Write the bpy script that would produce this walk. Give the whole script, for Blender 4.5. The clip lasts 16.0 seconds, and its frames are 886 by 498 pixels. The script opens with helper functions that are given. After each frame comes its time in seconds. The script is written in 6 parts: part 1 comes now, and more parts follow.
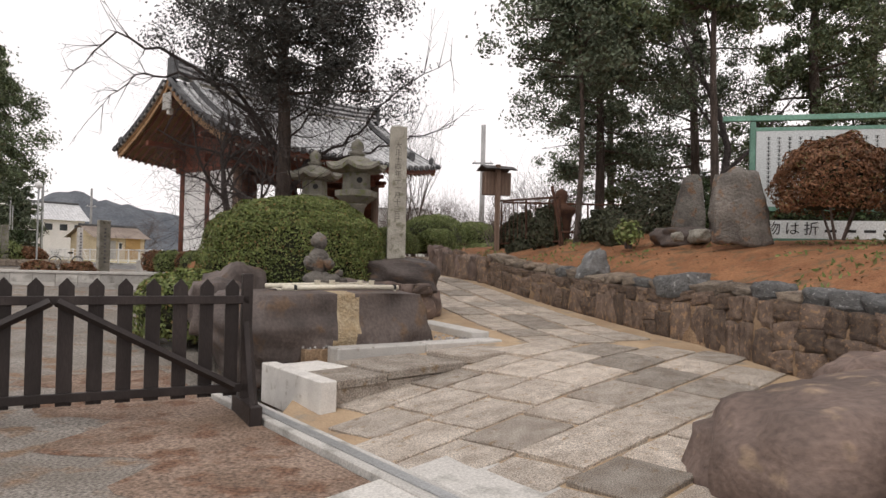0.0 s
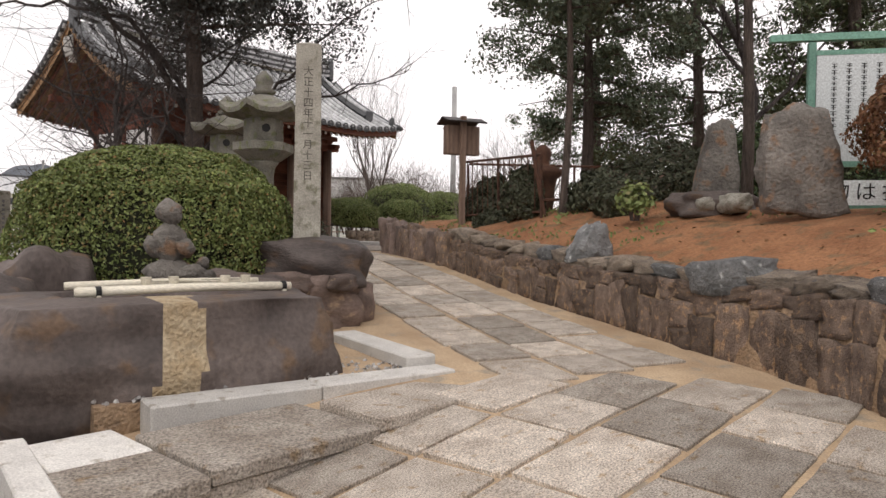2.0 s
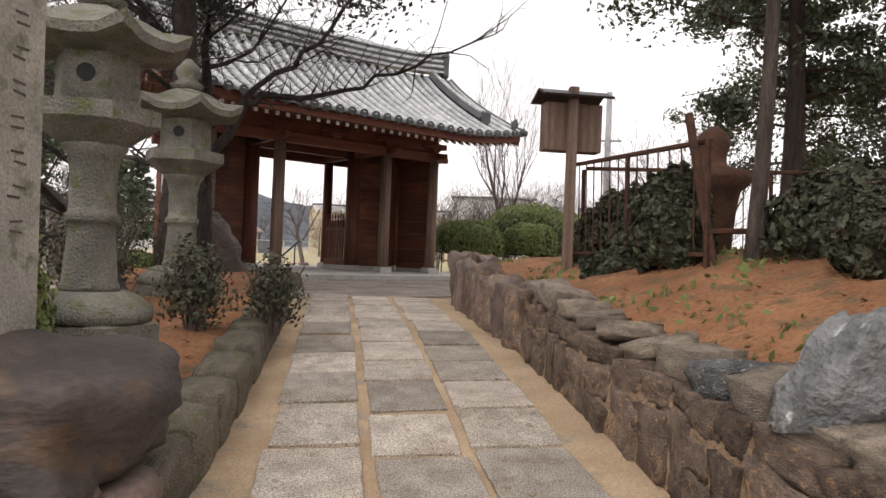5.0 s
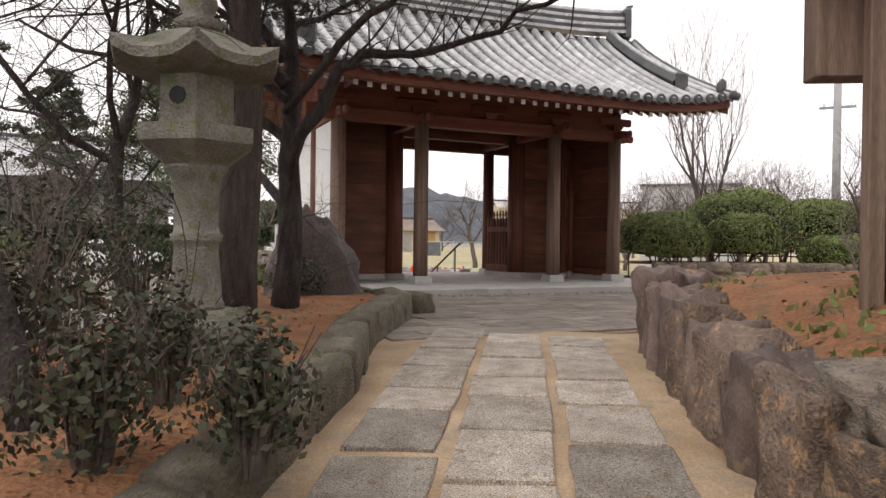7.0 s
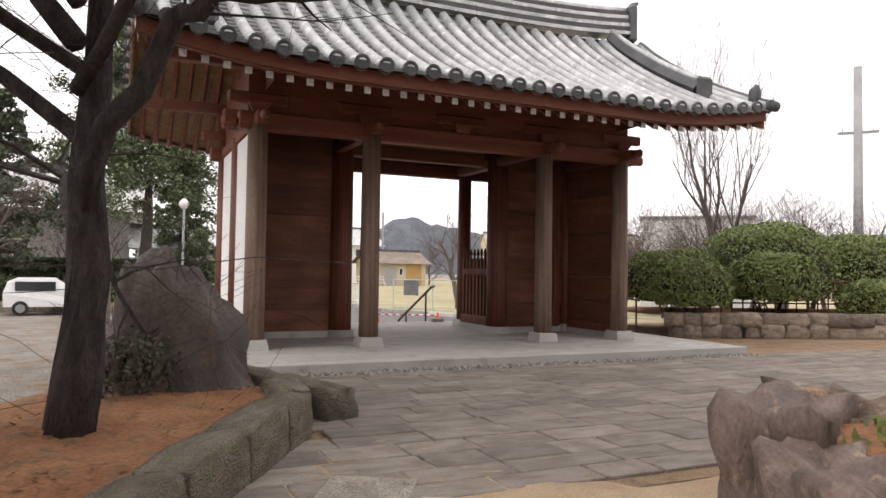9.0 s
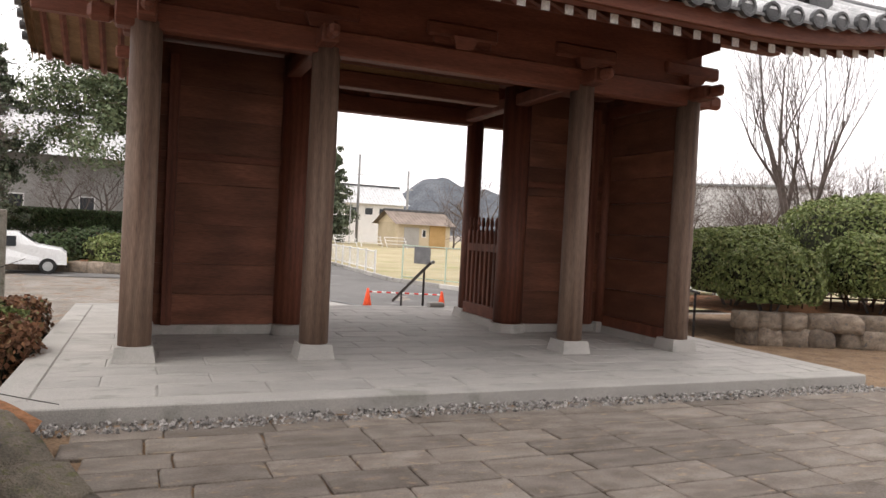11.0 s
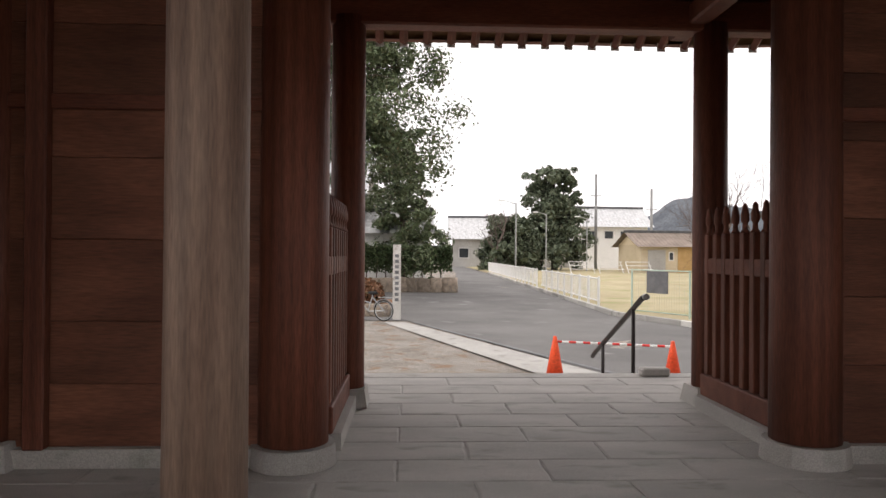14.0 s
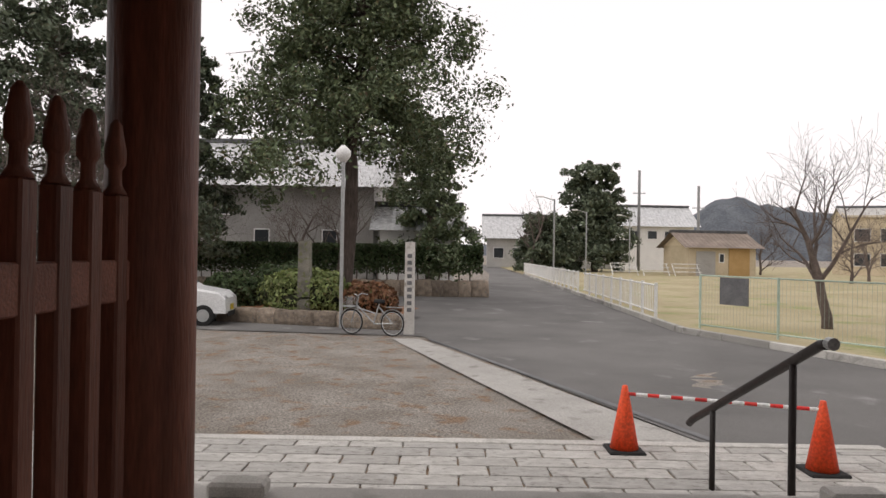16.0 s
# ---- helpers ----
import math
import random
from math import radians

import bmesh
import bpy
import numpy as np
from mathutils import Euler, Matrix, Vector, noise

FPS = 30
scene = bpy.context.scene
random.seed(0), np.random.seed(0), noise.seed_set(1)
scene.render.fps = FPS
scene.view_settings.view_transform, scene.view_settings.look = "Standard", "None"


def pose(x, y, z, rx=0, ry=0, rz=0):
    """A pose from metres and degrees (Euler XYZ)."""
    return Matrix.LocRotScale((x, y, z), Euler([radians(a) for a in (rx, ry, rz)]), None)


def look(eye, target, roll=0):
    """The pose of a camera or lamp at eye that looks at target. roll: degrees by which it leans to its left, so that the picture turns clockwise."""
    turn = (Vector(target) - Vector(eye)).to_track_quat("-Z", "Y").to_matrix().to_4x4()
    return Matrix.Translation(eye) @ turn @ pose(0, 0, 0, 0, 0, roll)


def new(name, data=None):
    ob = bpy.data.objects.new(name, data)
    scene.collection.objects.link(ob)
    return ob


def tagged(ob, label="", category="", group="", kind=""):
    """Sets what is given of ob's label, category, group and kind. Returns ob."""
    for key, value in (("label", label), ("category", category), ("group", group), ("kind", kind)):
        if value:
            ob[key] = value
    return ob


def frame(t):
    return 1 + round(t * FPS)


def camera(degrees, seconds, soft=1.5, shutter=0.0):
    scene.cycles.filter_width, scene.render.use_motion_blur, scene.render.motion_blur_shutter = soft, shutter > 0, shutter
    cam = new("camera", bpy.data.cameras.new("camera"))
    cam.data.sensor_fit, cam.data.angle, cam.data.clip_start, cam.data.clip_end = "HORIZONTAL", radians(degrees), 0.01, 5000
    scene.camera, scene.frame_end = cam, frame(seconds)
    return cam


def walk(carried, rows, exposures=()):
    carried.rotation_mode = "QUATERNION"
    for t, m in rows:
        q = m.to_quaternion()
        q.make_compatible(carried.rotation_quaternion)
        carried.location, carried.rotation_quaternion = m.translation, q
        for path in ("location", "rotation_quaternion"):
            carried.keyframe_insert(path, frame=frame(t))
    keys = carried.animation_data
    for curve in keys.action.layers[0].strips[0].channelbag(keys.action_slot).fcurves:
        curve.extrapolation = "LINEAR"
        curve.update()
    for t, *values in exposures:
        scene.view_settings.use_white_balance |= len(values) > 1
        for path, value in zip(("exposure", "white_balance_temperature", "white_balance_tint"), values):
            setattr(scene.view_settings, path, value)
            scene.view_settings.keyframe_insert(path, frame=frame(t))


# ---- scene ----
cam = camera(64.0, 16.0)
METRES, EYE, TILT, LEAN, TURN = 33.0, 1.5, 0.0, 0.0, 0.0
ROWS = [
    (0.0, 0.0, 0.0, 0.0, -0.02, 0.98, -1.32),
    (0.5, 0.0021, 0.0296, 0.0002, -0.94, 0.2, -1.42),
    (1.0, 0.0044, 0.0597, 0.0004, -1.63, -0.47, -1.21),
    (1.5, 0.0097, 0.0897, 0.0017, -2.1, -0.94, -0.89),
    (2.0, 0.0164, 0.1199, 0.0029, -1.95, -1.2, -0.95),
    (2.5, 0.0251, 0.1503, 0.0034, -1.96, -0.69, -0.62),
    (3.0, 0.0333, 0.183, 0.0051, -1.25, 0.1, -1.69),
    (3.5, 0.0408, 0.2157, 0.0077, -0.75, 0.71, -1.93),
    (4.0, 0.0467, 0.2486, 0.0102, 1.06, 1.41, -1.92),
    (4.5, 0.0512, 0.28, 0.0124, 5.85, 1.58, -1.29),
    (5.0, 0.0518, 0.3114, 0.0146, 11.19, 0.19, -2.36),
    (7.5, 0.0222, 0.4628, 0.024, 27.19, -0.21, -0.28),
    (8.0, 0.0138, 0.4921, 0.0262, 26.44, 1.04, 0.28),
    (8.5, 0.0048, 0.5198, 0.0292, 25.57, 2.24, -0.58),
    (11.0, -0.0424, 0.6653, 0.0401, 27.89, -1.3, -2.9),
    (11.5, -0.0502, 0.6957, 0.0404, 29.92, -1.26, -2.58),
    (12.0, -0.0589, 0.7257, 0.0398, 32.71, -0.91, -2.54),
    (12.5, -0.0704, 0.755, 0.0386, 35.48, -0.03, -2.4),
    (13.0, -0.0843, 0.7828, 0.0379, 39.19, 0.79, -2.39),
    (13.5, -0.1001, 0.8098, 0.0371, 43.5, 0.92, -1.04),
    (14.0, -0.1179, 0.8346, 0.0362, 47.66, 0.39, -0.43),
    (14.5, -0.1381, 0.8583, 0.0367, 51.56, -0.08, -1.56),
    (15.0, -0.161, 0.883, 0.0373, 51.74, 0.09, -0.94),
    (15.5, -0.1843, 0.9059, 0.0363, 51.49, 0.28, -0.99),
    (16.0, -0.2058, 0.9273, 0.0367, 50.56, 0.31, -0.9),
]
walk(cam, [(t, pose(0, 0, EYE, TILT, LEAN, TURN) @ pose(METRES * x, METRES * y, METRES * z, 90 + pitch, roll, yaw)) for t, x, y, z, yaw, pitch, roll in ROWS],
     exposures=[(0, 0.15), (2.5, 0.35), (5, 0.45), (8, 0.6), (11, 0.85), (12.5, 0.74), (13.5, 0.75), (14.5, 0.55), (15.2, 0.3), (16, 0.08)])

# ---- world and light: a bright overcast winter day ----
world = bpy.data.worlds.new("overcast")
scene.world = world
world.use_nodes = True
wn, wl = world.node_tree.nodes, world.node_tree.links
sky = wn.new("ShaderNodeTexSky")
sky.sky_type, sky.sun_disc, sky.sun_elevation, sky.sun_rotation = "NISHITA", False, radians(38), radians(200)
sky_grey = wn.new("ShaderNodeHueSaturation")
sky_grey.inputs["Saturation"].default_value, sky_grey.inputs["Value"].default_value = 0.2, 0.05
sky_mix = wn.new("ShaderNodeMixRGB")
sky_mix.inputs[0].default_value, sky_mix.inputs[2].default_value = 0.78, (1.24, 1.16, 1.16, 1)
wl.new(sky.outputs[0], sky_grey.inputs["Color"])
wl.new(sky_grey.outputs[0], sky_mix.inputs[1])
wl.new(sky_mix.outputs[0], wn["Background"].inputs[0])
wn["Background"].inputs[1].default_value = 1.0
sun = new("sun", bpy.data.lights.new("sun", "SUN"))
sun.data.energy, sun.data.angle, sun.data.color = 0.7, radians(25), (1, 0.96, 0.9)
sun.matrix_world = look((0, 0, 30), (8, 20, 0))


# ---- materials ----
def mat(name, a, b, scale=4.0, rough=0.8, bump=0.3, fine=40.0, stretch=(1, 1, 1), third=None, metal=0.0, rnd=0.25, third_at=0.62, wave=0.0, space="Object", island=False, grain=0.3):
    """Two colours mixed by a broad noise, a finer grain, a third colour in patches, relief, and a change from piece to piece."""
    m = bpy.data.materials.new(name)
    m.use_nodes = True
    n, l = m.node_tree.nodes, m.node_tree.links
    bs = n["Principled BSDF"]
    tc, mp = n.new("ShaderNodeTexCoord"), n.new("ShaderNodeMapping")
    mp.inputs["Scale"].default_value = stretch
    l.new(tc.outputs[space], mp.inputs[0])
    if island:
        ran_socket = n.new("ShaderNodeNewGeometry").outputs["Random Per Island"]
    else:
        ran_socket = n.new("ShaderNodeObjectInfo").outputs["Random"]
    off = n.new("ShaderNodeVectorMath")
    off.operation = "MULTIPLY_ADD"
    l.new(ran_socket, off.inputs[0])
    off.inputs[1].default_value = (17, 23, 31)
    l.new(mp.outputs[0], off.inputs[2])
    vec = off.outputs[0]
    n1, n2 = n.new("ShaderNodeTexNoise"), n.new("ShaderNodeTexNoise")
    n1.inputs["Scale"].default_value, n1.inputs["Detail"].default_value = scale, 6
    n2.inputs["Scale"].default_value, n2.inputs["Detail"].default_value = fine, 4
    l.new(vec, n1.inputs["Vector"])
    l.new(vec, n2.inputs["Vector"])
    r1 = n.new("ShaderNodeValToRGB")
    r1.color_ramp.elements[0].position, r1.color_ramp.elements[1].position = 0.32, 0.68
    r1.color_ramp.elements[0].color, r1.color_ramp.elements[1].color = (*a, 1), (*b, 1)
    l.new(n1.outputs[0], r1.inputs[0])
    col, height = r1.outputs[0], n2.outputs[0]
    if wave:
        w = n.new("ShaderNodeTexWave")
        w.inputs["Scale"].default_value, w.inputs["Distortion"].default_value = wave, 9
        w.inputs["Detail"].default_value, w.inputs["Detail Scale"].default_value = 3, 0.6
        l.new(vec, w.inputs["Vector"])
        mw = n.new("ShaderNodeMixRGB")
        mw.blend_type = "MULTIPLY"
        mw.inputs[0].default_value = 0.26
        l.new(col, mw.inputs[1])
        l.new(w.outputs["Color"], mw.inputs[2])
        col = mw.outputs[0]
    if third:
        n3, r3, m3 = n.new("ShaderNodeTexNoise"), n.new("ShaderNodeValToRGB"), n.new("ShaderNodeMixRGB")
        n3.inputs["Scale"].default_value, n3.inputs["Detail"].default_value = scale * 2.3, 8
        l.new(vec, n3.inputs["Vector"])
        r3.color_ramp.elements[0].position, r3.color_ramp.elements[1].position = third_at - 0.06, third_at + 0.06
        l.new(n3.outputs[0], r3.inputs[0])
        l.new(r3.outputs[0], m3.inputs[0])
        l.new(col, m3.inputs[1])
        m3.inputs[2].default_value = (*third, 1)
        col = m3.outputs[0]
    gr = n.new("ShaderNodeMapRange")
    gr.inputs[1].default_value, gr.inputs[2].default_value = 0.25, 0.75
    gr.inputs[3].default_value, gr.inputs[4].default_value = 1 - grain, 1 + 0.85 * grain
    l.new(n2.outputs[0], gr.inputs[0])
    rr = n.new("ShaderNodeMapRange")
    rr.inputs[3].default_value, rr.inputs[4].default_value = 1 - rnd, 1 + rnd
    l.new(ran_socket, rr.inputs[0])
    mu = n.new("ShaderNodeMath")
    mu.operation = "MULTIPLY"
    l.new(gr.outputs[0], mu.inputs[0])
    l.new(rr.outputs[0], mu.inputs[1])
    vm = n.new("ShaderNodeVectorMath")
    vm.operation = "SCALE"
    l.new(col, vm.inputs[0])
    l.new(mu.outputs[0], vm.inputs["Scale"])
    l.new(vm.outputs[0], bs.inputs["Base Color"])
    bs.inputs["Roughness"].default_value, bs.inputs["Metallic"].default_value = rough, metal
    bs.inputs["Specular IOR Level"].default_value = 0.35
    if bump:
        bp = n.new("ShaderNodeBump")
        bp.inputs["Strength"].default_value, bp.inputs["Distance"].default_value = min(bump, 1), 0.05 if bump >= 0.7 else 0.02
        ad = n.new("ShaderNodeMath")
        l.new(n1.outputs[0], ad.inputs[0])
        l.new(n2.outputs[0], ad.inputs[1])
        l.new(ad.outputs[0], bp.inputs["Height"])
        l.new(bp.outputs[0], bs.inputs["Normal"])
    return m


def leafmat(name, a, b, c):
    m = mat(name, a, b, 1.3, 0.6, 0.0, 9.0, third=c, rnd=0.35, island=True)
    return m


M_GRANITE = mat("granite_slab", (0.36, 0.305, 0.25), (0.56, 0.50, 0.43), 3, 0.8, 0.7, 60, grain=0.75, rnd=0.36, third=(0.34, 0.25, 0.16), third_at=0.66)
M_EARTH = mat("sandy_mortar", (0.34, 0.24, 0.15), (0.48, 0.36, 0.235), 1.6, 0.95, 0.3, 60, rnd=0, third=(0.30, 0.25, 0.19))
M_RED = mat("red_earth", (0.24, 0.108, 0.052), (0.36, 0.178, 0.088), 1.8, 1.0, 0.9, 26, rnd=0, third=(0.19, 0.12, 0.065), third_at=0.59)
M_YARD = mat("gravel_yard", (0.23, 0.205, 0.175), (0.35, 0.32, 0.285), 1.1, 1.0, 0.9, 38, grain=0.7, rnd=0, third=(0.27, 0.185, 0.125), third_at=0.6)
M_REDYARD = mat("red_gravel", (0.21, 0.145, 0.105), (0.33, 0.245, 0.19), 1.6, 1.0, 0.9, 34, grain=0.7, rnd=0, third=(0.20, 0.115, 0.075), third_at=0.58)
M_BROWNROCK = mat("brown_rock", (0.085, 0.062, 0.052), (0.19, 0.138, 0.115), 2.2, 0.7, 0.62, 26, third=(0.30, 0.22, 0.15), third_at=0.66, rnd=0.35)
M_WALLROCK = mat("wall_stone", (0.105, 0.074, 0.058), (0.245, 0.18, 0.138), 3.0, 0.8, 0.85, 26, third=(0.36, 0.23, 0.135), third_at=0.61, rnd=0.4)
M_CAPROCK = mat("cap_stone", (0.23, 0.185, 0.145), (0.41, 0.335, 0.26), 4, 0.85, 0.9, 30, third=(0.17, 0.165, 0.165), third_at=0.64, rnd=0.3)
M_BLUEROCK = mat("blue_rock", (0.10, 0.102, 0.10), (0.20, 0.20, 0.198), 4, 0.7, 0.9, 22, third=(0.5, 0.5, 0.48), third_at=0.67, rnd=0.2)
M_MORTAR = mat("wall_mortar", (0.25, 0.165, 0.10), (0.35, 0.245, 0.155), 3, 0.95, 0.8, 35, rnd=0, third=(0.2, 0.14, 0.1))
M_DARKROCK = mat("dark_boulder", (0.055, 0.044, 0.04), (0.135, 0.108, 0.096), 1.6, 0.62, 0.6, 24, third=(0.13, 0.085, 0.055), rnd=0.2)
M_STRIPE = mat("tan_seam", (0.36, 0.27, 0.16), (0.46, 0.38, 0.26), 7, 0.85, 0.9, 30)
M_STONE = mat("weathered_stone", (0.25, 0.235, 0.20), (0.37, 0.35, 0.30), 3.5, 0.9, 0.5, 60, third=(0.17, 0.165, 0.12), third_at=0.62, rnd=0.1)
M_MEMORIAL = mat("memorial_rock", (0.10, 0.09, 0.08), (0.24, 0.22, 0.195), 2.2, 0.85, 0.8, 24, third=(0.23, 0.14, 0.085), third_at=0.6, rnd=0.2)
M_LANTERN = mat("lantern_stone", (0.15, 0.142, 0.12), (0.27, 0.256, 0.215), 3.5, 0.92, 0.7, 50, third=(0.16, 0.17, 0.085), third_at=0.6, rnd=0.1)
M_WHITESTONE = mat("pale_granite", (0.52, 0.50, 0.47), (0.64, 0.62, 0.58), 4, 0.8, 0.3, 90, third=(0.36, 0.33, 0.28), third_at=0.66)
M_PLAT = mat("platform_stone", (0.39, 0.375, 0.35), (0.49, 0.472, 0.44), 1.2, 0.75, 0.12, 120, third=(0.33, 0.325, 0.29), third_at=0.64, rnd=0.06)
M_ROADSTONE = mat("road_stone", (0.175, 0.145, 0.12), (0.28, 0.245, 0.21), 2.2, 0.8, 0.5, 45, third=(0.34, 0.26, 0.18), third_at=0.66, rnd=0.22)
M_WOOD = mat("red_brown_timber", (0.13, 0.042, 0.025), (0.21, 0.075, 0.045), 2.2, 0.55, 0.25, 30, stretch=(3, 3, 0.35), rnd=0.15, wave=1.2)
M_BEAM = mat("red_brown_beam", (0.13, 0.042, 0.025), (0.21, 0.075, 0.045), 2.2, 0.6, 0.25, 30, stretch=(0.35, 3, 3), rnd=0.15)
M_POST = mat("weathered_post", (0.17, 0.105, 0.075), (0.26, 0.18, 0.135), 2.2, 0.65, 0.3, 34, stretch=(3, 3, 0.3), rnd=0.12, wave=1.0)
M_BOARD = mat("wall_board", (0.14, 0.052, 0.03), (0.22, 0.09, 0.053), 1.8, 0.6, 0.25, 30, stretch=(0.35, 1, 3.2), rnd=0.25, wave=0.8)
M_PALEWOOD = mat("pale_timber", (0.27, 0.155, 0.075), (0.38, 0.23, 0.12), 2, 0.65, 0.2, 30, stretch=(0.4, 3, 3), rnd=0.15)
M_WHITE = mat("white_plaster", (0.76, 0.755, 0.74), (0.83, 0.82, 0.81), 1, 0.85, 0.1, 40, rnd=0.02)
M_TIPS = mat("white_rafter_paint", (0.7, 0.69, 0.66), (0.8, 0.79, 0.77), 3, 0.8, 0.1, 40, rnd=0.1)
# glossy grey tile, its base colour lightened to hold the sky's reflection
M_TILESHEEN = mat("sky_sheen_roof_tile", (0.36, 0.365, 0.37), (0.58, 0.585, 0.59), 2.5, 0.3, 0.1, 45, rnd=0.15, third=(0.66, 0.66, 0.66), third_at=0.6, metal=0.25)
# the same tile darkened, for the shaded courses between the rolls
M_TILEFLATSHADE = mat("shaded_flat_roof_tile", (0.12, 0.122, 0.126), (0.24, 0.243, 0.248), 2.5, 0.4, 0.15, 45, rnd=0.2)
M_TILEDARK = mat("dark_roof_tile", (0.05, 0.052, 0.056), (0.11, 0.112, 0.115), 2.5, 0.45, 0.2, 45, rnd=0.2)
M_BLACK = mat("black_brown_paint", (0.018, 0.013, 0.012), (0.034, 0.026, 0.024), 3, 0.5, 0.25, 40, stretch=(2, 2, 0.5), rnd=0.2)
M_RUST = mat("rusty_iron", (0.055, 0.028, 0.02), (0.12, 0.055, 0.032), 8, 0.8, 0.3, 60, rnd=0.2)
M_RUSTSTONE = mat("rust_stained_stone", (0.085, 0.045, 0.032), (0.17, 0.08, 0.045), 4, 0.85, 0.6, 40)
M_BARK = mat("conifer_bark", (0.065, 0.05, 0.042), (0.135, 0.105, 0.088), 5, 0.95, 1.0, 24, stretch=(3, 3, 0.5), rnd=0.15)
M_DARKBARK = mat("dark_bark", (0.032, 0.026, 0.025), (0.08, 0.066, 0.06), 5, 0.95, 1.0, 24, stretch=(2, 2, 0.7), rnd=0.15)
M_TWIG = mat("twig_bark", (0.10, 0.08, 0.07), (0.17, 0.135, 0.12), 5, 0.95, 0.3, 24, rnd=0.2)
M_NEEDLE = leafmat("conifer_leaf", (0.07, 0.095, 0.06), (0.15, 0.18, 0.115), (0.13, 0.11, 0.075))
M_NEEDLE2 = leafmat("cypress_leaf", (0.065, 0.095, 0.05), (0.15, 0.185, 0.09), (0.15, 0.12, 0.07))
M_DARKNEEDLE = leafmat("dark_conifer_leaf", (0.045, 0.047, 0.042), (0.085, 0.088, 0.078), (0.085, 0.073, 0.07))
M_AZALEA = leafmat("azalea_leaf", (0.085, 0.115, 0.032), (0.18, 0.215, 0.062), (0.23, 0.14, 0.055))
M_BALL = leafmat("clipped_leaf", (0.11, 0.15, 0.045), (0.21, 0.25, 0.085), (0.21, 0.19, 0.085))
M_HEDGE = leafmat("hedge_leaf", (0.03, 0.055, 0.02), (0.075, 0.11, 0.04), (0.10, 0.07, 0.04))
M_REDLEAF = leafmat("rusty_leaf", (0.14, 0.06, 0.03), (0.22, 0.11, 0.055), (0.10, 0.11, 0.035))
M_SHRUB = leafmat("dark_shrub_leaf", (0.035, 0.042, 0.025), (0.085, 0.09, 0.05), (0.10, 0.06, 0.045))
# near-black: the shade deep among leaves, put into a colour
M_SHRUBSHADE = mat("shrub_inner_shade", (0.015, 0.018, 0.010), (0.035, 0.035, 0.02), 6, 1.0, 0.3, 20)
M_ASPHALT = mat("old_asphalt", (0.12, 0.116, 0.112), (0.175, 0.17, 0.163), 0.5, 0.9, 0.3, 60, rnd=0, third=(0.26, 0.255, 0.25), third_at=0.68)
M_CONCRETE = mat("pale_concrete", (0.40, 0.385, 0.36), (0.50, 0.485, 0.455), 1.2, 0.9, 0.3, 50, third=(0.30, 0.29, 0.265))
M_LAWN = mat("dry_lawn", (0.34, 0.29, 0.17), (0.45, 0.385, 0.245), 0.25, 1.0, 0.6, 30, rnd=0, third=(0.27, 0.29, 0.12), third_at=0.62)
M_FAR = mat("far_ground", (0.20, 0.19, 0.15), (0.28, 0.26, 0.21), 0.05, 1.0, 0.2, 3, rnd=0)
# blue-grey because distance haze is mixed into the woods' colour
M_HAZEHILL = mat("hazy_wooded_hill", (0.075, 0.085, 0.10), (0.13, 0.14, 0.155), 0.06, 1.0, 0.6, 0.5, rnd=0)
M_SIGNGREEN = mat("green_paint", (0.12, 0.25, 0.19), (0.17, 0.32, 0.25), 3, 0.5, 0.1, 40)
M_SIGNWHITE = mat("white_board", (0.66, 0.70, 0.70), (0.72, 0.76, 0.76), 1, 0.5, 0.05, 40)
# black of the board's lettering, and of the shade in lantern openings
M_INKSHADE = mat("black_ink_and_shade", (0.02, 0.02, 0.02), (0.03, 0.03, 0.03), 3, 0.7, 0.0)
M_CARVE = mat("carved_shadow", (0.07, 0.065, 0.055), (0.11, 0.10, 0.085), 9, 0.95, 0.0)
M_CONE = mat("orange_cone", (0.85, 0.075, 0.02), (0.9, 0.11, 0.035), 3, 0.5, 0.05, 40, rnd=0.05)
M_REDPAINT = mat("red_paint", (0.6, 0.03, 0.03), (0.7, 0.05, 0.04), 3, 0.5, 0.0)
M_WHITEPAINT = mat("white_paint", (0.72, 0.72, 0.71), (0.8, 0.8, 0.79), 3, 0.5, 0.05, 40, rnd=0.05)
M_STEEL = mat("galvanised_steel", (0.35, 0.36, 0.36), (0.45, 0.46, 0.46), 4, 0.45, 0.05, 60, metal=0.6)
M_MESHGREEN = mat("pale_green_steel", (0.33, 0.42, 0.35), (0.42, 0.5, 0.43), 4, 0.55, 0.05, 60)
M_GREYPANEL = mat("grey_panel", (0.13, 0.13, 0.135), (0.18, 0.18, 0.185), 3, 0.6, 0.05)
M_BAMBOO = mat("old_bamboo", (0.46, 0.42, 0.33), (0.62, 0.58, 0.48), 4, 0.55, 0.15, 50, stretch=(0.5, 3, 3))
M_RUBBER = mat("black_rubber", (0.016, 0.016, 0.016), (0.03, 0.03, 0.03), 5, 0.8, 0.1)
M_CARWHITE = mat("car_paint", (0.74, 0.75, 0.75), (0.79, 0.8, 0.8), 1, 0.2, 0.0, rnd=0)
M_GLASSDARK = mat("dark_window_glass", (0.03, 0.035, 0.04), (0.05, 0.055, 0.06), 1, 0.08, 0.0, rnd=0.3)
M_YELLOW = mat("yellow_plate", (0.75, 0.55, 0.03), (0.8, 0.6, 0.05), 3, 0.5, 0.0)
M_GREYWALL = mat("grey_render", (0.36, 0.35, 0.33), (0.46, 0.45, 0.43), 0.6, 0.9, 0.1, 20)
M_BEIGEWALL = mat("beige_wall", (0.50, 0.42, 0.29), (0.60, 0.51, 0.37), 0.6, 0.9, 0.1, 20)
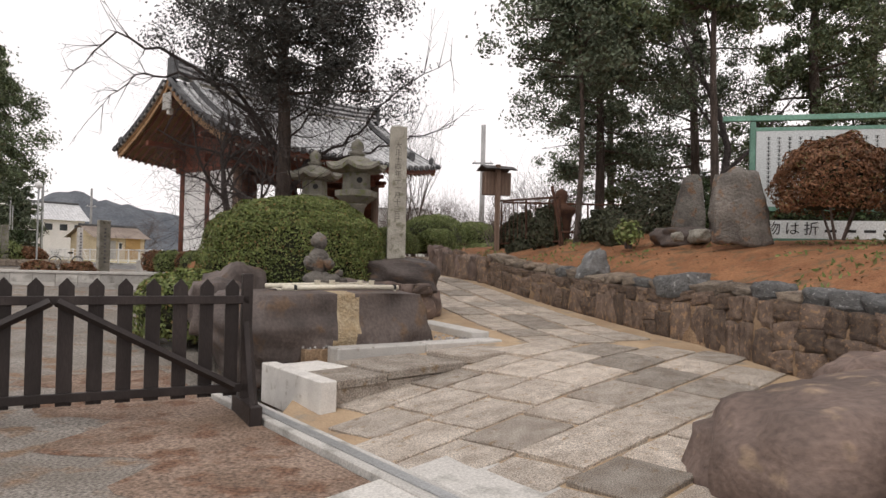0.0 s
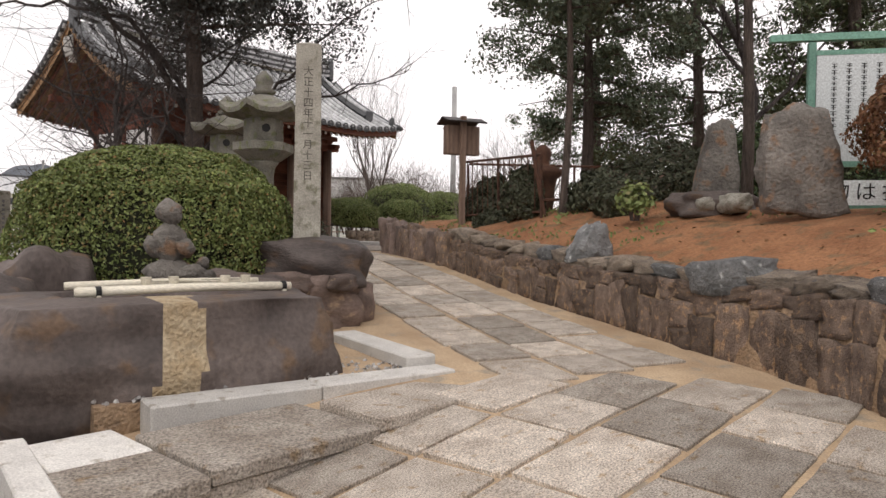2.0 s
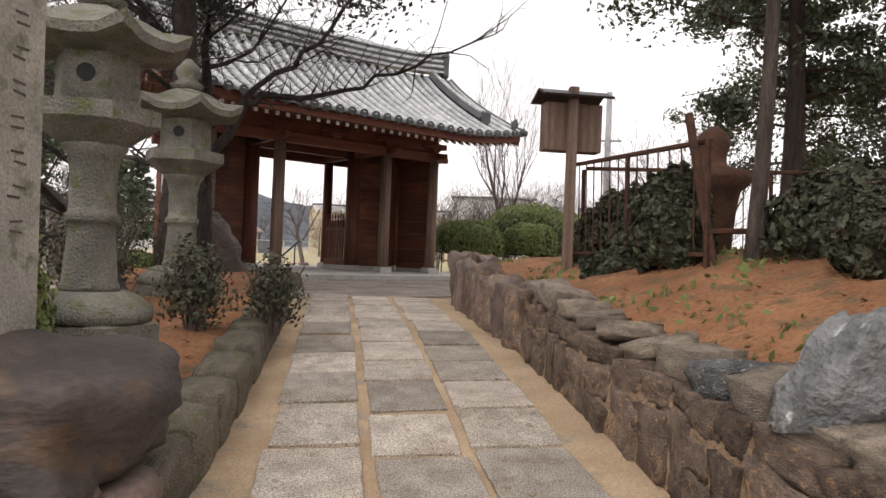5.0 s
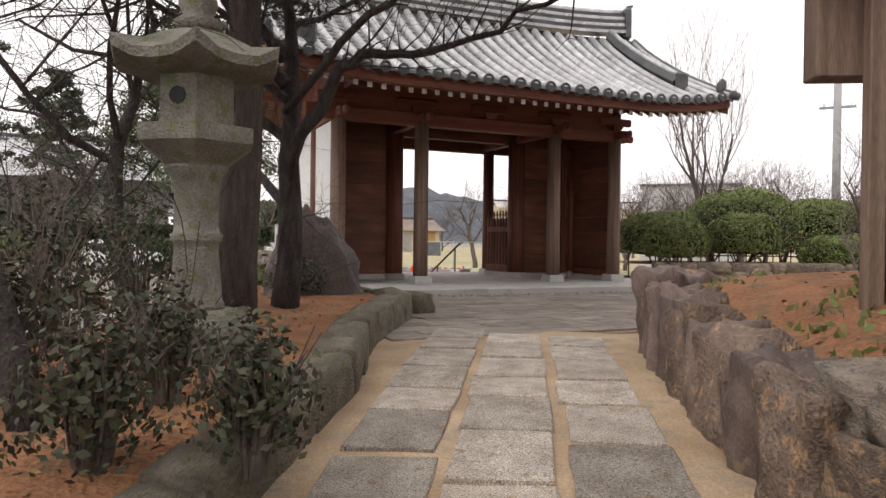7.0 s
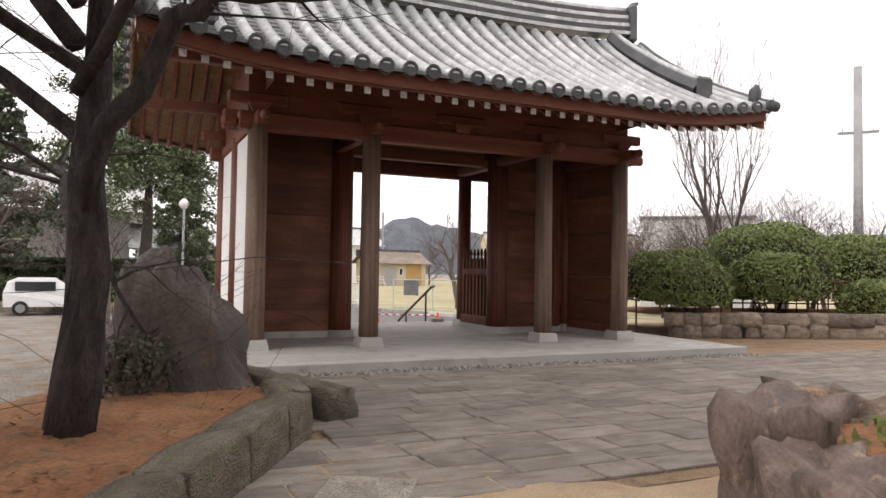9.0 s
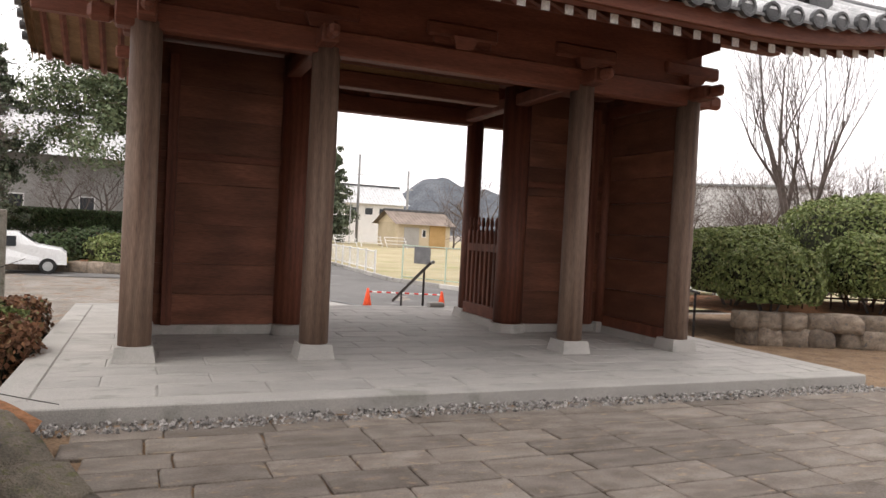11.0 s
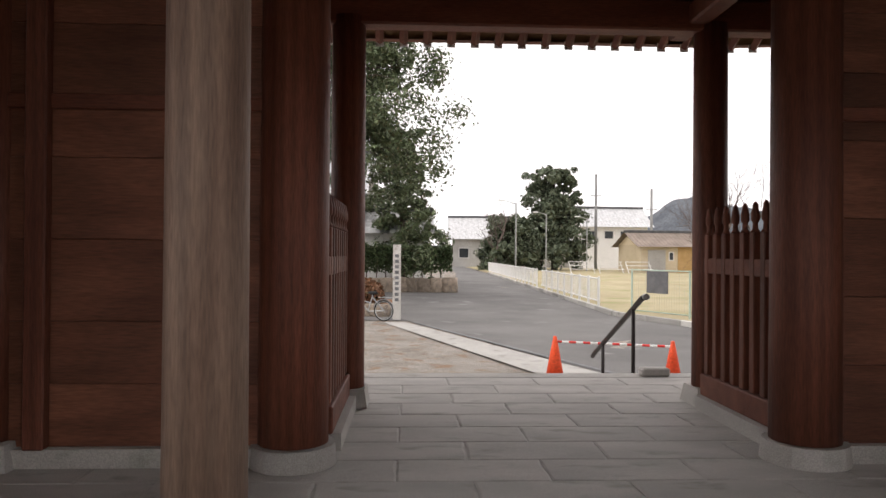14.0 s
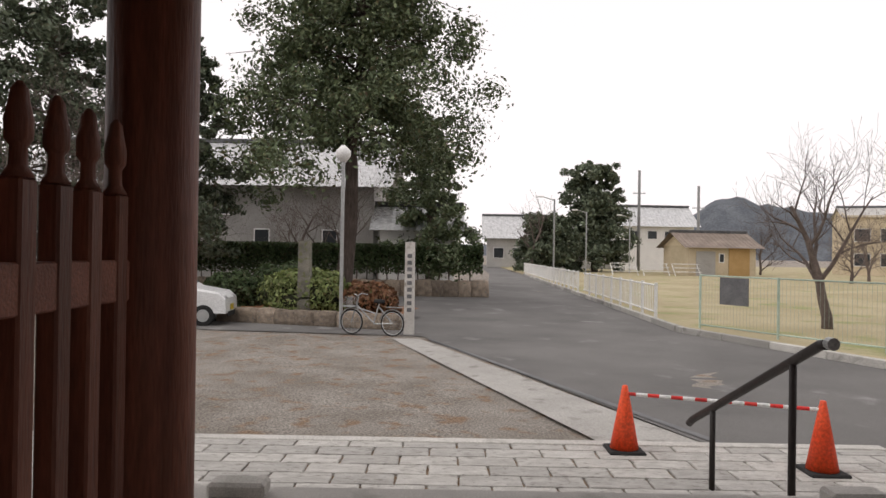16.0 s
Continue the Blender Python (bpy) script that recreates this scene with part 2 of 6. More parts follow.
M_BROWNROOF = mat("brown_roof", (0.15, 0.12, 0.10), (0.22, 0.18, 0.15), 0.8, 0.8, 0.2, 10)
M_DOOROCHRE = mat("ochre_door", (0.36, 0.23, 0.09), (0.44, 0.29, 0.13), 1, 0.7, 0.1)
M_POLE = mat("pole_concrete", (0.26, 0.26, 0.26), (0.34, 0.34, 0.335), 1.2, 0.9, 0.2, 50)
M_GRAVEL = mat("grey_pebble", (0.22, 0.21, 0.2), (0.42, 0.4, 0.38), 9, 0.9, 0.3, 60, rnd=0.5, island=True)
M_LEAFLITTER = mat("dead_leaf", (0.16, 0.085, 0.04), (0.28, 0.17, 0.08), 9, 0.95, 0.0, rnd=0.4, island=True)


# ---- mesh helpers ----
def mesh_of(name, bm, material, smooth=False):
    me = bpy.data.meshes.new(name)
    bmesh.ops.recalc_face_normals(bm, faces=bm.faces)
    bm.to_mesh(me)
    bm.free()
    me.materials.append(material)
    if smooth:
        me.polygons.foreach_set("use_smooth", [True] * len(me.polygons))
    return me


def part(name, bm, material, parent=None, label="", m=None, smooth=False):
    data = bm if isinstance(bm, bpy.types.Mesh) else mesh_of(name, bm, material, smooth)
    ob = new(name, data)
    if parent:
        ob.parent = parent
    if m is not None:
        ob.matrix_basis = m
    if label:
        ob["label"] = label
    return ob


def thing(name, label, category, m=None, group="", kind=""):
    ob = new(name)
    ob.empty_display_size = 0.2
    if m is not None:
        ob.matrix_basis = m
    return tagged(ob, label, category, group, kind)


def solid(name, bm, material, label, category, m=None, group="", kind="", smooth=False):
    ob = part(name, bm, material, None, "", m, smooth)
    return tagged(ob, label, category, group, kind)


def box(x0, x1, y0, y1, z0, z1, bevel=0.0, bm=None):
    bm = bm or bmesh.new()
    vs = bmesh.ops.create_cube(bm, size=1, matrix=Matrix.Translation(((x0 + x1) / 2, (y0 + y1) / 2, (z0 + z1) / 2)) @ Matrix.Diagonal((x1 - x0, y1 - y0, z1 - z0, 1)))["verts"]
    if bevel:
        es = list({e for v in vs for e in v.link_edges})
        bmesh.ops.bevel(bm, geom=es, offset=bevel, segments=1, affect="EDGES")
    return bm


def tapered(w0, w1, z0, z1, bm=None):
    bm = bm or bmesh.new()
    lo = [bm.verts.new((sx * w0 / 2, sy * w0 / 2, z0)) for sx, sy in ((-1, -1), (1, -1), (1, 1), (-1, 1))]
    hi = [bm.verts.new((sx * w1 / 2, sy * w1 / 2, z1)) for sx, sy in ((-1, -1), (1, -1), (1, 1), (-1, 1))]
    bm.faces.new(lo[::-1]), bm.faces.new(hi)
    for i in range(4):
        bm.faces.new((lo[i], lo[(i + 1) % 4], hi[(i + 1) % 4], hi[i]))
    return bm


def lathe(profile, segs=20, bm=None, ox=0, oy=0, square=0.0, turn=0.0):
    """A body of rings (radius, z); square pulls the ring towards a square."""
    bm = bm or bmesh.new()
    rings = []
    for r, z in profile:
        ring = []
        for i in range(segs):
            a = 2 * math.pi * i / segs + turn
            c, s = math.cos(a), math.sin(a)
            k = 1 + square * (1 / max(abs(math.cos(a - turn)), abs(math.sin(a - turn))) - 1)
            ring.append(bm.verts.new((ox + r * k * c, oy + r * k * s, z)))
        rings.append(ring)
    for a, b in zip(rings, rings[1:]):
        for i in range(segs):
            bm.faces.new((a[i], a[(i + 1) % segs], b[(i + 1) % segs], b[i]))
    bm.faces.new(rings[0][::-1]), bm.faces.new(rings[-1])
    return bm


def tube(points, radii, segs=6, bm=None):
    """A round bar along points."""
    bm = bm or bmesh.new()
    points = [Vector(p) for p in points]
    if not hasattr(radii, "__len__"):
        radii = [radii] * len(points)
    rings = []
    for i, p in enumerate(points):
        d = (points[min(i + 1, len(points) - 1)] - points[max(i - 1, 0)]).normalized()
        q = d.to_track_quat("Z", "Y")
        rings.append([bm.verts.new(p + q @ Vector((radii[i] * math.cos(2 * math.pi * k / segs), radii[i] * math.sin(2 * math.pi * k / segs), 0))) for k in range(segs)])
    for a, b in zip(rings, rings[1:]):
        for k in range(segs):
            bm.faces.new((a[k], a[(k + 1) % segs], b[(k + 1) % segs], b[k]))
    bm.faces.new(rings[0][::-1]), bm.faces.new(rings[-1])
    return bm


def rock_mesh(name, material, seed, cuts=3, rough=0.16, boxy=0.5, size=(1, 1, 1), freq=1.1):
    """A stone within about a unit cube (times size): between box and ball, uneven."""
    bm = bmesh.new()
    bmesh.ops.create_cube(bm, size=1)
    bmesh.ops.subdivide_edges(bm, edges=bm.edges[:], cuts=cuts, use_grid_fill=True)
    shift = Vector((seed * 3.7, seed * 1.9, seed * 5.3))
    for v in bm.verts:
        ball = v.co.normalized() * 0.56
        p = v.co.lerp(ball, 1 - boxy)
        d = noise.noise(p * freq * 2 + shift) * rough + noise.noise(p * freq * 5 + shift) * rough * 0.4
        c = Vector((round(p.x * 2.4) / 2.4, round(p.y * 2.4) / 2.4, round(p.z * 2.4) / 2.4))
        d += noise.cell(c * 3 + shift) * rough * 0.25
        p = p * (1 + d)
        v.co = (p.x * size[0], p.y * size[1], p.z * size[2])
    return mesh_of(name, bm, material, True)


def pointed(me, amount, lean=0.0):
    """Narrows a stone towards its top."""
    top, low = max(v.co.z for v in me.vertices), min(v.co.z for v in me.vertices)
    for v in me.vertices:
        k = (v.co.z - low) / (top - low)
        v.co.x = v.co.x * (1 - amount * k ** 1.3) + lean * k
        v.co.y *= 1 - 0.6 * amount * k
    return me


def quads(name, centres, normals, sizes, material, aspect=1.6, seed=0):
    """Many small pointed leaves in one mesh."""
    rng = np.random.default_rng(seed)
    n = len(centres)
    nrm = normals / (np.linalg.norm(normals, axis=1, keepdims=True) + 1e-9)
    r = rng.normal(size=(n, 3))
    u = np.cross(nrm, r)
    u /= np.linalg.norm(u, axis=1, keepdims=True) + 1e-9
    v = np.cross(nrm, u)
    s = sizes[:, None]
    pts = np.stack([centres - u * s * aspect / 2, centres - v * s / 2 + u * s * 0.1, centres + u * s * aspect / 2, centres + v * s / 2 + u * s * 0.1], axis=1).reshape(-1, 3)
    me = bpy.data.meshes.new(name)
    me.vertices.add(n * 4)
    me.vertices.foreach_set("co", pts.ravel())
    me.loops.add(n * 4)
    me.loops.foreach_set("vertex_index", np.arange(n * 4, dtype=np.int32))
    me.polygons.add(n)
    me.polygons.foreach_set("loop_start", np.arange(0, n * 4, 4, dtype=np.int32))
    me.update(calc_edges=True)
    me.validate()
    me.materials.append(material)
    return me


def sheet(name, us, vs, fn, material, smooth=True):
    """A grid of points fn(u, v)."""
    verts = [fn(u, v) for v in vs for u in us]
    k = len(us)
    faces = [(j * k + i, j * k + i + 1, (j + 1) * k + i + 1, (j + 1) * k + i) for j in range(len(vs) - 1) for i in range(k - 1)]
    me = bpy.data.meshes.new(name)
    me.from_pydata(verts, [], faces)
    me.materials.append(material)
    if smooth:
        me.polygons.foreach_set("use_smooth", [True] * len(me.polygons))
    return me


def lerp_table(t, table):
    if t <= table[0][0]:
        return table[0][1]
    for (a, va), (b, vb) in zip(table, table[1:]):
        if t <= b:
            return va + (vb - va) * (t - a) / (b - a)
    return table[-1][1]


# ---- the plan ----
GATE = pose(-5.60, 30.135, 1.25, 0, 0, 50.2)
GATE_INV = GATE.inverted()


def gp(x, y, z=0.0, rz=0.0):
    """A pose given in the gate's own axes (x along its front, y through it, z over its platform)."""
    return GATE @ pose(x, y, z, 0, 0, rz)


PATH_Z = [(-8, -0.12), (3, -0.08), (4.7, -0.02), (6.85, 0.10), (9.3, 0.30), (11.7, 0.41), (14.8, 0.66), (16.9, 0.88), (18.2, 1.0), (21, 1.10), (23, 1.12), (60, 1.12)]
WALL_X = [(-8, 6.6), (5, 5.0), (7.7, 4.4), (10.5, 3.85), (12, 3.35), (14.2, 2.45), (16.4, 1.62), (18.7, 0.78), (21.3, -0.12), (22.2, -0.25)]
KERB_X = [(10, 0.45), (12.2, 0.05), (13.8, -0.4), (14.7, -0.66), (19, -2.1), (20.6, -3.0), (23.4, -4.0), (24.6, -5.6), (26, -7.0)]


def path_z(y):
    return lerp_table(y, PATH_Z)


def path_zx(x, y):
    """The foot of the path also falls towards the basin's steps."""
    return path_z(y) - 0.22 * min(1, max(0, (1.3 - x) / 2.5)) * min(1, max(0, (10.2 - y) / 1.5))


def yard_z(x, y):
    g = GATE_INV @ Vector((x, y, 0))
    return lerp_table(g.y, [(-17, -0.10), (-8, 0.12), (6.5, 0.60), (12, 0.62)])


def nz(x, y, f=1.0, a=0.05):
    return noise.noise(Vector((x * f, y * f, 3.3))) * a


# ground: one sheet to the horizon, finer where the walk goes
def steps_out(lo, hi, step, far):
    mid = list(np.arange(lo, hi + 1e-6, step))
    out = [step * 1.6 ** k for k in range(1, 16)]
    left, right, a = [], [], 0
    for d in out:
        a += d
        if a < far:
            left.append(lo - a)
            right.append(hi + a)
    return [lo - far] + left[::-1] + mid + right + [hi + far]


def in_path(x, y):
    return -8 < y < 26 and lerp_table(y, KERB_X) - 3.5 < x < lerp_table(y, WALL_X) + 1.5


def ground_point(x, y):
    z = yard_z(x, y) + nz(x, y, 0.4, 0.03)
    g = GATE_INV @ Vector((x, y, 0))
    if -12 < g.y < 6.3 and g.x > -4.7 or (x > -0.3 and y < 30 and y > 5):
        z = min(z, yard_z(x, y)) - 0.5
    if y > 8 and in_path(x, y):
        z -= 0.4
    elif y > -8 and -0.7 - (y - 6.2) * 0.73 < x < 8 and y < 9:
        z -= 0.35
    return (x, y, z)


ground = solid("ground", sheet("ground", steps_out(-34, 12, 0.5, 1500), steps_out(-8, 60, 0.5, 1500), ground_point, M_YARD), None, "packed sandy gravel yard with reddish earth patches", "ground", kind="structure")

# reddish earth and litter along the drain, before the fence
def litter_point(u, v):
    w = 1.5 + 0.7 * noise.noise(Vector((v * 1.3, 0, 0))) + 0.3 * noise.noise(Vector((v * 5, 3, 0)))
    d = 0.16 + w * u
    x, y = -1.85 + 0.595 * v - 0.804 * d, 7.2 - 0.804 * v - 0.595 * d
    return (x, y, yard_z(x, y) + nz(x, y, 0.4, 0.03) + 0.012 * (1 - u) + 0.004)


solid("red_earth_strip", sheet("red_earth_strip", list(np.linspace(0, 1, 8)), list(np.arange(-3, 6, 0.2)), litter_point, M_REDYARD), None, "reddish brown earth with gravel along the drain", "ground", kind="structure")

# the sloping approach under the slabs
approach = solid("approach_path", sheet("approach_path", list(np.linspace(0, 1, 26)), list(np.arange(-8, 24.6, 0.3)),
    lambda u, v: (lambda xl, xr: (xl + (xr - xl) * u, v, path_zx(xl + (xr - xl) * u, v) + nz(xl + (xr - xl) * u, v, 1.5, 0.012) - (0.03 if v > 23 else 0)))((lerp_table(v, KERB_X) - (1.5 if v < 13 else 0.35) if v > 9.5 else -1.6 + max(0, 6.8 - v) * 0.73 if v > 4 else 0.45), lerp_table(v, WALL_X) + 0.35), M_EARTH), None,
    "sloping path bed of tan sandy mortar between slabs", "path", kind="structure")


# bank of red earth held by the stone wall
def wall_top(y):
    return path_z(y) + lerp_table(y, [(5, 1.0), (8, 0.9), (11, 0.76), (14, 0.64), (19, 0.56), (22.3, 0.72)])


def bank_point(u, v):
    y = min(v, 22.3)
    x0 = lerp_table(y, WALL_X) + 0.22
    if v > 22.3:
        x0 += (v - 22.3) * 2.2
    d = u
    rise = lerp_table(d, [(0, 0), (0.7, 0.3), (1.5, 0.62), (2.6, 0.9), (8, 1.1), (30, 1.4), (200, 2)])
    flat = lerp_table(v, [(5, 1), (17, 0.9), (21, 0.45), (24, 0.15)])
    z = wall_top(y) - 0.05 + rise * flat + nz(x0 + d, v, 0.9, 0.07) + nz(x0 + d, v, 3.1, 0.03)
    return (x0 + d, v, z)


bank = solid("earth_bank", sheet("earth_bank", [0, 0.15, 0.3, 0.5, 0.75, 1, 1.3, 1.6, 2, 2.4, 2.8, 3.3, 3.8, 4.5, 5.5, 7, 9, 12, 18, 30, 60, 200], list(np.arange(-8, 24.3, 0.3)), bank_point, M_RED), None,
    "bare orange-red earth bank behind a stone wall", "bank", kind="structure")
hillside = solid("woodland_floor", sheet("woodland_floor", [2, 4, 7, 12, 20, 40, 120, 400], [24.0, 25, 27, 30, 34, 40, 50, 80, 200, 400],
    lambda u, v: (u + 1 + (v - 24) * 0.5, v, 1.95 + nz(u, v, 0.5, 0.1) - min(0.75, (v - 24) * 0.06)), M_RED), None, "brown woodland ground behind the bank", "ground", kind="structure")


def bed_point(u, v):
    x0 = lerp_table(v, KERB_X) - 0.12
    x = x0 - u * lerp_table(v, [(11, 1.2), (13, 4.5), (20, 4.2), (24.5, 3.2)])
    z = path_z(v) + lerp_table(u, [(0, 0.2), (0.12, 0.26), (0.5, 0.27), (0.85, 0.16), (1, -0.6)]) + nz(x, v, 1.1, 0.08)
    return (x, v, z)


bed = solid("planting_bed", sheet("planting_bed", list(np.linspace(0, 1, 22)), list(np.arange(12.8, 25.4, 0.3)), bed_point, M_RED), None,
    "raised planting bed of reddish earth with dry litter", "planting bed", kind="structure")


def bed_z(x, y):
    return path_z(y) + 0.33


# ---- the gate ----
K = 1.863
ROOF_X, EAVE, RIDGE_Y = 5.65, 3.95, 1.9
platform = thing("gate_platform", "pale grey stone platform paved with large smooth slabs", "platform", GATE, kind="structure")
part("platform_body", box(-4.75, 5.05, -2.02, 5.55, -0.75, -0.012), M_PLAT, platform)
for x0, x1, y0, y1 in ((-4.8, 5.1, -2.07, -1.77), (-4.8, 5.1, 5.3, 5.6), (-4.8, -4.5, -1.766, 5.296), (4.8, 5.1, -1.766, 5.296)):
    part("edge_stone", box(x0, x1, y0, y1, -0.76, 0.003, 0.012), M_PLAT, platform)
# steps down to the yard behind the gate
stair = thing("rear_steps", "pale stone steps behind the gate", "steps", GATE, kind="structure")
for i in range(3):
    part("step", box(-4.4, 4.4, 5.604 + 0.34 * i, 5.6 + 0.34 * (i + 1), -0.78, -0.158 * (i + 1), 0.01), M_PLAT, stair)

gate = thing("temple_gate", "red-brown timber temple gate with a grey tiled gable roof", "gate", GATE)


def column(x, y, r, z1, material, base=True, bw=0.44):
    bm = lathe([(r * 1.02, 0.15), (r, 1.2), (r * 0.97, z1)], 24)
    part("pillar", bm, material, gate, "", pose(x, y, 0), True)
    if base:
        part("pillar_base", tapered(bw, bw * 0.86, 0, 0.17), M_PLAT, gate, "pale stone base", pose(x, y, 0.0035))


for x in (-2 * K, -K, K, 2 * K):
    column(x + (0.12 if x == -K else 0), 0, 0.17, 3.7, M_POST, True, 0.44)
for x, xr in ((-1.70, -1.51), (1.90, 2.02)):
    column(x, 1.95, 0.235, 4.3, M_WOOD, False)
    part("pillar_base", lathe([(0.30, 0), (0.285, 0.14)], 24), M_PLAT, gate, "pale stone base", pose(x, 1.95, 0.0035))
    column(xr, 3.85, 0.165, 3.7, M_WOOD, True, 0.42)
for x in (-2 * K, 2 * K):
    column(x, 1.95, 0.15, 3.8, M_WOOD)
    column(x, 3.85, 0.158, 3.7, M_WOOD)

# board walls of the side bays: horizontal boards, framed
for sx in (-1, 1):
    xa, xb = sorted((sx * 1.8, sx * 3.6))
    part("wall_sill", box(xa, xb, 1.83, 2.07, 0.004, 0.13), M_PLAT, gate, "pale stone sill")
    z = 0.13
    random.seed(4 + sx)
    while z < 3.9:
        h = random.choice((0.42, 0.48, 0.55))
        h = min(h, 3.95 - z)
        part("board", box(xa, xb, 1.9 + random.uniform(-0.004, 0.004), 1.985, z + 0.001, z + h, 0.004), M_BOARD, gate)
        z += h + 0.002
    part("back_lining", box(xa, xb, 1.99, 2.01, 0.13, 3.95), M_BOARD, gate)
    part("mid_rail", box(xa, xb, 1.865, 2.03, 2.4, 2.5, 0.008), M_BEAM, gate)
    part("side_post", box(sx * 3.38 - 0.07, sx * 3.38 + 0.07, 1.8, 1.895, 0.13, 3.8, 0.01), M_WOOD, gate)
    # outer side walls: boards within, white plaster without
    for y0, y1 in ((0.17, 1.79), (2.11, 3.68)):
        z = 0.3
        while z < 3.64:
            h = min(random.choice((0.4, 0.46, 0.52)), 3.67 - z)
            x = sx * 2 * K
            part("board", box(min(x - sx * 0.05, x), max(x - sx * 0.05, x), y0, y1, z + 0.004, z + h, 0.004), M_BOARD, gate)
            z += h + 0.002
        part("plaster_panel", box(min(x + sx * 0.004, x + sx * 0.06), max(x + sx * 0.004, x + sx * 0.06), y0, y1, 0.3, 3.66), M_WHITE, gate, "smooth white plaster")
        part("sill_beam", box(x - 0.09, x + 0.09, y0, y1, 0.12, 0.3, 0.01), M_WOOD, gate)
        part("side_sill", box(x - 0.11, x + 0.11, y0, y1, 0.004, 0.12), M_PLAT, gate, "pale stone sill")
for sx in (-1, 1):
    part("side_frieze", box(sx * 2 * K - 0.03, sx * 2 * K + 0.03, 0.13, 3.72, 3.89, 4.9), M_WOOD, gate)
# beams
for y in (0, 3.85):
    part("tie_beam", box(-4.05, 4.05, y - 0.11, y + 0.11, 3.62, 3.92, 0.02), M_BEAM, gate)
    part("eave_purlin", box(-5.4, 5.4, y - 0.1, y + 0.1, 4.62, 4.84, 0.02), M_BEAM, gate)
    part("frieze_board", box(-3.9, 3.9, y - 0.03, y + 0.03, 3.92, 4.62), M_BEAM, gate)
    for x in (-2 * K, -K, 0, K, 2 * K):
        part("bearing_block", tapered(0.22, 0.36, 3.92, 4.06), M_BEAM, gate, "", pose(x, y, 0))
        part("bracket_arm", box(-0.5, 0.5, -0.075, 0.075, 4.06, 4.25, 0.03), M_BEAM, gate, "", pose(x, y, 0))
part("main_beam", box(-4.05, 4.05, 1.80, 2.10, 4.0, 4.34, 0.02), M_BEAM, gate)
part("lintel", box(-1.5, 1.5, 1.83, 2.07, 3.66, 3.9, 0.015), M_BEAM, gate)
part("door_head_board", box(-1.5, 1.5, 1.88, 2.02, 3.9, 4.0), M_PALEWOOD, gate)
for x in (-2 * K, -1.8, 1.86, 2 * K):
    part("cross_beam", box(x - 0.1, x + 0.1, -0.45, 4.3, 3.68, 3.88, 0.02), M_BEAM, gate)
    part("beam_nose", box(x - 0.06, x + 0.06, -0.68, -0.45, 3.70, 3.86, 0.04), M_BEAM, gate)
for sx in (-1, 1):
    part("beam_nose", box(min(sx * 4.05, sx * 4.32), max(sx * 4.05, sx * 4.32), -0.07, 0.07, 3.64, 3.84, 0.05), M_BEAM, gate)
    part("gable_strut", box(sx * 3.6 - 0.1, sx * 3.6 + 0.1, 1.8, 2.1, 4.34, 6.2, 0.02), M_WOOD, gate)
part("frog_leg_strut", box(-0.45, 0.45, 3.8, 3.9, 3.92, 4.21, 0.06), M_BEAM, gate)
part("frog_leg_strut", box(-0.45, 0.45, -0.05, 0.05, 3.92, 4.21, 0.06), M_BEAM, gate)
part("ridge_purlin", box(-5.5, 5.5, 1.78, 2.12, 6.25, 6.5, 0.02), M_BEAM, gate)


# roof: concave slope, swept up a little at its ends
def roof_z(x, d):
    """Height of the tile bed at a distance d from the ridge line."""
    k = d / EAVE
    sweep = 0.30 * max(0, (abs(x) - 2.8) / (ROOF_X - 2.8)) ** 2
    return 7.0 - 2.84 * (k ** 0.82) + 0.16 * k ** 3 + sweep * (0.35 + 0.65 * k)


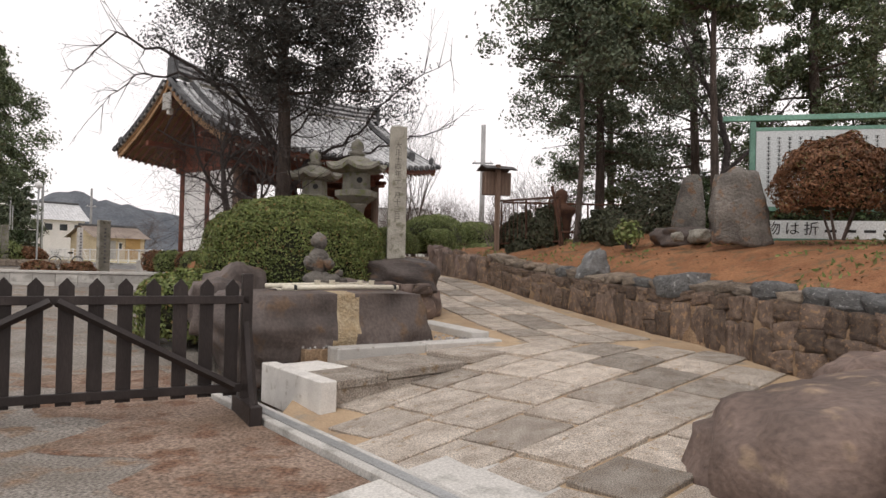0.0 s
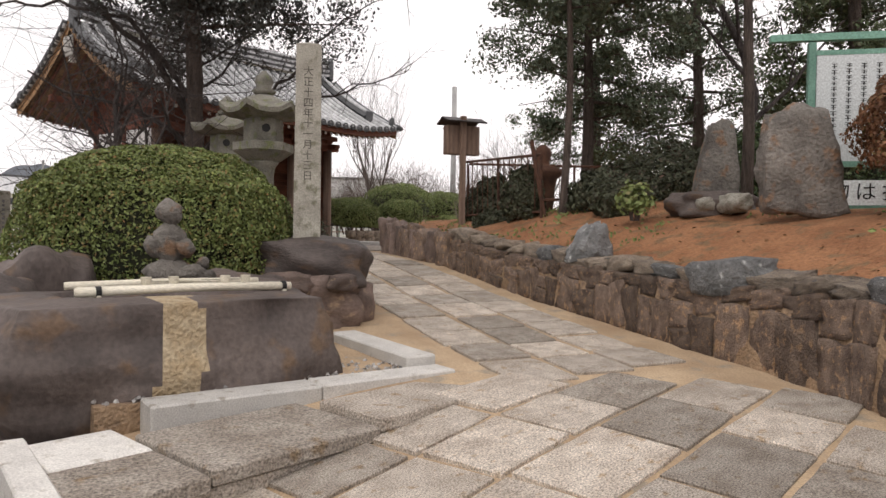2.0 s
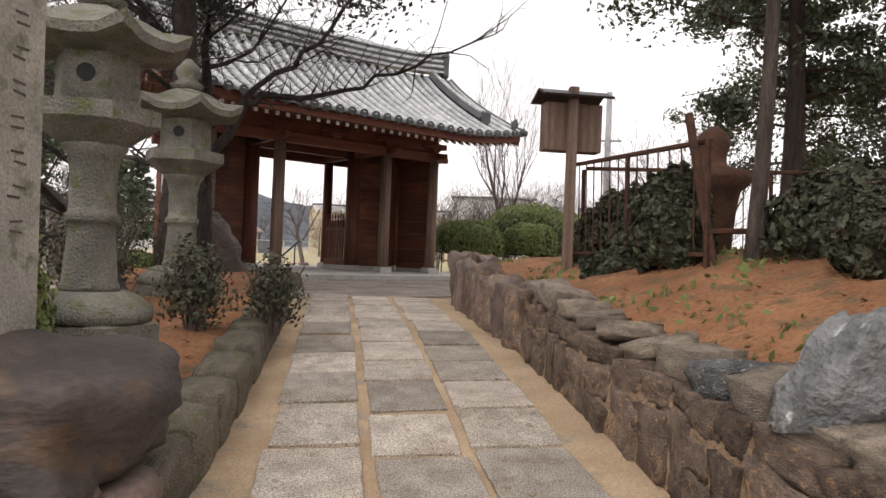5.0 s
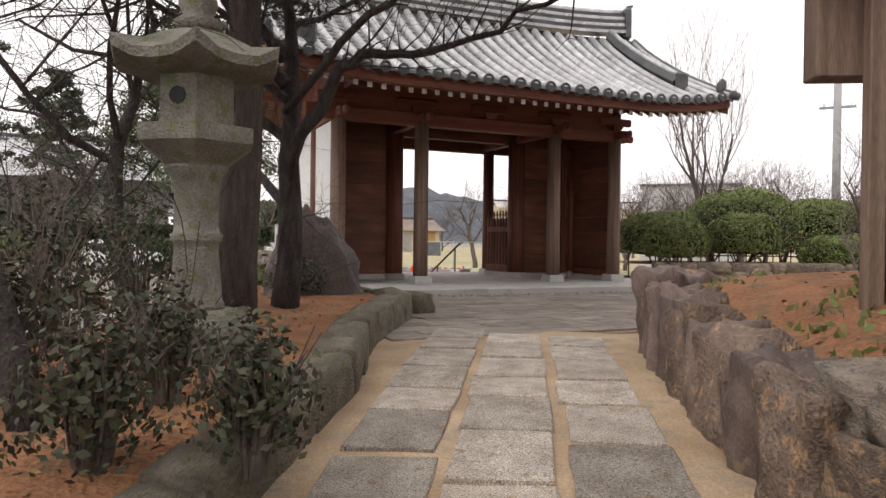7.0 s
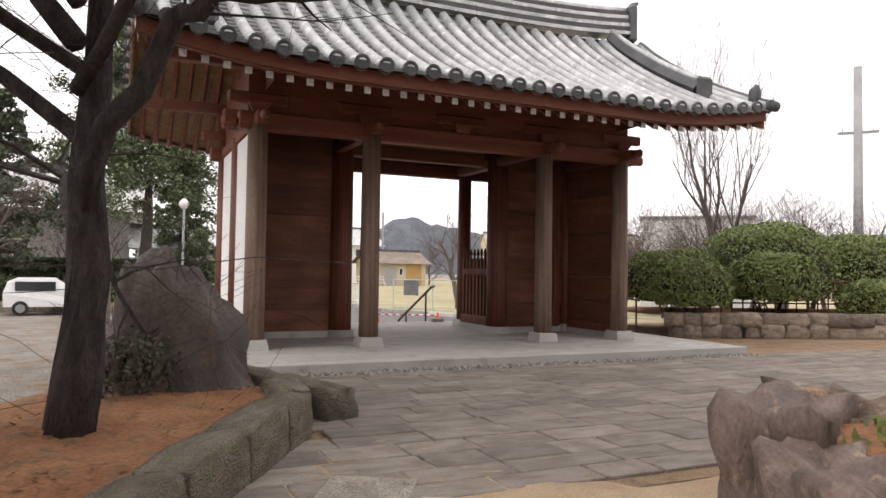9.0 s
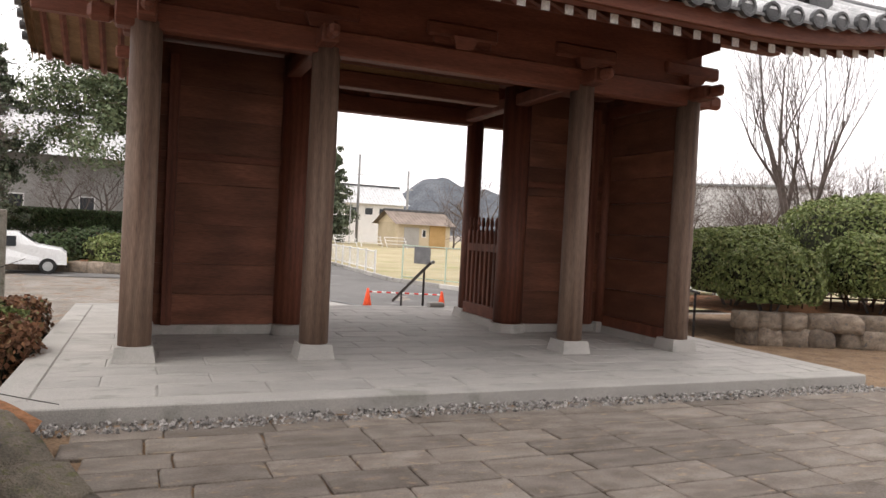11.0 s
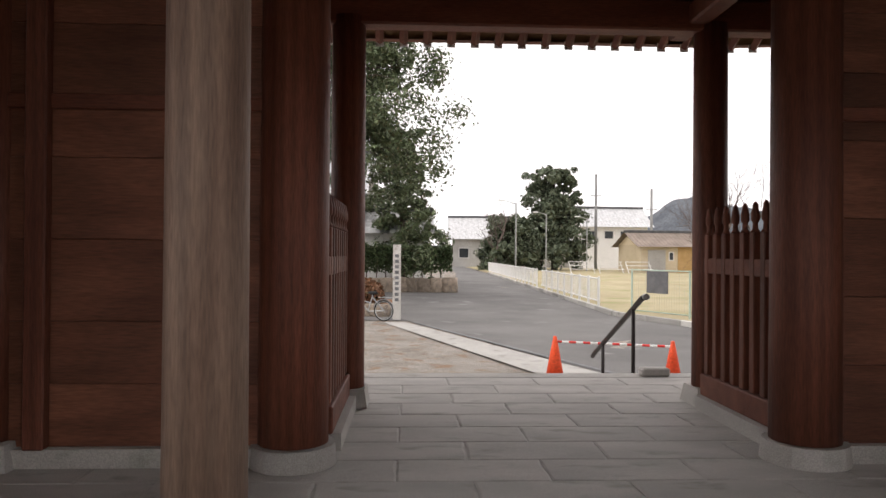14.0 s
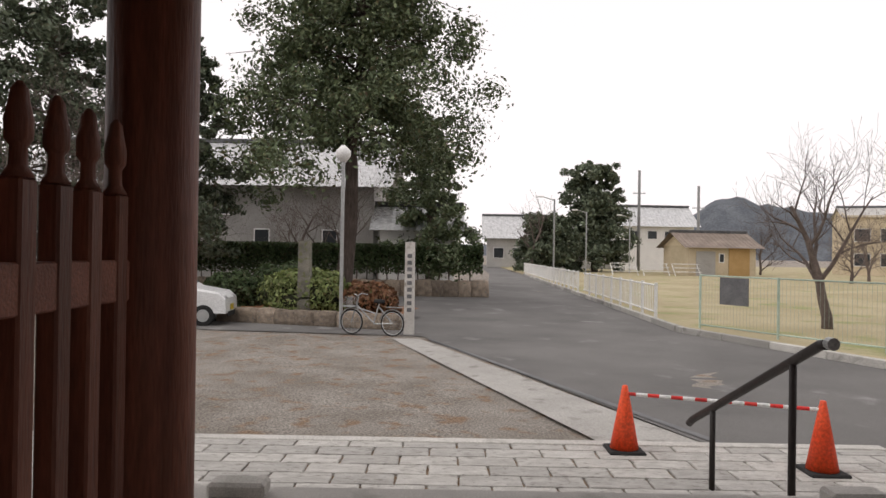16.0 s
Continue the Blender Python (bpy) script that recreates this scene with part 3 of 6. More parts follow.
US = list(np.linspace(-ROOF_X, ROOF_X, 25))
for sy in (-1, 1):
    ds = list(np.linspace(0.05, EAVE, 10))
    part("roof_underside", sheet("roof_underside", US, ds, lambda x, d: (x, RIDGE_Y + sy * d, roof_z(x, d) - 0.24), M_PALEWOOD), None, gate, "bare pale timber boarding")
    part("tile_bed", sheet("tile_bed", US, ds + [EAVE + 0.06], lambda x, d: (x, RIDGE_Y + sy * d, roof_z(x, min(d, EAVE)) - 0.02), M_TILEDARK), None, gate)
    part("eave_board", sheet("eave_board", US, [0, 1, 2, 3], lambda x, v: (x, RIDGE_Y + sy * (EAVE - 0.03 - (0.12 if v in (0, 3) else 0)), roof_z(x, EAVE) - (0.03 if v < 2 else 0.25)), M_BEAM, False), None, gate)
    # round tile rows, painted bright, each with its end disc; flat tile courses between, painted as shaded
    n_rows = 30
    for i in range(n_rows + 1):
        x = -ROOF_X + 2 * ROOF_X * i / n_rows
        pts = [(x, RIDGE_Y + sy * d, roof_z(x, d) + 0.035) for d in np.linspace(0.2, EAVE + 0.08, 9)]
        part("roll_tile", tube(pts, 0.1, 10), M_TILESHEEN, gate, smooth=True)
        part("end_tile", lathe([(0.12, -0.03), (0.12, 0.03), (0.088, 0.034), (0.08, 0.02)], 12), M_TILEDARK, gate, "", Matrix.Translation((x, RIDGE_Y + sy * (EAVE + 0.09), roof_z(x, EAVE) + 0.03)) @ pose(0, 0, 0, 90 if sy < 0 else -90))
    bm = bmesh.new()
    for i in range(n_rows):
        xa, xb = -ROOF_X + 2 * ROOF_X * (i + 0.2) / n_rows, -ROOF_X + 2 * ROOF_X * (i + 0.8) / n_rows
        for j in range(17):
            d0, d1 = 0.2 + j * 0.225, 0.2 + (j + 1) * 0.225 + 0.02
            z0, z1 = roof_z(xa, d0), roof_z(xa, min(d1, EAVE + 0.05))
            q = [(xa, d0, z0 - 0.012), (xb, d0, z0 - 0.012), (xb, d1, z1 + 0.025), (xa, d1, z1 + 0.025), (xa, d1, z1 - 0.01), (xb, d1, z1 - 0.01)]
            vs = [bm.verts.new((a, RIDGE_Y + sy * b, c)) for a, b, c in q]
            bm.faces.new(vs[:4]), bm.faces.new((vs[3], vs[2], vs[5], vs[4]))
    flat = part("flat_tile_courses", bm, M_TILEFLATSHADE, gate)
    flat["kind"] = "stuff"
    # rafters with white-painted ends
    n_raf = 38
    for i in range(n_raf):
        x = -5.5 + 11.0 * (i + 0.5) / n_raf
        s = Vector((x, RIDGE_Y + sy * (EAVE - 0.20), roof_z(x, EAVE) - 0.30))
        e = Vector((x, RIDGE_Y + sy * 0.15, roof_z(x, 0.15) - 0.36))
        midp = Vector((x, RIDGE_Y + sy * 1.9, roof_z(x, 1.9) - 0.33))
        raf = part("rafter", tube([s, midp, e], 0.052, 4), M_BEAM, gate)
        part("rafter_end", box(-0.05, 0.05, -0.006, 0.006, -0.05, 0.05), M_TIPS, raf, "white-painted end", Matrix.Translation((s.x, s.y + sy * 0.02, s.z)))
# gable boards, pendants and gable roof edging
for sx in (-1, 1):
    for sy in (-1, 1):
        part("bargeboard", sheet("bargeboard", [0, 1, 2, 3], list(np.linspace(0, EAVE - 0.05, 9)), lambda u, d: (sx * (ROOF_X - (0.13 if u < 2 else 0.03)), RIDGE_Y + sy * d, roof_z(ROOF_X, d) - (0.06 if u in (1, 2) else 0.44)), M_PALEWOOD, False), None, gate, "broad red-brown curved board")
        pts = [(sx * (ROOF_X + 0.02), RIDGE_Y + sy * d, roof_z(ROOF_X, d) + 0.06) for d in np.linspace(0.2, EAVE + 0.2, 9)]
        part("verge_tile", tube(pts, 0.1, 8), M_TILEDARK, gate, smooth=True)
        for d in np.arange(0.35, EAVE + 0.1, 0.27):
            part("verge_end_tile", lathe([(0.08, -0.06), (0.08, 0.06)], 10), M_TILEDARK, gate, "", Matrix.Translation((sx * (ROOF_X + 0.08), RIDGE_Y + sy * d, roof_z(ROOF_X, d) - 0.04)) @ pose(0, 0, 0, 0, 90))
        # descending ridge with its end tile
        xr = sx * 4.75
        bm = bmesh.new()
        pts = [(xr, RIDGE_Y + sy * d, roof_z(xr, d) + 0.2) for d in np.linspace(0.3, 3.1, 8)]
        part("descending_ridge", tube(pts, 0.17, 6), M_TILEDARK, gate)
        part("ridge_cap_tile", tube([(p[0], p[1], p[2] + 0.19) for p in pts], 0.07, 8), M_TILESHEEN, gate, smooth=True)
        part("demon_face_tile", box(-0.2, 0.2, -0.07, 0.07, -0.15, 0.34, 0.06), M_TILEDARK, gate, "dark moulded ornamental ridge-end tile", Matrix.Translation((xr, RIDGE_Y + sy * 3.22, roof_z(xr, 3.2) + 0.14)))
        part("corner_ornament", rock_mesh("corner_ornament", M_TILEDARK, 3.3, 2, 0.3, 0.3, (0.2, 0.22, 0.34)), None, gate, "small dark tile ornament", Matrix.Translation((sx * 5.6, RIDGE_Y + sy * 3.7, roof_z(5.6, 3.7) + 0.2)))
    part("gable_pendant", box(-0.04, 0.04, -0.3, 0.3, -0.55, 0.1, 0.03), M_WHITESTONE, gate, "pale carved pendant board", Matrix.Translation((sx * (ROOF_X + 0.0), RIDGE_Y, 6.35)))
    part("gable_boarding", sheet("gable_boarding", list(np.linspace(-2.6, 2.6, 9)), [0, 1], lambda u, v: (sx * 3.62, RIDGE_Y + u, 4.3 if v == 0 else roof_z(3.6, abs(u)) - 0.3), M_WOOD, False), None, gate)
    part("tail_beam_end", box(-0.1, 0.1, -0.1, 0.1, -0.12, 0.12, 0.03), M_WHITESTONE, gate, "pale-painted beam end", Matrix.Translation((sx * 5.52, RIDGE_Y, 5.75)))
# main ridge: courses of flat tiles and a round cap
for i in range(6):
    w = 0.23 - 0.014 * i
    part("ridge_course", sheet("ridge_course", list(np.linspace(-5.35, 5.35, 15)), [0, 1, 2, 3, 4], lambda x, v: (x, RIDGE_Y + (-w if v in (0, 1, 4) else w), 6.93 + 0.1 * i + 0.22 * (abs(x) / 5.35) ** 3 + (0.085 if v in (1, 2) else 0.0)), M_TILEDARK if i % 2 else M_TILESHEEN, False), None, gate)
part("ridge_cap", tube([(x, RIDGE_Y, 7.56 + 0.22 * (abs(x) / 5.35) ** 3) for x in np.linspace(-5.4, 5.4, 15)], 0.1, 10), M_TILESHEEN, gate, smooth=True)
for sx in (-1, 1):
    part("ridge_end_tile", box(-0.1, 0.1, -0.33, 0.33, -0.35, 0.62, 0.09), M_TILEDARK, gate, "dark moulded ridge-end tile", Matrix.Translation((sx * 5.45, RIDGE_Y, 7.3)))
    part("ridge_end_horn", tube([(sx * 5.45, RIDGE_Y, 7.8), (sx * 5.6, RIDGE_Y, 7.98), (sx * 5.75, RIDGE_Y, 8.05)], [0.09, 0.07, 0.04], 8), M_TILEDARK, gate)


# picket screens between main pillar and rear post
def picket_screen(x):
    s = thing("picket_screen", "red-brown timber picket screen with carved heads", "screen", GATE @ pose(x, 2.2, 0), "gate picket screens")
    part("stone_curb", box(-0.12, 0.12, 0.03, 1.4, 0.0035, 0.13), M_PLAT, s)
    part("bottom_rail", box(-0.06, 0.06, 0.0, 1.44, 0.13, 0.33, 0.01), M_BEAM, s)
    part("middle_rail", box(-0.028, 0.028, 0.0, 1.44, 1.28, 1.42, 0.006), M_BEAM, s)
    for i in range(8):
        b = part("picket", box(-0.032, 0.032, -0.04, 0.04, 0.33, 1.64, 0.008), M_WOOD, s, "", pose(0, 0.13 + 0.178 * i, 0))
        part("picket_head", lathe([(0.042, 1.64), (0.024, 1.67), (0.022, 1.72), (0.036, 1.74), (0.037, 1.79), (0.026, 1.84), (0.022, 1.87), (0.008, 1.89)], 8), M_WOOD, b, smooth=True)


picket_screen(-1.52)
picket_screen(1.9)


# ---- plants ----
def bush(name, label, category, m, r, leaf, n=9000, size=0.045, group="", seed=1, lump=0.12, core=0.9, low=-0.5):
    """A clipped or loose shrub: a near-black core painted as inner shade, twigs, and leaves over an uneven dome. r:
    half sizes.
    """
    rng = np.random.default_rng(seed)
    b = thing(name, label, category, m, group)
    d = rng.normal(size=(n, 3))
    d /= np.linalg.norm(d, axis=1, keepdims=True)
    d[:, 2] = np.where(d[:, 2] < low, -d[:, 2], d[:, 2])
    k = np.array([1 + lump * noise.noise(Vector((v[0] * 2.2 + seed, v[1] * 2.2, v[2] * 2.2))) + lump * 0.6 * noise.noise(Vector((v[0] * 6, v[1] * 6 + seed, v[2] * 6))) for v in d])
    d2 = np.sign(d) * np.abs(d) ** (0.8 if core > 0.85 else 1)
    depth = 1 - rng.random(n) ** (2.2 if core > 0.4 else 0.9) * (0.22 if core > 0.4 else 0.8)
    c = d2 * (k * depth)[:, None] * np.array(r)
    part("foliage", quads("leaves", c, d + rng.normal(scale=0.75, size=(n, 3)), size * rng.uniform(0.6, 1.4, n), leaf, 1.7, seed), None, b)
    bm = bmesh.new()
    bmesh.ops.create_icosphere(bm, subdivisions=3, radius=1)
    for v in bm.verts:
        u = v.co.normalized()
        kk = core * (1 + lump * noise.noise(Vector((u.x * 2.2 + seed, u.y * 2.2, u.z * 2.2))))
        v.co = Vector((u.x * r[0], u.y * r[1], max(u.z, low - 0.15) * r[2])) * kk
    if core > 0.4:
        part("core", bm, M_SHRUBSHADE, b, smooth=True)
    else:
        bm.free()
    random.seed(seed)
    bm = bmesh.new()
    for i in range(5 if core > 0.4 else 34):
        a = random.uniform(0, 6.28)
        if core <= 0.4:
            q = random.uniform(0.3, 1.0)
            tube([(0.06 * math.cos(a), 0.06 * math.sin(a), -r[2] * 1.0), (0.4 * q * r[0] * math.cos(a + 0.3), 0.4 * q * r[1] * math.sin(a + 0.3), -0.1 * r[2]), (q * r[0] * math.cos(a), q * r[1] * math.sin(a), r[2] * random.uniform(0.2, 1))], [0.012, 0.008, 0.003], 4, bm)
            continue
        tube([(0.1 * math.cos(a), 0.1 * math.sin(a), -r[2] * 1.05), (0.4 * r[0] * math.cos(a), 0.4 * r[1] * math.sin(a), -0.1 * r[2])], [0.025, 0.015], 5, bm)
    part("stem", bm, M_TWIG, b)
    return b


def branch_mesh(seed, height, trunk_r, material, levels=4, spread=0.7, start=0.25, lean=(0, 0), kids=5, up=0.25, bend=0.12, min_r=0.006, ratio=0.62):
    """A bare tree: trunk and limbs that fork down to twigs. Returns bmesh of trunk, bmesh of limbs, and limb tips."""
    rnd = random.Random(seed)
    trunk, limbs, tips = bmesh.new(), bmesh.new(), []

    def grow(p, d, length, r, level, bm):
        n = 5 if level else 7
        pts, rad = [p.copy()], [r]
        q, dd = p.copy(), d.copy()
        for i in range(n):
            dd = (dd + Vector((rnd.gauss(0, bend), rnd.gauss(0, bend), rnd.gauss(0, bend) + (up * 0.2 if level else 0)))).normalized()
            q = q + dd * length / n
            pts.append(q.copy())
            rad.append(max(min_r * 0.6, r * (1 - 0.75 * (i + 1) / n)))
        tube(pts, rad, 8 if level == 0 else 5 if level == 1 else 3, bm)
        tips.append((q.copy(), dd.copy(), level))
        if level >= levels or r < min_r:
            return
        count = kids + 2 if level == 0 else kids
        for j in range(count):
            f = start + (1 - start) * (j + rnd.random()) / count if level == 0 else 0.2 + 0.8 * (j + rnd.random()) / count
            f = min(f, 0.99) * n
            i = int(f)
            base = pts[i].lerp(pts[i + 1], f - i)
            axis = (pts[i + 1] - pts[i]).normalized()
            side = axis.orthogonal().normalized()
            side.rotate(Matrix.Rotation(rnd.uniform(0, 6.28), 3, axis))
            nd = (axis * (1 - spread) + side * spread + Vector((0, 0, up))).normalized()
            grow(base, nd, length * ratio * rnd.uniform(0.6, 1.1) * (1 if level else 1.15 - 0.45 * f / n), rad[i] * 0.55, level + 1, limbs)

    grow(Vector((0, 0, -0.15)), Vector((lean[0], lean[1], 1)).normalized(), height, trunk_r, 0, trunk)
    return trunk, limbs, tips


def bare_tree(label, m, seed, height, r, material=M_TWIG, **kw):
    t = thing("bare_tree", label, "tree", m)
    trunk, limbs, _ = branch_mesh(seed, height, r, material, **kw)
    part("trunk", trunk, material, t, smooth=True)
    part("branching", limbs, material, t)
    return t


def conifer(label, m, seed, height, r, crown_from, crown_r, leaf, bark=M_BARK, n=26000, size=0.16, limbs_n=34, lean=(0, 0), ragged=0.5, top=0.35, droop=0.15):
    """A tall conifer: tapered trunk, many limbs, and sprays of small leaves along each limb, with gaps between."""
    rnd = random.Random(seed)
    rng = np.random.default_rng(seed)
    t = thing("conifer_tree", label, "tree", m)
    pts = [Vector((lean[0] * z + 0.06 * math.sin(z * 0.9 + seed), lean[1] * z + 0.06 * math.cos(z * 0.7 + seed), z)) for z in np.linspace(-0.3, height, 14)]
    bm = tube(pts, [r * (1.25 if i == 0 else 1.05 - 0.95 * i / 13) for i in range(14)], 10)
    part("trunk", bm, bark, t, smooth=True)
    bm = bmesh.new()
    cs, per = [], n // (limbs_n * 7)
    for i in range(limbs_n):
        f = (i + rnd.random()) / limbs_n
        z = crown_from + (height - crown_from) * f
        a = i * 2.4 + rnd.uniform(-0.5, 0.5)
        length = crown_r * (1 - (1 - top) * f ** 1.4) * rnd.uniform(1 - ragged, 1.12)
        base = Vector((lean[0] * z, lean[1] * z, z))
        d = Vector((math.cos(a), math.sin(a), rnd.uniform(-0.1, 0.35)))
        limb = [base + d * length * s + Vector((0, 0, -droop * length * s * s)) for s in (0, 0.35, 0.7, 1)]
        tube(limb, [0.05 * r / 0.2, 0.035, 0.02, 0.008], 4, bm)
        for k in range(7):
            s = 0.25 + 0.8 * (k + rnd.random()) / 7
            c = base + d * length * s + Vector((rnd.gauss(0, 0.2), rnd.gauss(0, 0.2), -droop * length * s * s + rnd.gauss(0, 0.2))) * (length * 0.6)
            spread = (0.10 + 0.10 * rnd.random()) * max(0.8, length * 0.55)
            g = rng.normal(size=(per, 3)) * np.array([spread, spread, spread * 0.75])
            cs.append(g + np.array(c))
    c = np.concatenate(cs)
    nrm = rng.normal(size=c.shape) + np.array([0, 0, 0.8])
    part("branching", bm, bark, t)
    part("crown", quads("crown", c, nrm, size * rng.uniform(0.5, 1.4, len(c)), leaf, 2.0, seed), None, t)
    return t


# ---- the water basin, its steps and the fence ----
U = Vector((0.68, 0.73, 0)).normalized()
ANG = math.degrees(math.atan2(U.y, U.x))
ANG2 = 36.0
steps = thing("basin_steps", "pale granite block and low stone steps before the basin", "steps", pose(-1.21, 7.21, 0, 0, 0, 45.6), kind="structure")
part("white_block", box(0.0, 0.19, 0.0, 1.56, -0.22, 0.245, 0.012), M_WHITESTONE, steps, "smooth pale granite block", pose(0, 0, 0, 0, 0, -9.5))
part("step_riser", box(0.204, 3.3, 0.07, 1.0, -0.2, 0.15), M_GRANITE, steps)
for x0, x1, y1, z in ((0.2, 0.93, 0.72, 0.232), (0.94, 2.2, 1.02, 0.265), (2.21, 3.72, 0.74, 0.325)):
    part("step_slab", box(x0, x1, 0.03, y1, z - 0.1, z, 0.012), M_GRANITE, steps, "rough speckled granite slab")
part("step_slab", box(0.34, 0.93, 0.73, 1.35, 0.13, 0.236, 0.012), M_WHITESTONE, steps, "pale smooth granite slab")
curb = pose(-1.21, 7.21, 0, 0, 0, 45.6).inverted() @ pose(-1.28, 8.87, 0, 0, 0, 33.8)
part("curb_stone", box(0.0, 1.3, 0.0, 0.32, 0.1, 0.375, 0.015), M_WHITESTONE, steps, "pale granite curb", curb)
part("curb_stone", box(1.308, 2.62, 0.0, 0.32, 0.1, 0.38, 0.015), M_WHITESTONE, steps, "pale granite curb", curb)
part("curb_stone", box(2.3, 2.62, 0.326, 1.9, 0.2, 0.46, 0.015), M_WHITESTONE, steps, "pale granite curb", curb @ pose(0, 0, 0, 1.5))
random.seed(5)
bm = bmesh.new()
for i in range(900):
    p = Vector((random.uniform(-0.3, 2.3), random.uniform(0.33, 2.0), 0.345 + random.uniform(-0.02, 0.03)))
    bmesh.ops.create_cone(bm, segments=4, radius1=0.022, radius2=0.01, depth=0.025, matrix=Matrix.Translation(p) @ pose(0, 0, 0, random.uniform(0, 90), 0, random.uniform(0, 180)))
pebbles = part("pebbles", bm, M_GRAVEL, steps, "", curb)
pebbles["kind"] = "stuff"
part("pebble_bed", box(-0.3, 2.3, 0.33, 2.2, 0.0, 0.335), M_MORTAR, steps, "", curb)

basin = thing("water_basin", "massive dark brown boulder hollowed as a water basin", "water basin", pose(-1.68, 10.22, 0.47, 0, 0, ANG2))
bm = bmesh.new()
bmesh.ops.create_cube(bm, size=1)
bmesh.ops.subdivide_edges(bm, edges=bm.edges[:], cuts=39, use_grid_fill=True)
for v in bm.verts:
    p = v.co.lerp(v.co.normalized() * 0.6, 0.52)
    d = noise.noise(p * 2.3 + Vector((4, 1, 7))) * 0.16 + noise.noise(p * 6 + Vector((1, 1, 2))) * 0.06
    p = p * (1 + d)
    if p.z > 0.40:
        p.z = 0.40 + (p.z - 0.40) * 0.25
        if (p.x / 0.30) ** 2 + (p.y / 0.26) ** 2 < 1:
            p.z -= 0.12
    v.co = (p.x * 2.75, p.y * 1.85, p.z * 1.36)
for f in bm.faces:
    c = f.calc_center_median()
    if c.y < -0.2 and abs(c.x + 0.12 + 0.07 * noise.noise(c * 1.7)) < 0.15 + 0.05 * noise.noise(c * 2.6 + Vector((3, 0, 0))) + 0.03 * noise.noise(c * 11):
        f.material_index = 1
rock = part("boulder", bm, M_DARKROCK, basin, smooth=True)
rock.data.materials.append(M_STRIPE)
part("water", lathe([(0.30, 0.0), (0.30, 0.01)], 20), M_GLASSDARK, basin, "still dark water", Matrix.Translation((0, 0, 0.47)) @ Matrix.Diagonal((1.9, 0.9, 1, 1)))


def bamboo_rack():
    b = thing("bamboo_rack", "pale old bamboo poles tied with dark cord, lying on the basin", "bamboo rack", pose(-1.66, 10.5, 1.085, 0, 0, ANG2))
    for k, y in enumerate((-0.42, -0.33, 0.34)):
        part("bamboo_pole", tube([(-0.92 + 0.03 * k, y, 0), (0, y + 0.01, 0.012), (0.92, y, 0)], 0.037, 10), M_BAMBOO, b, smooth=True)
    for x in (-0.75, 0.85):
        part("cross_pole", tube([(x, -0.46, -0.045), (x, 0.4, -0.045)], 0.022, 8), M_BAMBOO, b)
        part("cord", lathe([(0.043, -0.02), (0.043, 0.02)], 10), M_RUBBER, b, "dark cord", Matrix.Translation((x, -0.42, 0.005)) @ pose(0, 0, 0, 0, 90))


bamboo_rack()


def ladle(x, y, rz):
    l = thing("ladle", "pale bamboo water ladle resting on the bamboo rack", "ladle", pose(-1.66, 10.5, 1.125, 0, 0, ANG2) @ pose(x, y, 0, 0, 0, rz), "water ladles")
    part("cup", lathe([(0.04, 0), (0.045, 0.065), (0.038, 0.066), (0.034, 0.02)], 14), M_BAMBOO, l)
    part("handle", tube([(0.04, 0, 0.03), (0.42, 0, 0.005)], 0.009, 6), M_BAMBOO, l)


for x, y, rz in ((-0.35, -0.30, 10), (-0.12, -0.30, 14), (0.33, -0.32, 100), (0.52, -0.32, 105)):
    ladle(x, y, rz)

statue_bm = bmesh.new()
for c, r, sz in (((0, 0, 0.14), 0.2, (1.25, 0.9, 0.75)), ((0, 0, 0.42), 0.17, (0.95, 0.8, 1.4)), ((0, 0, 0.74), 0.125, (1, 1, 1.1)), ((0.14, -0.06, 0.38), 0.09, (1, 1, 1.2)), ((0.2, -0.12, 0.14), 0.11, (1.4, 0.9, 0.7)), ((-0.15, -0.03, 0.4), 0.08, (1, 1, 1.5)), ((0.33, -0.12, 0.1), 0.09, (1.2, 1, 0.9)), ((0.3, -0.08, 0.24), 0.06, (1, 1, 1))):
    bmesh.ops.create_icosphere(statue_bm, subdivisions=2, radius=r, matrix=Matrix.Translation(c) @ Matrix.Diagonal((*sz, 1)))
for v in statue_bm.verts:
    v.co += Vector((noise.noise(v.co * 9), noise.noise(v.co * 9 + Vector((5, 0, 0))), noise.noise(v.co * 9 + Vector((0, 5, 0))))) * 0.05
solid("stone_statue", statue_bm, M_MEMORIAL, "small weathered grey seated stone figure behind the basin", "statue", pose(-1.95, 11.15, 1.03, 0, 0, 20), smooth=True)

ROCKS = [rock_mesh("rock", M_DARKROCK, s, 9, 0.2, 0.4) for s in (1.2, 2.7, 4.4)]


def boulder(label, x, y, z, sx, sy, sz, rz=0, k=0, material=None, name="boulder", group=""):
    me = ROCKS[k] if material is None else rock_mesh("rock", material, k * 1.7 + sx, 9, 0.24, 0.42)
    ob = part(name, me, None, None, "", pose(x, y, z, 0, 0, rz) @ Matrix.Diagonal((sx, sy, sz, 1)))
    return tagged(ob, label, "boulder", group)


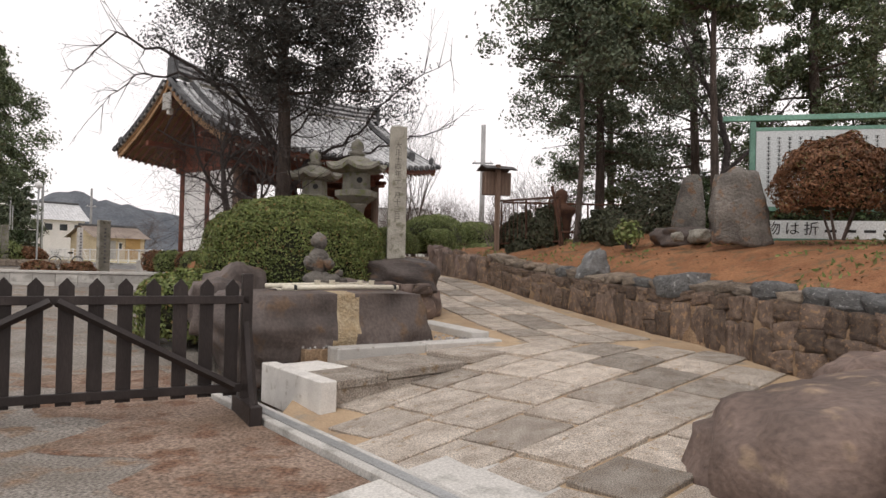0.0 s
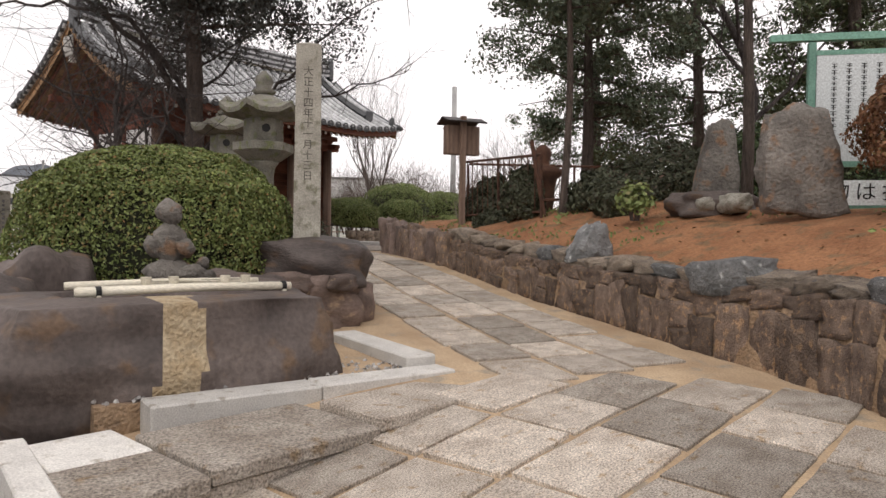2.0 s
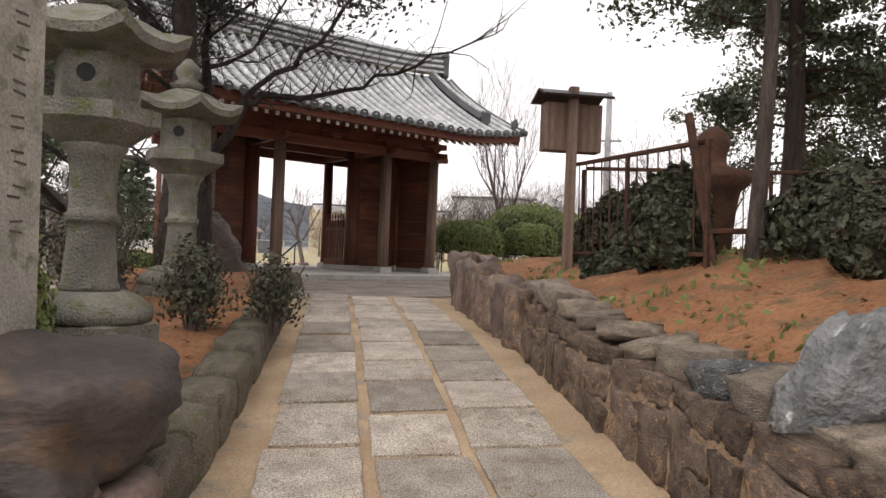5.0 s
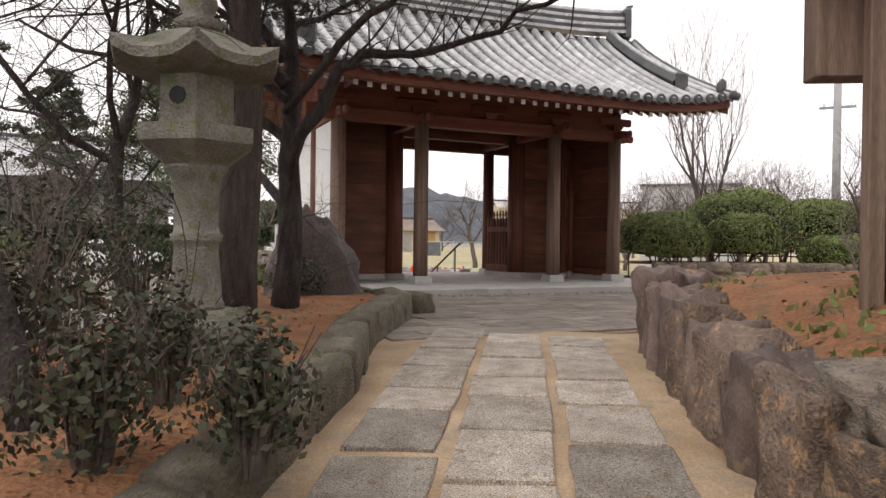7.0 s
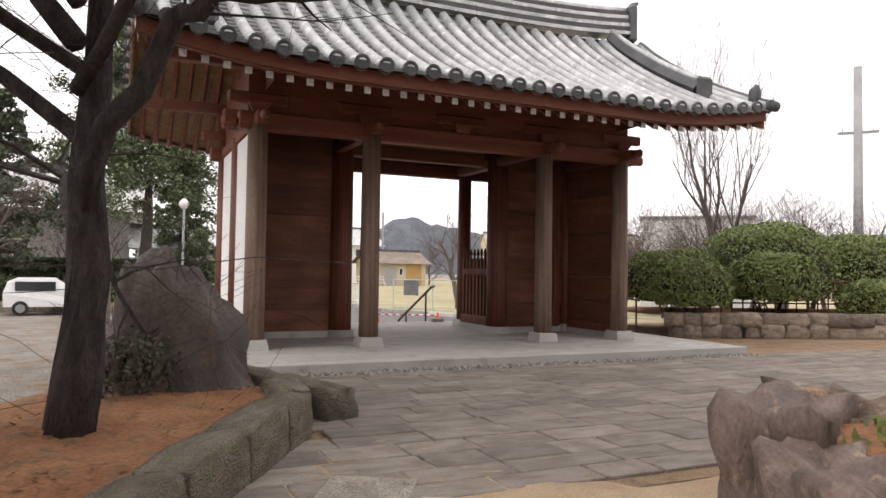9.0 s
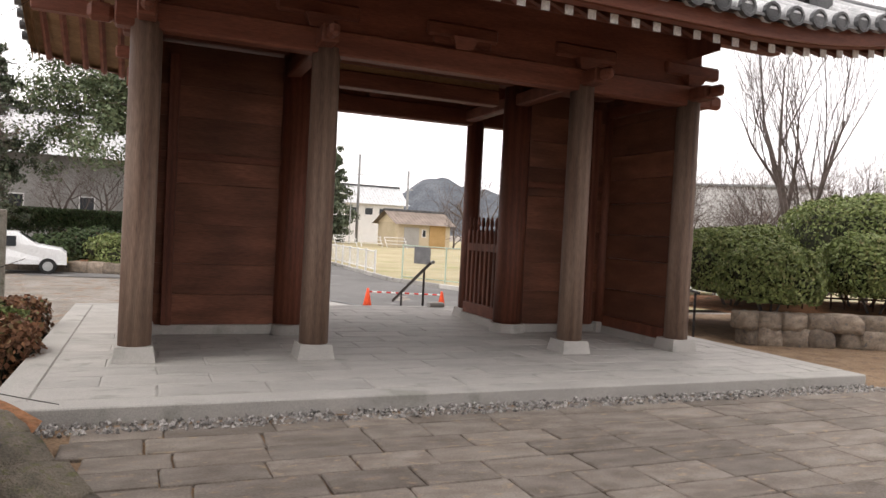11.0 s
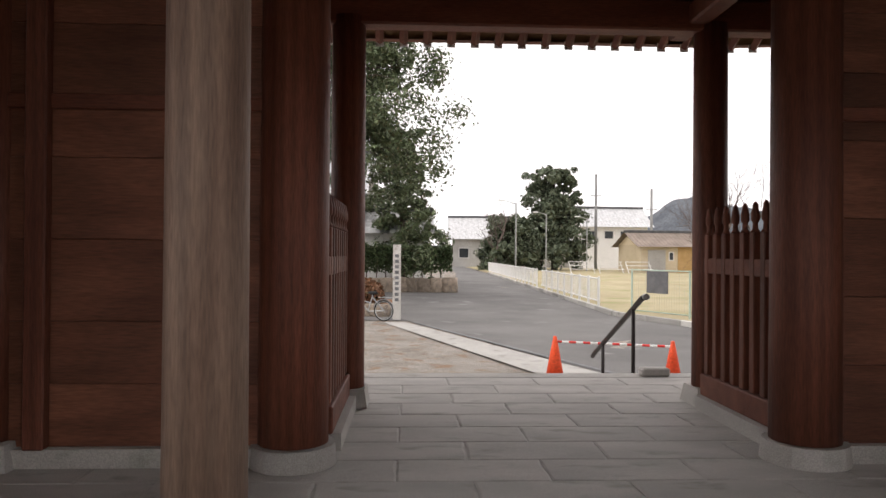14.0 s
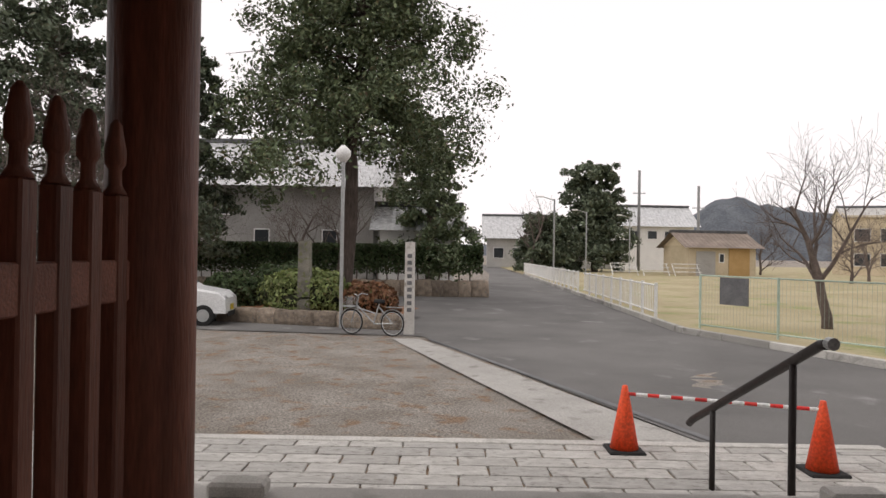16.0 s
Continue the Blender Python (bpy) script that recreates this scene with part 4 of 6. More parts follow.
boulder("smooth dark flattened boulder under the stone pillar", -0.82, 12.9, 1.22, 1.45, 1.2, 0.62, 10, 1)
boulder("brown boulder in the stacked rock base", -0.75, 12.6, 0.70, 1.1, 0.9, 0.75, 30, 0, M_BROWNROCK, group="stacked base rocks")
boulder("brown boulder in the stacked rock base", -0.42, 12.95, 0.66, 0.62, 0.75, 0.66, 70, 2, M_BROWNROCK, group="stacked base rocks")
boulder("brown boulder in the stacked rock base", -1.3, 12.3, 0.62, 0.9, 0.8, 0.7, 5, 1, M_BROWNROCK, group="stacked base rocks")
boulder("small grey wedge rock under the flat boulder", -0.95, 12.15, 0.98, 0.55, 0.35, 0.26, 5, 1, M_BROWNROCK, group="wedge rocks")
boulder("small grey wedge rock under the flat boulder", -0.35, 12.25, 1.0, 0.34, 0.3, 0.2, 5, 2, M_BROWNROCK, group="wedge rocks")
boulder("dark rounded boulder behind the basin", -3.3, 10.4, 0.75, 0.75, 0.7, 0.8, 15, 1)
boulder("tall dark boulder behind the basin", -3.3, 11.3, 0.6, 1.0, 0.9, 1.5, 40, 2)
boulder("dark boulder behind the basin beneath the azalea", -1.5, 11.7, 0.8, 1.1, 0.8, 0.7, 0, 0)
boulder("large brown boulder at the foot of the path", 2.75, 4.85, 0.16, 1.75, 1.35, 1.05, 10, 1, M_BROWNROCK)
boulder("brown boulder at the foot of the path", 3.35, 4.0, 0.12, 1.3, 1.2, 1.0, 50, 2, M_BROWNROCK)
boulder("flat brown boulder at the end of the stone wall", 4.6, 6.6, 0.35, 1.9, 1.3, 0.75, 20, 0, M_BROWNROCK)

# stone pillar with carved date
pillar = thing("stone_pillar", "tall square grey granite pillar carved with a date", "stone pillar", pose(-0.86, 12.9, 1.44, 0, 0, 7))
bm = tapered(0.33, 0.30, 0, 2.46)
vs = [bm.verts.new((0.15 * a, 0.15 * b, 2.4605)) for a, b in ((-1, -1), (1, -1), (1, 1), (-1, 1))] + [bm.verts.new((0, 0, 2.52))]
for i in range(4):
    bm.faces.new((vs[i], vs[(i + 1) % 4], vs[4]))
part("shaft", bm, M_STONE, pillar)


def lettering(text, size, parent, m, material, name="carved_character"):
    cu = bpy.data.curves.new(name, "FONT")
    cu.body, cu.size, cu.align_x, cu.align_y, cu.extrude = text, size, "CENTER", "CENTER", 0.002
    tmp = bpy.data.objects.new("lettering", cu)
    scene.collection.objects.link(tmp)
    me = bpy.data.meshes.new_from_object(tmp.evaluated_get(bpy.context.evaluated_depsgraph_get()))
    bpy.data.objects.remove(tmp)
    me.materials.clear()
    me.materials.append(material)
    return part(name, me, None, parent, "", m)


for i, ch in enumerate("大正十四年十一月十三日"):
    z = 2.12 - i * 0.128
    lettering(ch, 0.125, pillar, Matrix.Translation((0, -(0.165 - 0.015 * z / 2.46) - 0.001, z)) @ pose(0, 0, 0, 90), M_CARVE)
random.seed(9)
for i in range(12):
    z = 2.2 - i * 0.15
    for j in range(2):
        part("carved_character", box(-0.001, 0.003, -0.04, 0.04, -0.005, 0.005), M_CARVE, pillar, "", Matrix.Translation((0.165 - 0.015 * z / 2.46, random.uniform(-0.02, 0.02), z + 0.045 * j)) @ pose(0, 0, 0, random.uniform(-6, 6)))


# picket fence panel on a stand
def picket_fence():
    f = thing("picket_fence", "black-brown wooden picket fence panel on a stand", "fence", pose(-1.98, 7.12, 0.0, 0, 0, 207.5), "")
    for i in range(22):
        x = 0.12 + 0.243 * i
        bm = box(-0.065, 0.065, -0.014, 0.014, 0.12, 1.2)
        vs = [bm.verts.new(p) for p in ((-0.065, -0.014, 1.2002), (0.065, -0.014, 1.2002), (0, -0.014, 1.275), (-0.065, 0.014, 1.2002), (0.065, 0.014, 1.2002), (0, 0.014, 1.275))]
        for q in ((0, 1, 2), (5, 4, 3), (0, 2, 5, 3), (1, 4, 5, 2), (0, 3, 4, 1)):
            bm.faces.new([vs[k] for k in q])
        part("picket", bm, M_BLACK, f, "", pose(x, 0, 0))
    for z in (0.2, 1.07):
        part("rail", box(-0.04, 5.4, 0.016, 0.07, z - 0.04, z + 0.04, 0.005), M_BLACK, f)
    for x0, z0, x1, z1 in ((0.1, 0.22, 1.65, 1.06), (1.7, 1.06, 3.3, 0.22)):
        part("brace", tube([(x0, 0.09, z0), (x1, 0.09, z1)], 0.042, 4), M_BLACK, f)
    for x in (-0.02, 2.55, 5.2):
        p = part("post", box(x - 0.05, x + 0.05, -0.03, 0.07, 0, 1.33, 0.006), M_BLACK, f)
        part("foot", box(x - 0.06, x + 0.06, -0.3, 0.55, -0.1, 0.1, 0.01), M_BLACK, p)
        part("stay", tube([(x, 0.08, 0.85), (x, 0.45, 0.08)], 0.04, 4), M_BLACK, p)


picket_fence()

drain = thing("drain_channel", "narrow concrete drain channel with a steel grating", "drain", pose(-1.85, 7.2, -0.06, 0, 0, -53.5), kind="structure")
part("channel", box(-1.5, 9, -0.13, 0.13, -0.1, 0.035, 0.01), M_CONCRETE, drain)
part("grating", box(-1.5, 9, -0.05, 0.05, 0.036, 0.045), M_STEEL, drain)
apron = solid("concrete_apron", box(-6, 0.62, -0.02, 5, -0.1, 0.03), M_CONCRETE, "worn pale concrete apron at the foot of the path", "pavement", pose(-0.55, 4.8, -0.075, 0, 0, -126.5), kind="structure")

bush("azalea_bush", "broad clipped green azalea bush behind the basin", "bush", pose(-2.72, 12.95, 1.3, 0, 0, 10), (1.68, 1.3, 1.3), M_AZALEA, 120000, 0.024, seed=3, lump=0.09)
bush("azalea_bush", "low clipped green shrub beside the fence", "bush", pose(-4.2, 11.9, 0.55), (0.9, 0.9, 0.7), M_AZALEA, 9000, 0.042, seed=5, lump=0.12)


# ---- lanterns ----
def lantern(m, s, label):
    l = thing("stone_lantern", label, "stone lantern", m, "stone lanterns")
    sc = Matrix.Diagonal((s, s, s, 1))
    hexa = math.pi / 6
    part("plinth", lathe([(0.52, -0.12), (0.52, 0.16), (0.46, 0.18)], 6), M_LANTERN, l, "", sc)
    part("lotus_base", lathe([(0.46, 0.18), (0.47, 0.26), (0.36, 0.36), (0.28, 0.40)], 18), M_LANTERN, l, "", sc, True)
    part("shaft", lathe([(0.215, 0.40), (0.212, 0.44), (0.195, 0.47), (0.185, 0.6), (0.165, 0.86), (0.172, 0.91), (0.2, 0.93), (0.19, 0.95), (0.2, 0.97), (0.172, 0.99), (0.163, 1.05), (0.168, 1.3), (0.19, 1.42), (0.23, 1.47), (0.235, 1.5)], 24), M_LANTERN, l, "mossy carved shaft", sc, True)
    part("platform", lathe([(0.25, 1.5), (0.42, 1.62), (0.47, 1.66), (0.47, 1.78), (0.36, 1.80)], 6), M_LANTERN, l, "", sc)
    bx = part("fire_box", lathe([(0.31, 1.80), (0.30, 2.16)], 6), M_LANTERN, l, "", sc)
    for k in range(3):
        a = hexa + k * 2 * math.pi / 3 * 1.0
        # no hole is cut: a black disc paints the shade inside
        part("opening", lathe([(0.065, 0), (0.065, 0.02)], 12), M_INKSHADE, bx, "flat black disc painted as a shaded round opening", Matrix.Translation((0.258 * math.cos(a), 0.258 * math.sin(a), 2.0)) @ Vector((math.cos(a), math.sin(a), 0)).to_track_quat("Z", "Y").to_matrix().to_4x4())
    bm = bmesh.new()
    rings = []
    for r, z, lift in ((0.30, 2.16, 0), (0.66, 2.20, 0.10), (0.68, 2.27, 0.12), (0.45, 2.38, 0.02), (0.25, 2.50, 0), (0.14, 2.54, 0)):
        ring = []
        for i in range(24):
            a = 2 * math.pi * i / 24
            corner = abs(math.cos(3 * a)) ** 6
            k = math.cos(math.pi / 6) / math.cos((a % (math.pi / 3)) - math.pi / 6)
            ring.append(bm.verts.new((r * k * math.cos(a), r * k * math.sin(a), z + lift * corner)))
        rings.append(ring)
    for a, b in zip(rings, rings[1:]):
        for i in range(24):
            bm.faces.new((a[i], a[(i + 1) % 24], b[(i + 1) % 24], b[i]))
    bm.faces.new(rings[0][::-1]), bm.faces.new(rings[-1])
    part("roof", bm, M_LANTERN, l, "broad upswept stone roof", sc)
    part("finial", lathe([(0.13, 2.53), (0.19, 2.60), (0.11, 2.66), (0.15, 2.74), (0.13, 2.82), (0.03, 2.92)], 16), M_LANTERN, l, "", sc, True)


lantern(pose(-1.85, 14.9, 1.2, 0, 0, 20), 0.97, "tall mossy grey stone lantern on a lotus base")
lantern(pose(-3.42, 18.66, 1.22, 0, 0, 14), 1.07, "tall mossy grey stone lantern on a lotus base beneath trees")

# ---- planting bed: trees, rock, shrubs ----
conifer("tall dark-leaved conifer with a thick straight trunk", pose(-4.75, 20.6, 1.2), 11, 13, 0.25, 5.0, 3.4, M_DARKNEEDLE, M_BARK, 120000, 0.052, 60, droop=0.05, ragged=0.35, top=0.6)
cherry = bare_tree("bare cherry tree with dark trunk and spreading limbs", pose(-4.9, 21.6, 1.2), 21, 5.2, 0.2, M_DARKBARK, levels=5, spread=0.85, start=0.3, kids=5, up=0.10, bend=0.17, lean=(-0.1, -0.12), ratio=0.8, min_r=0.004)


def long_limb(tree, points, r0, seed):
    """A crooked limb through points in the world, set with side twigs."""
    rnd = random.Random(seed)
    inv = tree.matrix_basis.inverted()
    pts = [inv @ Vector(p) for p in points]
    fine = []
    for a, b in zip(pts, pts[1:]):
        for k in range(4):
            fine.append(a.lerp(b, k / 4) + Vector((rnd.gauss(0, 0.04), rnd.gauss(0, 0.04), rnd.gauss(0, 0.05))))
    fine.append(pts[-1])
    n = len(fine)
    limb = part("limb", tube(fine, [r0 * (1 - 0.88 * i / (n - 1)) for i in range(n)], 7), M_DARKBARK, tree, smooth=True)
    bm = bmesh.new()
    for i in range(n // 4, n):
        for _ in range(2):
            d = (fine[i] - fine[i - 1]).normalized() * 0.6 + Vector((rnd.gauss(0, 0.5), rnd.gauss(0, 0.5), rnd.gauss(0.25, 0.5)))
            l = rnd.uniform(0.35, 1.0)
            m1, e = fine[i] + d * l * 0.5 + Vector((0, 0, rnd.gauss(0, 0.06))), fine[i] + d * l + Vector((0, 0, rnd.gauss(0.05, 0.1)))
            tube([fine[i], m1, e], [0.014, 0.009, 0.004], 4, bm)
            for _ in range(2):
                q = m1.lerp(e, rnd.random())
                tube([q, q + d * 0.3 * l + Vector((rnd.gauss(0, 0.16), rnd.gauss(0, 0.16), rnd.gauss(0.04, 0.16)))], [0.006, 0.003], 3, bm)
    part("spray", bm, M_DARKBARK, limb)


long_limb(cherry, [(-4.94, 21.68, 3.0), (-4.43, 21.94, 4.26), (-4.1, 22.1, 4.63), (-3.5, 22.4, 4.66), (-2.8, 22.8, 4.9), (-1.4, 22.6, 5.3), (0.1, 22.2, 5.7)], 0.1, 1)
long_limb(cherry, [(-4.95, 21.6, 4.2), (-5.9, 21.2, 5.9), (-8.1, 21.0, 7.5), (-9.9, 21.0, 8.1), (-11.1, 21.0, 6.9)], 0.09, 2)
long_limb(cherry, [(-4.95, 21.6, 4.6), (-6.4, 21.0, 6.6), (-8.0, 21.0, 6.9), (-9.3, 21.0, 6.8), (-10.1, 20.8, 5.9)], 0.07, 3)
long_limb(cherry, [(-4.9, 21.6, 3.9), (-3.4, 21.2, 4.8), (-2.4, 21.0, 5.5), (-1.4, 21.0, 6.55), (0.1, 21.0, 7.5)], 0.06, 4)
bare_tree("bare leaning cherry tree with thin twigs", pose(-2.9, 16.9, 1.1), 37, 3.6, 0.11, M_DARKBARK, levels=4, spread=0.75, start=0.22, kids=5, up=0.14, bend=0.16, lean=(-0.25, 0.1), ratio=0.85)
bare_tree("low bare cherry tree reaching over the yard", pose(-5.3, 19.9, 1.1), 63, 4.6, 0.15, M_DARKBARK, levels=5, spread=0.85, start=0.5, kids=4, up=0.16, bend=0.15, lean=(-0.45, -0.15), ratio=0.85, min_r=0.004)
tagged(part("upright_rock", pointed(rock_mesh("upright_rock", M_DARKROCK, 6.1, 12, 0.36, 0.5, (1.75, 1.2, 1.75), 1.5), 0.66, -0.2), None, None, "", pose(-5.8, 23.6, 1.78, 0, 0, 40)), "large upright dark rock beside the gate platform", "boulder")
for i, (x, y, r, h, leaf) in enumerate(((-2.0, 16.6, 0.42, 0.5, M_SHRUB), (-1.35, 17.0, 0.35, 0.4, M_SHRUB), (-3.6, 17.2, 0.6, 0.75, M_SHRUB), (-4.6, 18.3, 0.9, 0.9, M_SHRUB), (-2.6, 17.6, 0.35, 0.45, M_SHRUB), (-5.2, 19.6, 1.0, 1.1, M_HEDGE), (-5.6, 22.8, 0.5, 0.35, M_SHRUB))):
    bush("shrub", "loose dark twiggy shrub in the planting bed", "shrub", pose(x, y, bed_z(x, y) + h * 0.6), (r, r, h), leaf, 1500, 0.032, "bed shrubs", 40 + i, 0.45, 0.25, -0.8)
for i, (x, y) in enumerate(((-4.9, 0.6), (-5.2, 1.6), (-5.1, 2.7), (-5.3, -0.5))):
    bush("shrub", "low rounded yellow-brown shrub beside the platform", "shrub", gp(x - 0.3, y, -0.1), (0.55, 0.55, 0.5), M_BALL if i % 2 else M_REDLEAF, 3500, 0.045, "platform shrubs", 60 + i, 0.2)

# ---- right bank: stones, sign, shrubs, fence ----
tagged(part("memorial_stone", pointed(rock_mesh("memorial_stone", M_MEMORIAL, 7.7, 9, 0.14, 0.62, (0.68, 0.4, 1.2), 0.9), 0.5, 0.06), None, None, "", pose(5.05, 14.65, 2.76, 0, 2, -8)), "dark pointed natural memorial stone on a low base", "memorial stone")
boulder("low flat dark base stone", 5.0, 14.55, 2.1, 1.25, 0.75, 0.42, 0, 1)
tagged(part("memorial_stone", pointed(rock_mesh("memorial_stone", M_MEMORIAL, 9.1, 10, 0.2, 0.66, (1.06, 0.36, 1.27), 1.3), 0.36, -0.06), None, None, "", pose(5.33, 12.72, 2.56, 0, -2, -10)), "broad grey natural memorial stone stained with red earth", "memorial stone")
for x, y, z, s in ((4.95, 13.6, 2.1, 0.3), (4.55, 13.8, 2.08, 0.22), (5.05, 14.0, 2.1, 0.35)):
    boulder("small grey rock on the earth bank", x, y, z, s, s, s * 0.8, 0, 2, M_STONE, group="small bank rocks")


def notice_board():
    b = thing("notice_board", "large white notice board in a green steel frame", "notice board", pose(5.95, 13.55, 0, 0, 0, -14))
    for x in (-0.06, 4.4):
        part("frame_post", box(x - 0.05, x + 0.05, -0.05, 0.05, 1.9, 4.3, 0.006), M_SIGNGREEN, b)
    part("top_bar", box(-0.6, 4.9, -0.05, 0.05, 4.32, 4.42, 0.006), M_SIGNGREEN, b)
    bd = part("board", box(0.0, 4.34, -0.03, 0.03, 2.68, 4.12), M_SIGNWHITE, b)
    part("lower_frame", box(-0.02, 4.36, -0.035, 0.035, 2.6, 2.678), M_SIGNGREEN, b)
    part("upper_frame", box(-0.02, 4.36, -0.035, 0.035, 4.122, 4.19), M_SIGNGREEN, b)
    low = part("lower_board", box(0.1, 4.3, -0.03, 0.03, 2.08, 2.42), M_SIGNWHITE, b)
    part("lower_edge", box(0.08, 4.32, -0.035, 0.035, 2.0, 2.078), M_SIGNGREEN, b)
    random.seed(12)
    for i in range(22):
        bm = bmesh.new()
        x, z = 0.22 + i * 0.185, 4.0
        stop = random.uniform(2.8, 3.1)
        while z > stop:
            h = random.uniform(0.045, 0.075)
            for k in range(2):
                box(x - 0.035, x + 0.035, -0.034, -0.0315, z - h * (k + 0.25) / 2, z - h * k / 2, 0, bm)
            box(x - 0.008, x + 0.008, -0.0345, -0.0315, z - h, z, 0, bm)
            z -= h + 0.022
        part("text_column", bm, M_INKSHADE, bd)
    for i, ch in enumerate("物は折"):
        lettering(ch, 0.27, low, Matrix.Translation((0.32 + 0.33 * i, -0.034, 2.25)) @ pose(0, 0, 0, 90), M_INKSHADE, "character")
    for i in range(3, 8):
        part("character", box(0.22 + 0.33 * i, 0.42 + 0.33 * i, -0.034, -0.0315, 2.2, 2.25), M_INKSHADE, low)


notice_board()
bush("rusty_shrub", "rounded rusty-red shrub before the notice board", "shrub", pose(6.5, 11.7, 2.86), (1.0, 0.9, 0.82), M_REDLEAF, 26000, 0.03, seed=71, lump=0.25, core=0.6)
for i, (x, y, r, h, leaf) in enumerate(((3.9, 16.0, 0.38, 0.4, M_SHRUB), (4.3, 17.3, 1.0, 0.6, M_SHRUB), (5.6, 17.5, 1.2, 0.85, M_SHRUB), (7.0, 17.3, 1.2, 1.1, M_HEDGE), (8.6, 17.0, 1.3, 1.2, M_HEDGE), (2.3, 20.6, 0.75, 0.8, M_SHRUB), (2.2, 18.9, 0.5, 0.35, M_SHRUB), (2.6, 17.9, 0.4, 0.6, M_SHRUB), (10.5, 16.5, 1.4, 1.3, M_HEDGE), (7.4, 10.4, 0.7, 1.3, M_SHRUB), (6.5, 16.2, 0.8, 0.7, M_HEDGE))):
    bush("shrub", "dense dark evergreen shrub on the earth bank" if leaf == M_HEDGE else "loose brownish shrub on the earth bank", "shrub", pose(x, y, 1.9 + h * 0.65 - (0.35 if y > 18.8 else 0)), (r, r * 0.9, h), leaf, 15000, 0.042, "bank shrubs", 80 + i, 0.35, 0.6, -0.7)


def rail_fence():
    f = thing("iron_fence", "rusty thin iron fence with leaning posts", "fence", pose(0, 0, 0))
    a, b, c = Vector((1.55, 20.2, 1.75)), Vector((2.85, 17.3, 1.85)), Vector((7.5, 18.6, 2.1))
    for p, q in ((a, b), (Vector((1.7, 20.6, 1.75)), Vector((6.8, 21.0, 2.0)))):
        part("top_rail", tube([p + Vector((0, 0, 1.5)), q + Vector((0, 0, 1.28))], 0.03, 5), M_RUST, f)
        part("bottom_rail", tube([p + Vector((0, 0, 0.28)), q + Vector((0, 0, 0.2))], 0.025, 5), M_RUST, f)
        n = 14
        for i in range(n + 1):
            u = p.lerp(q, i / n)
            r = 0.03 if i % 7 == 0 else 0.009
            part("post" if r > 0.02 else "bar", tube([u + Vector((0, 0, 0.0 if r > 0.02 else 0.25)), u + Vector((-0.03, 0, 1.48 - 0.2 * i / n))], r, 5), M_RUST, f)
    part("long_rail", tube([b + Vector((0, 0, 0.42)), c + Vector((0, 0, 0.42))], 0.03, 5), M_RUST, f)
    part("leaning_post", tube([b + Vector((0.1, 0, -0.1)), b + Vector((-0.2, 0.1, 1.55))], 0.045, 6), M_RUST, f)


rail_fence()
bush("shrub", "small bright green leafy shrub on the earth bank", "shrub", pose(3.85, 14.75, 2.15), (0.3, 0.28, 0.3), M_BALL, 900, 0.05, "bank shrubs", 99, 0.4, 0.3, -0.8)
solid("stone_figure", lathe([(0.24, 0), (0.22, 0.3), (0.26, 0.8), (0.30, 1.0), (0.42, 1.12), (0.40, 1.2), (0.16, 1.28), (0.13, 1.36), (0.18, 1.5), (0.15, 1.62), (0.05, 1.7)], 14), M_RUSTSTONE, "rust-stained stone post with a flared cap beside the fence", "stone post", pose(3.05, 18.4, 1.75), smooth=True)


def roofed_board():
    b = thing("roofed_board", "weathered wooden roofed board on a post", "notice board", pose(1.5, 19.9, 1.3, 0, 0, 20))
    part("post", box(-0.06, 0.06, -0.06, 0.06, 0.2, 2.95, 0.01), M_POST, b)
    part("panel", box(-0.36, 0.44, 0.065, 0.3, 2.1, 2.75, 0.01), M_POST, b)
    for s in (-1, 1):
        part("roof_board", box(-0.44, 0.52, 0.0, 0.36, -0.015, 0.015), M_BLACK, b, "", pose(0, 0.18, 2.93, -20 * s) @ pose(0, 0 if s > 0 else -0.36, 0))


roofed_board()

# ---- trees beyond the bank ----
TREES = [(3.25, 17.1, 9, 0.08, 3.9, 2.3, 0), (4.9, 22.5, 12, 0.17, 2.6, 3.0, 0), (8.6, 24.5, 13, 0.2, 2.2, 3.2, 0), (10.2, 19.5, 12, 0.2, 2.4, 3.2, 1), (13.0, 21.5, 13, 0.2, 2.0, 3.4, 0), (5.75, 15.2, 10, 0.10, 5.0, 2.0, 1), (6.8, 29, 13, 0.18, 2.0, 3.2, 1)]
for i, (x, y, h, r, c, cr, k) in enumerate(TREES):
    conifer("tall conifer with open ragged green crown" if k == 0 else "tall cypress with drooping green sprays", pose(x, y, 1.9, 0, 0, 40 * i), 100 + i, h, r, c, cr, (M_NEEDLE, M_NEEDLE2)[k], M_BARK, 52000, 0.055, 44, ragged=0.65)
bare_tree("dark forked bare tree among conifers", pose(6.4, 16.8, 1.9), 55, 7, 0.13, M_DARKBARK, levels=4, spread=0.55, kids=4, up=0.25, lean=(-0.12, 0.05))
for i, (x, y, h) in enumerate(((3.2, 27, 5), (5.0, 31, 6), (2.8, 37, 5.5), (0.6, 44, 5), (5.5, 40, 6), (-2.5, 44, 5), (-4.5, 48, 5))):
    bare_tree("bare grey-brown tree with fine twigs", pose(x, y, 1.0), 200 + i, h * 0.62, 0.1, M_TWIG, levels=3, spread=0.6, start=0.1, kids=6, up=0.3, ratio=0.75)

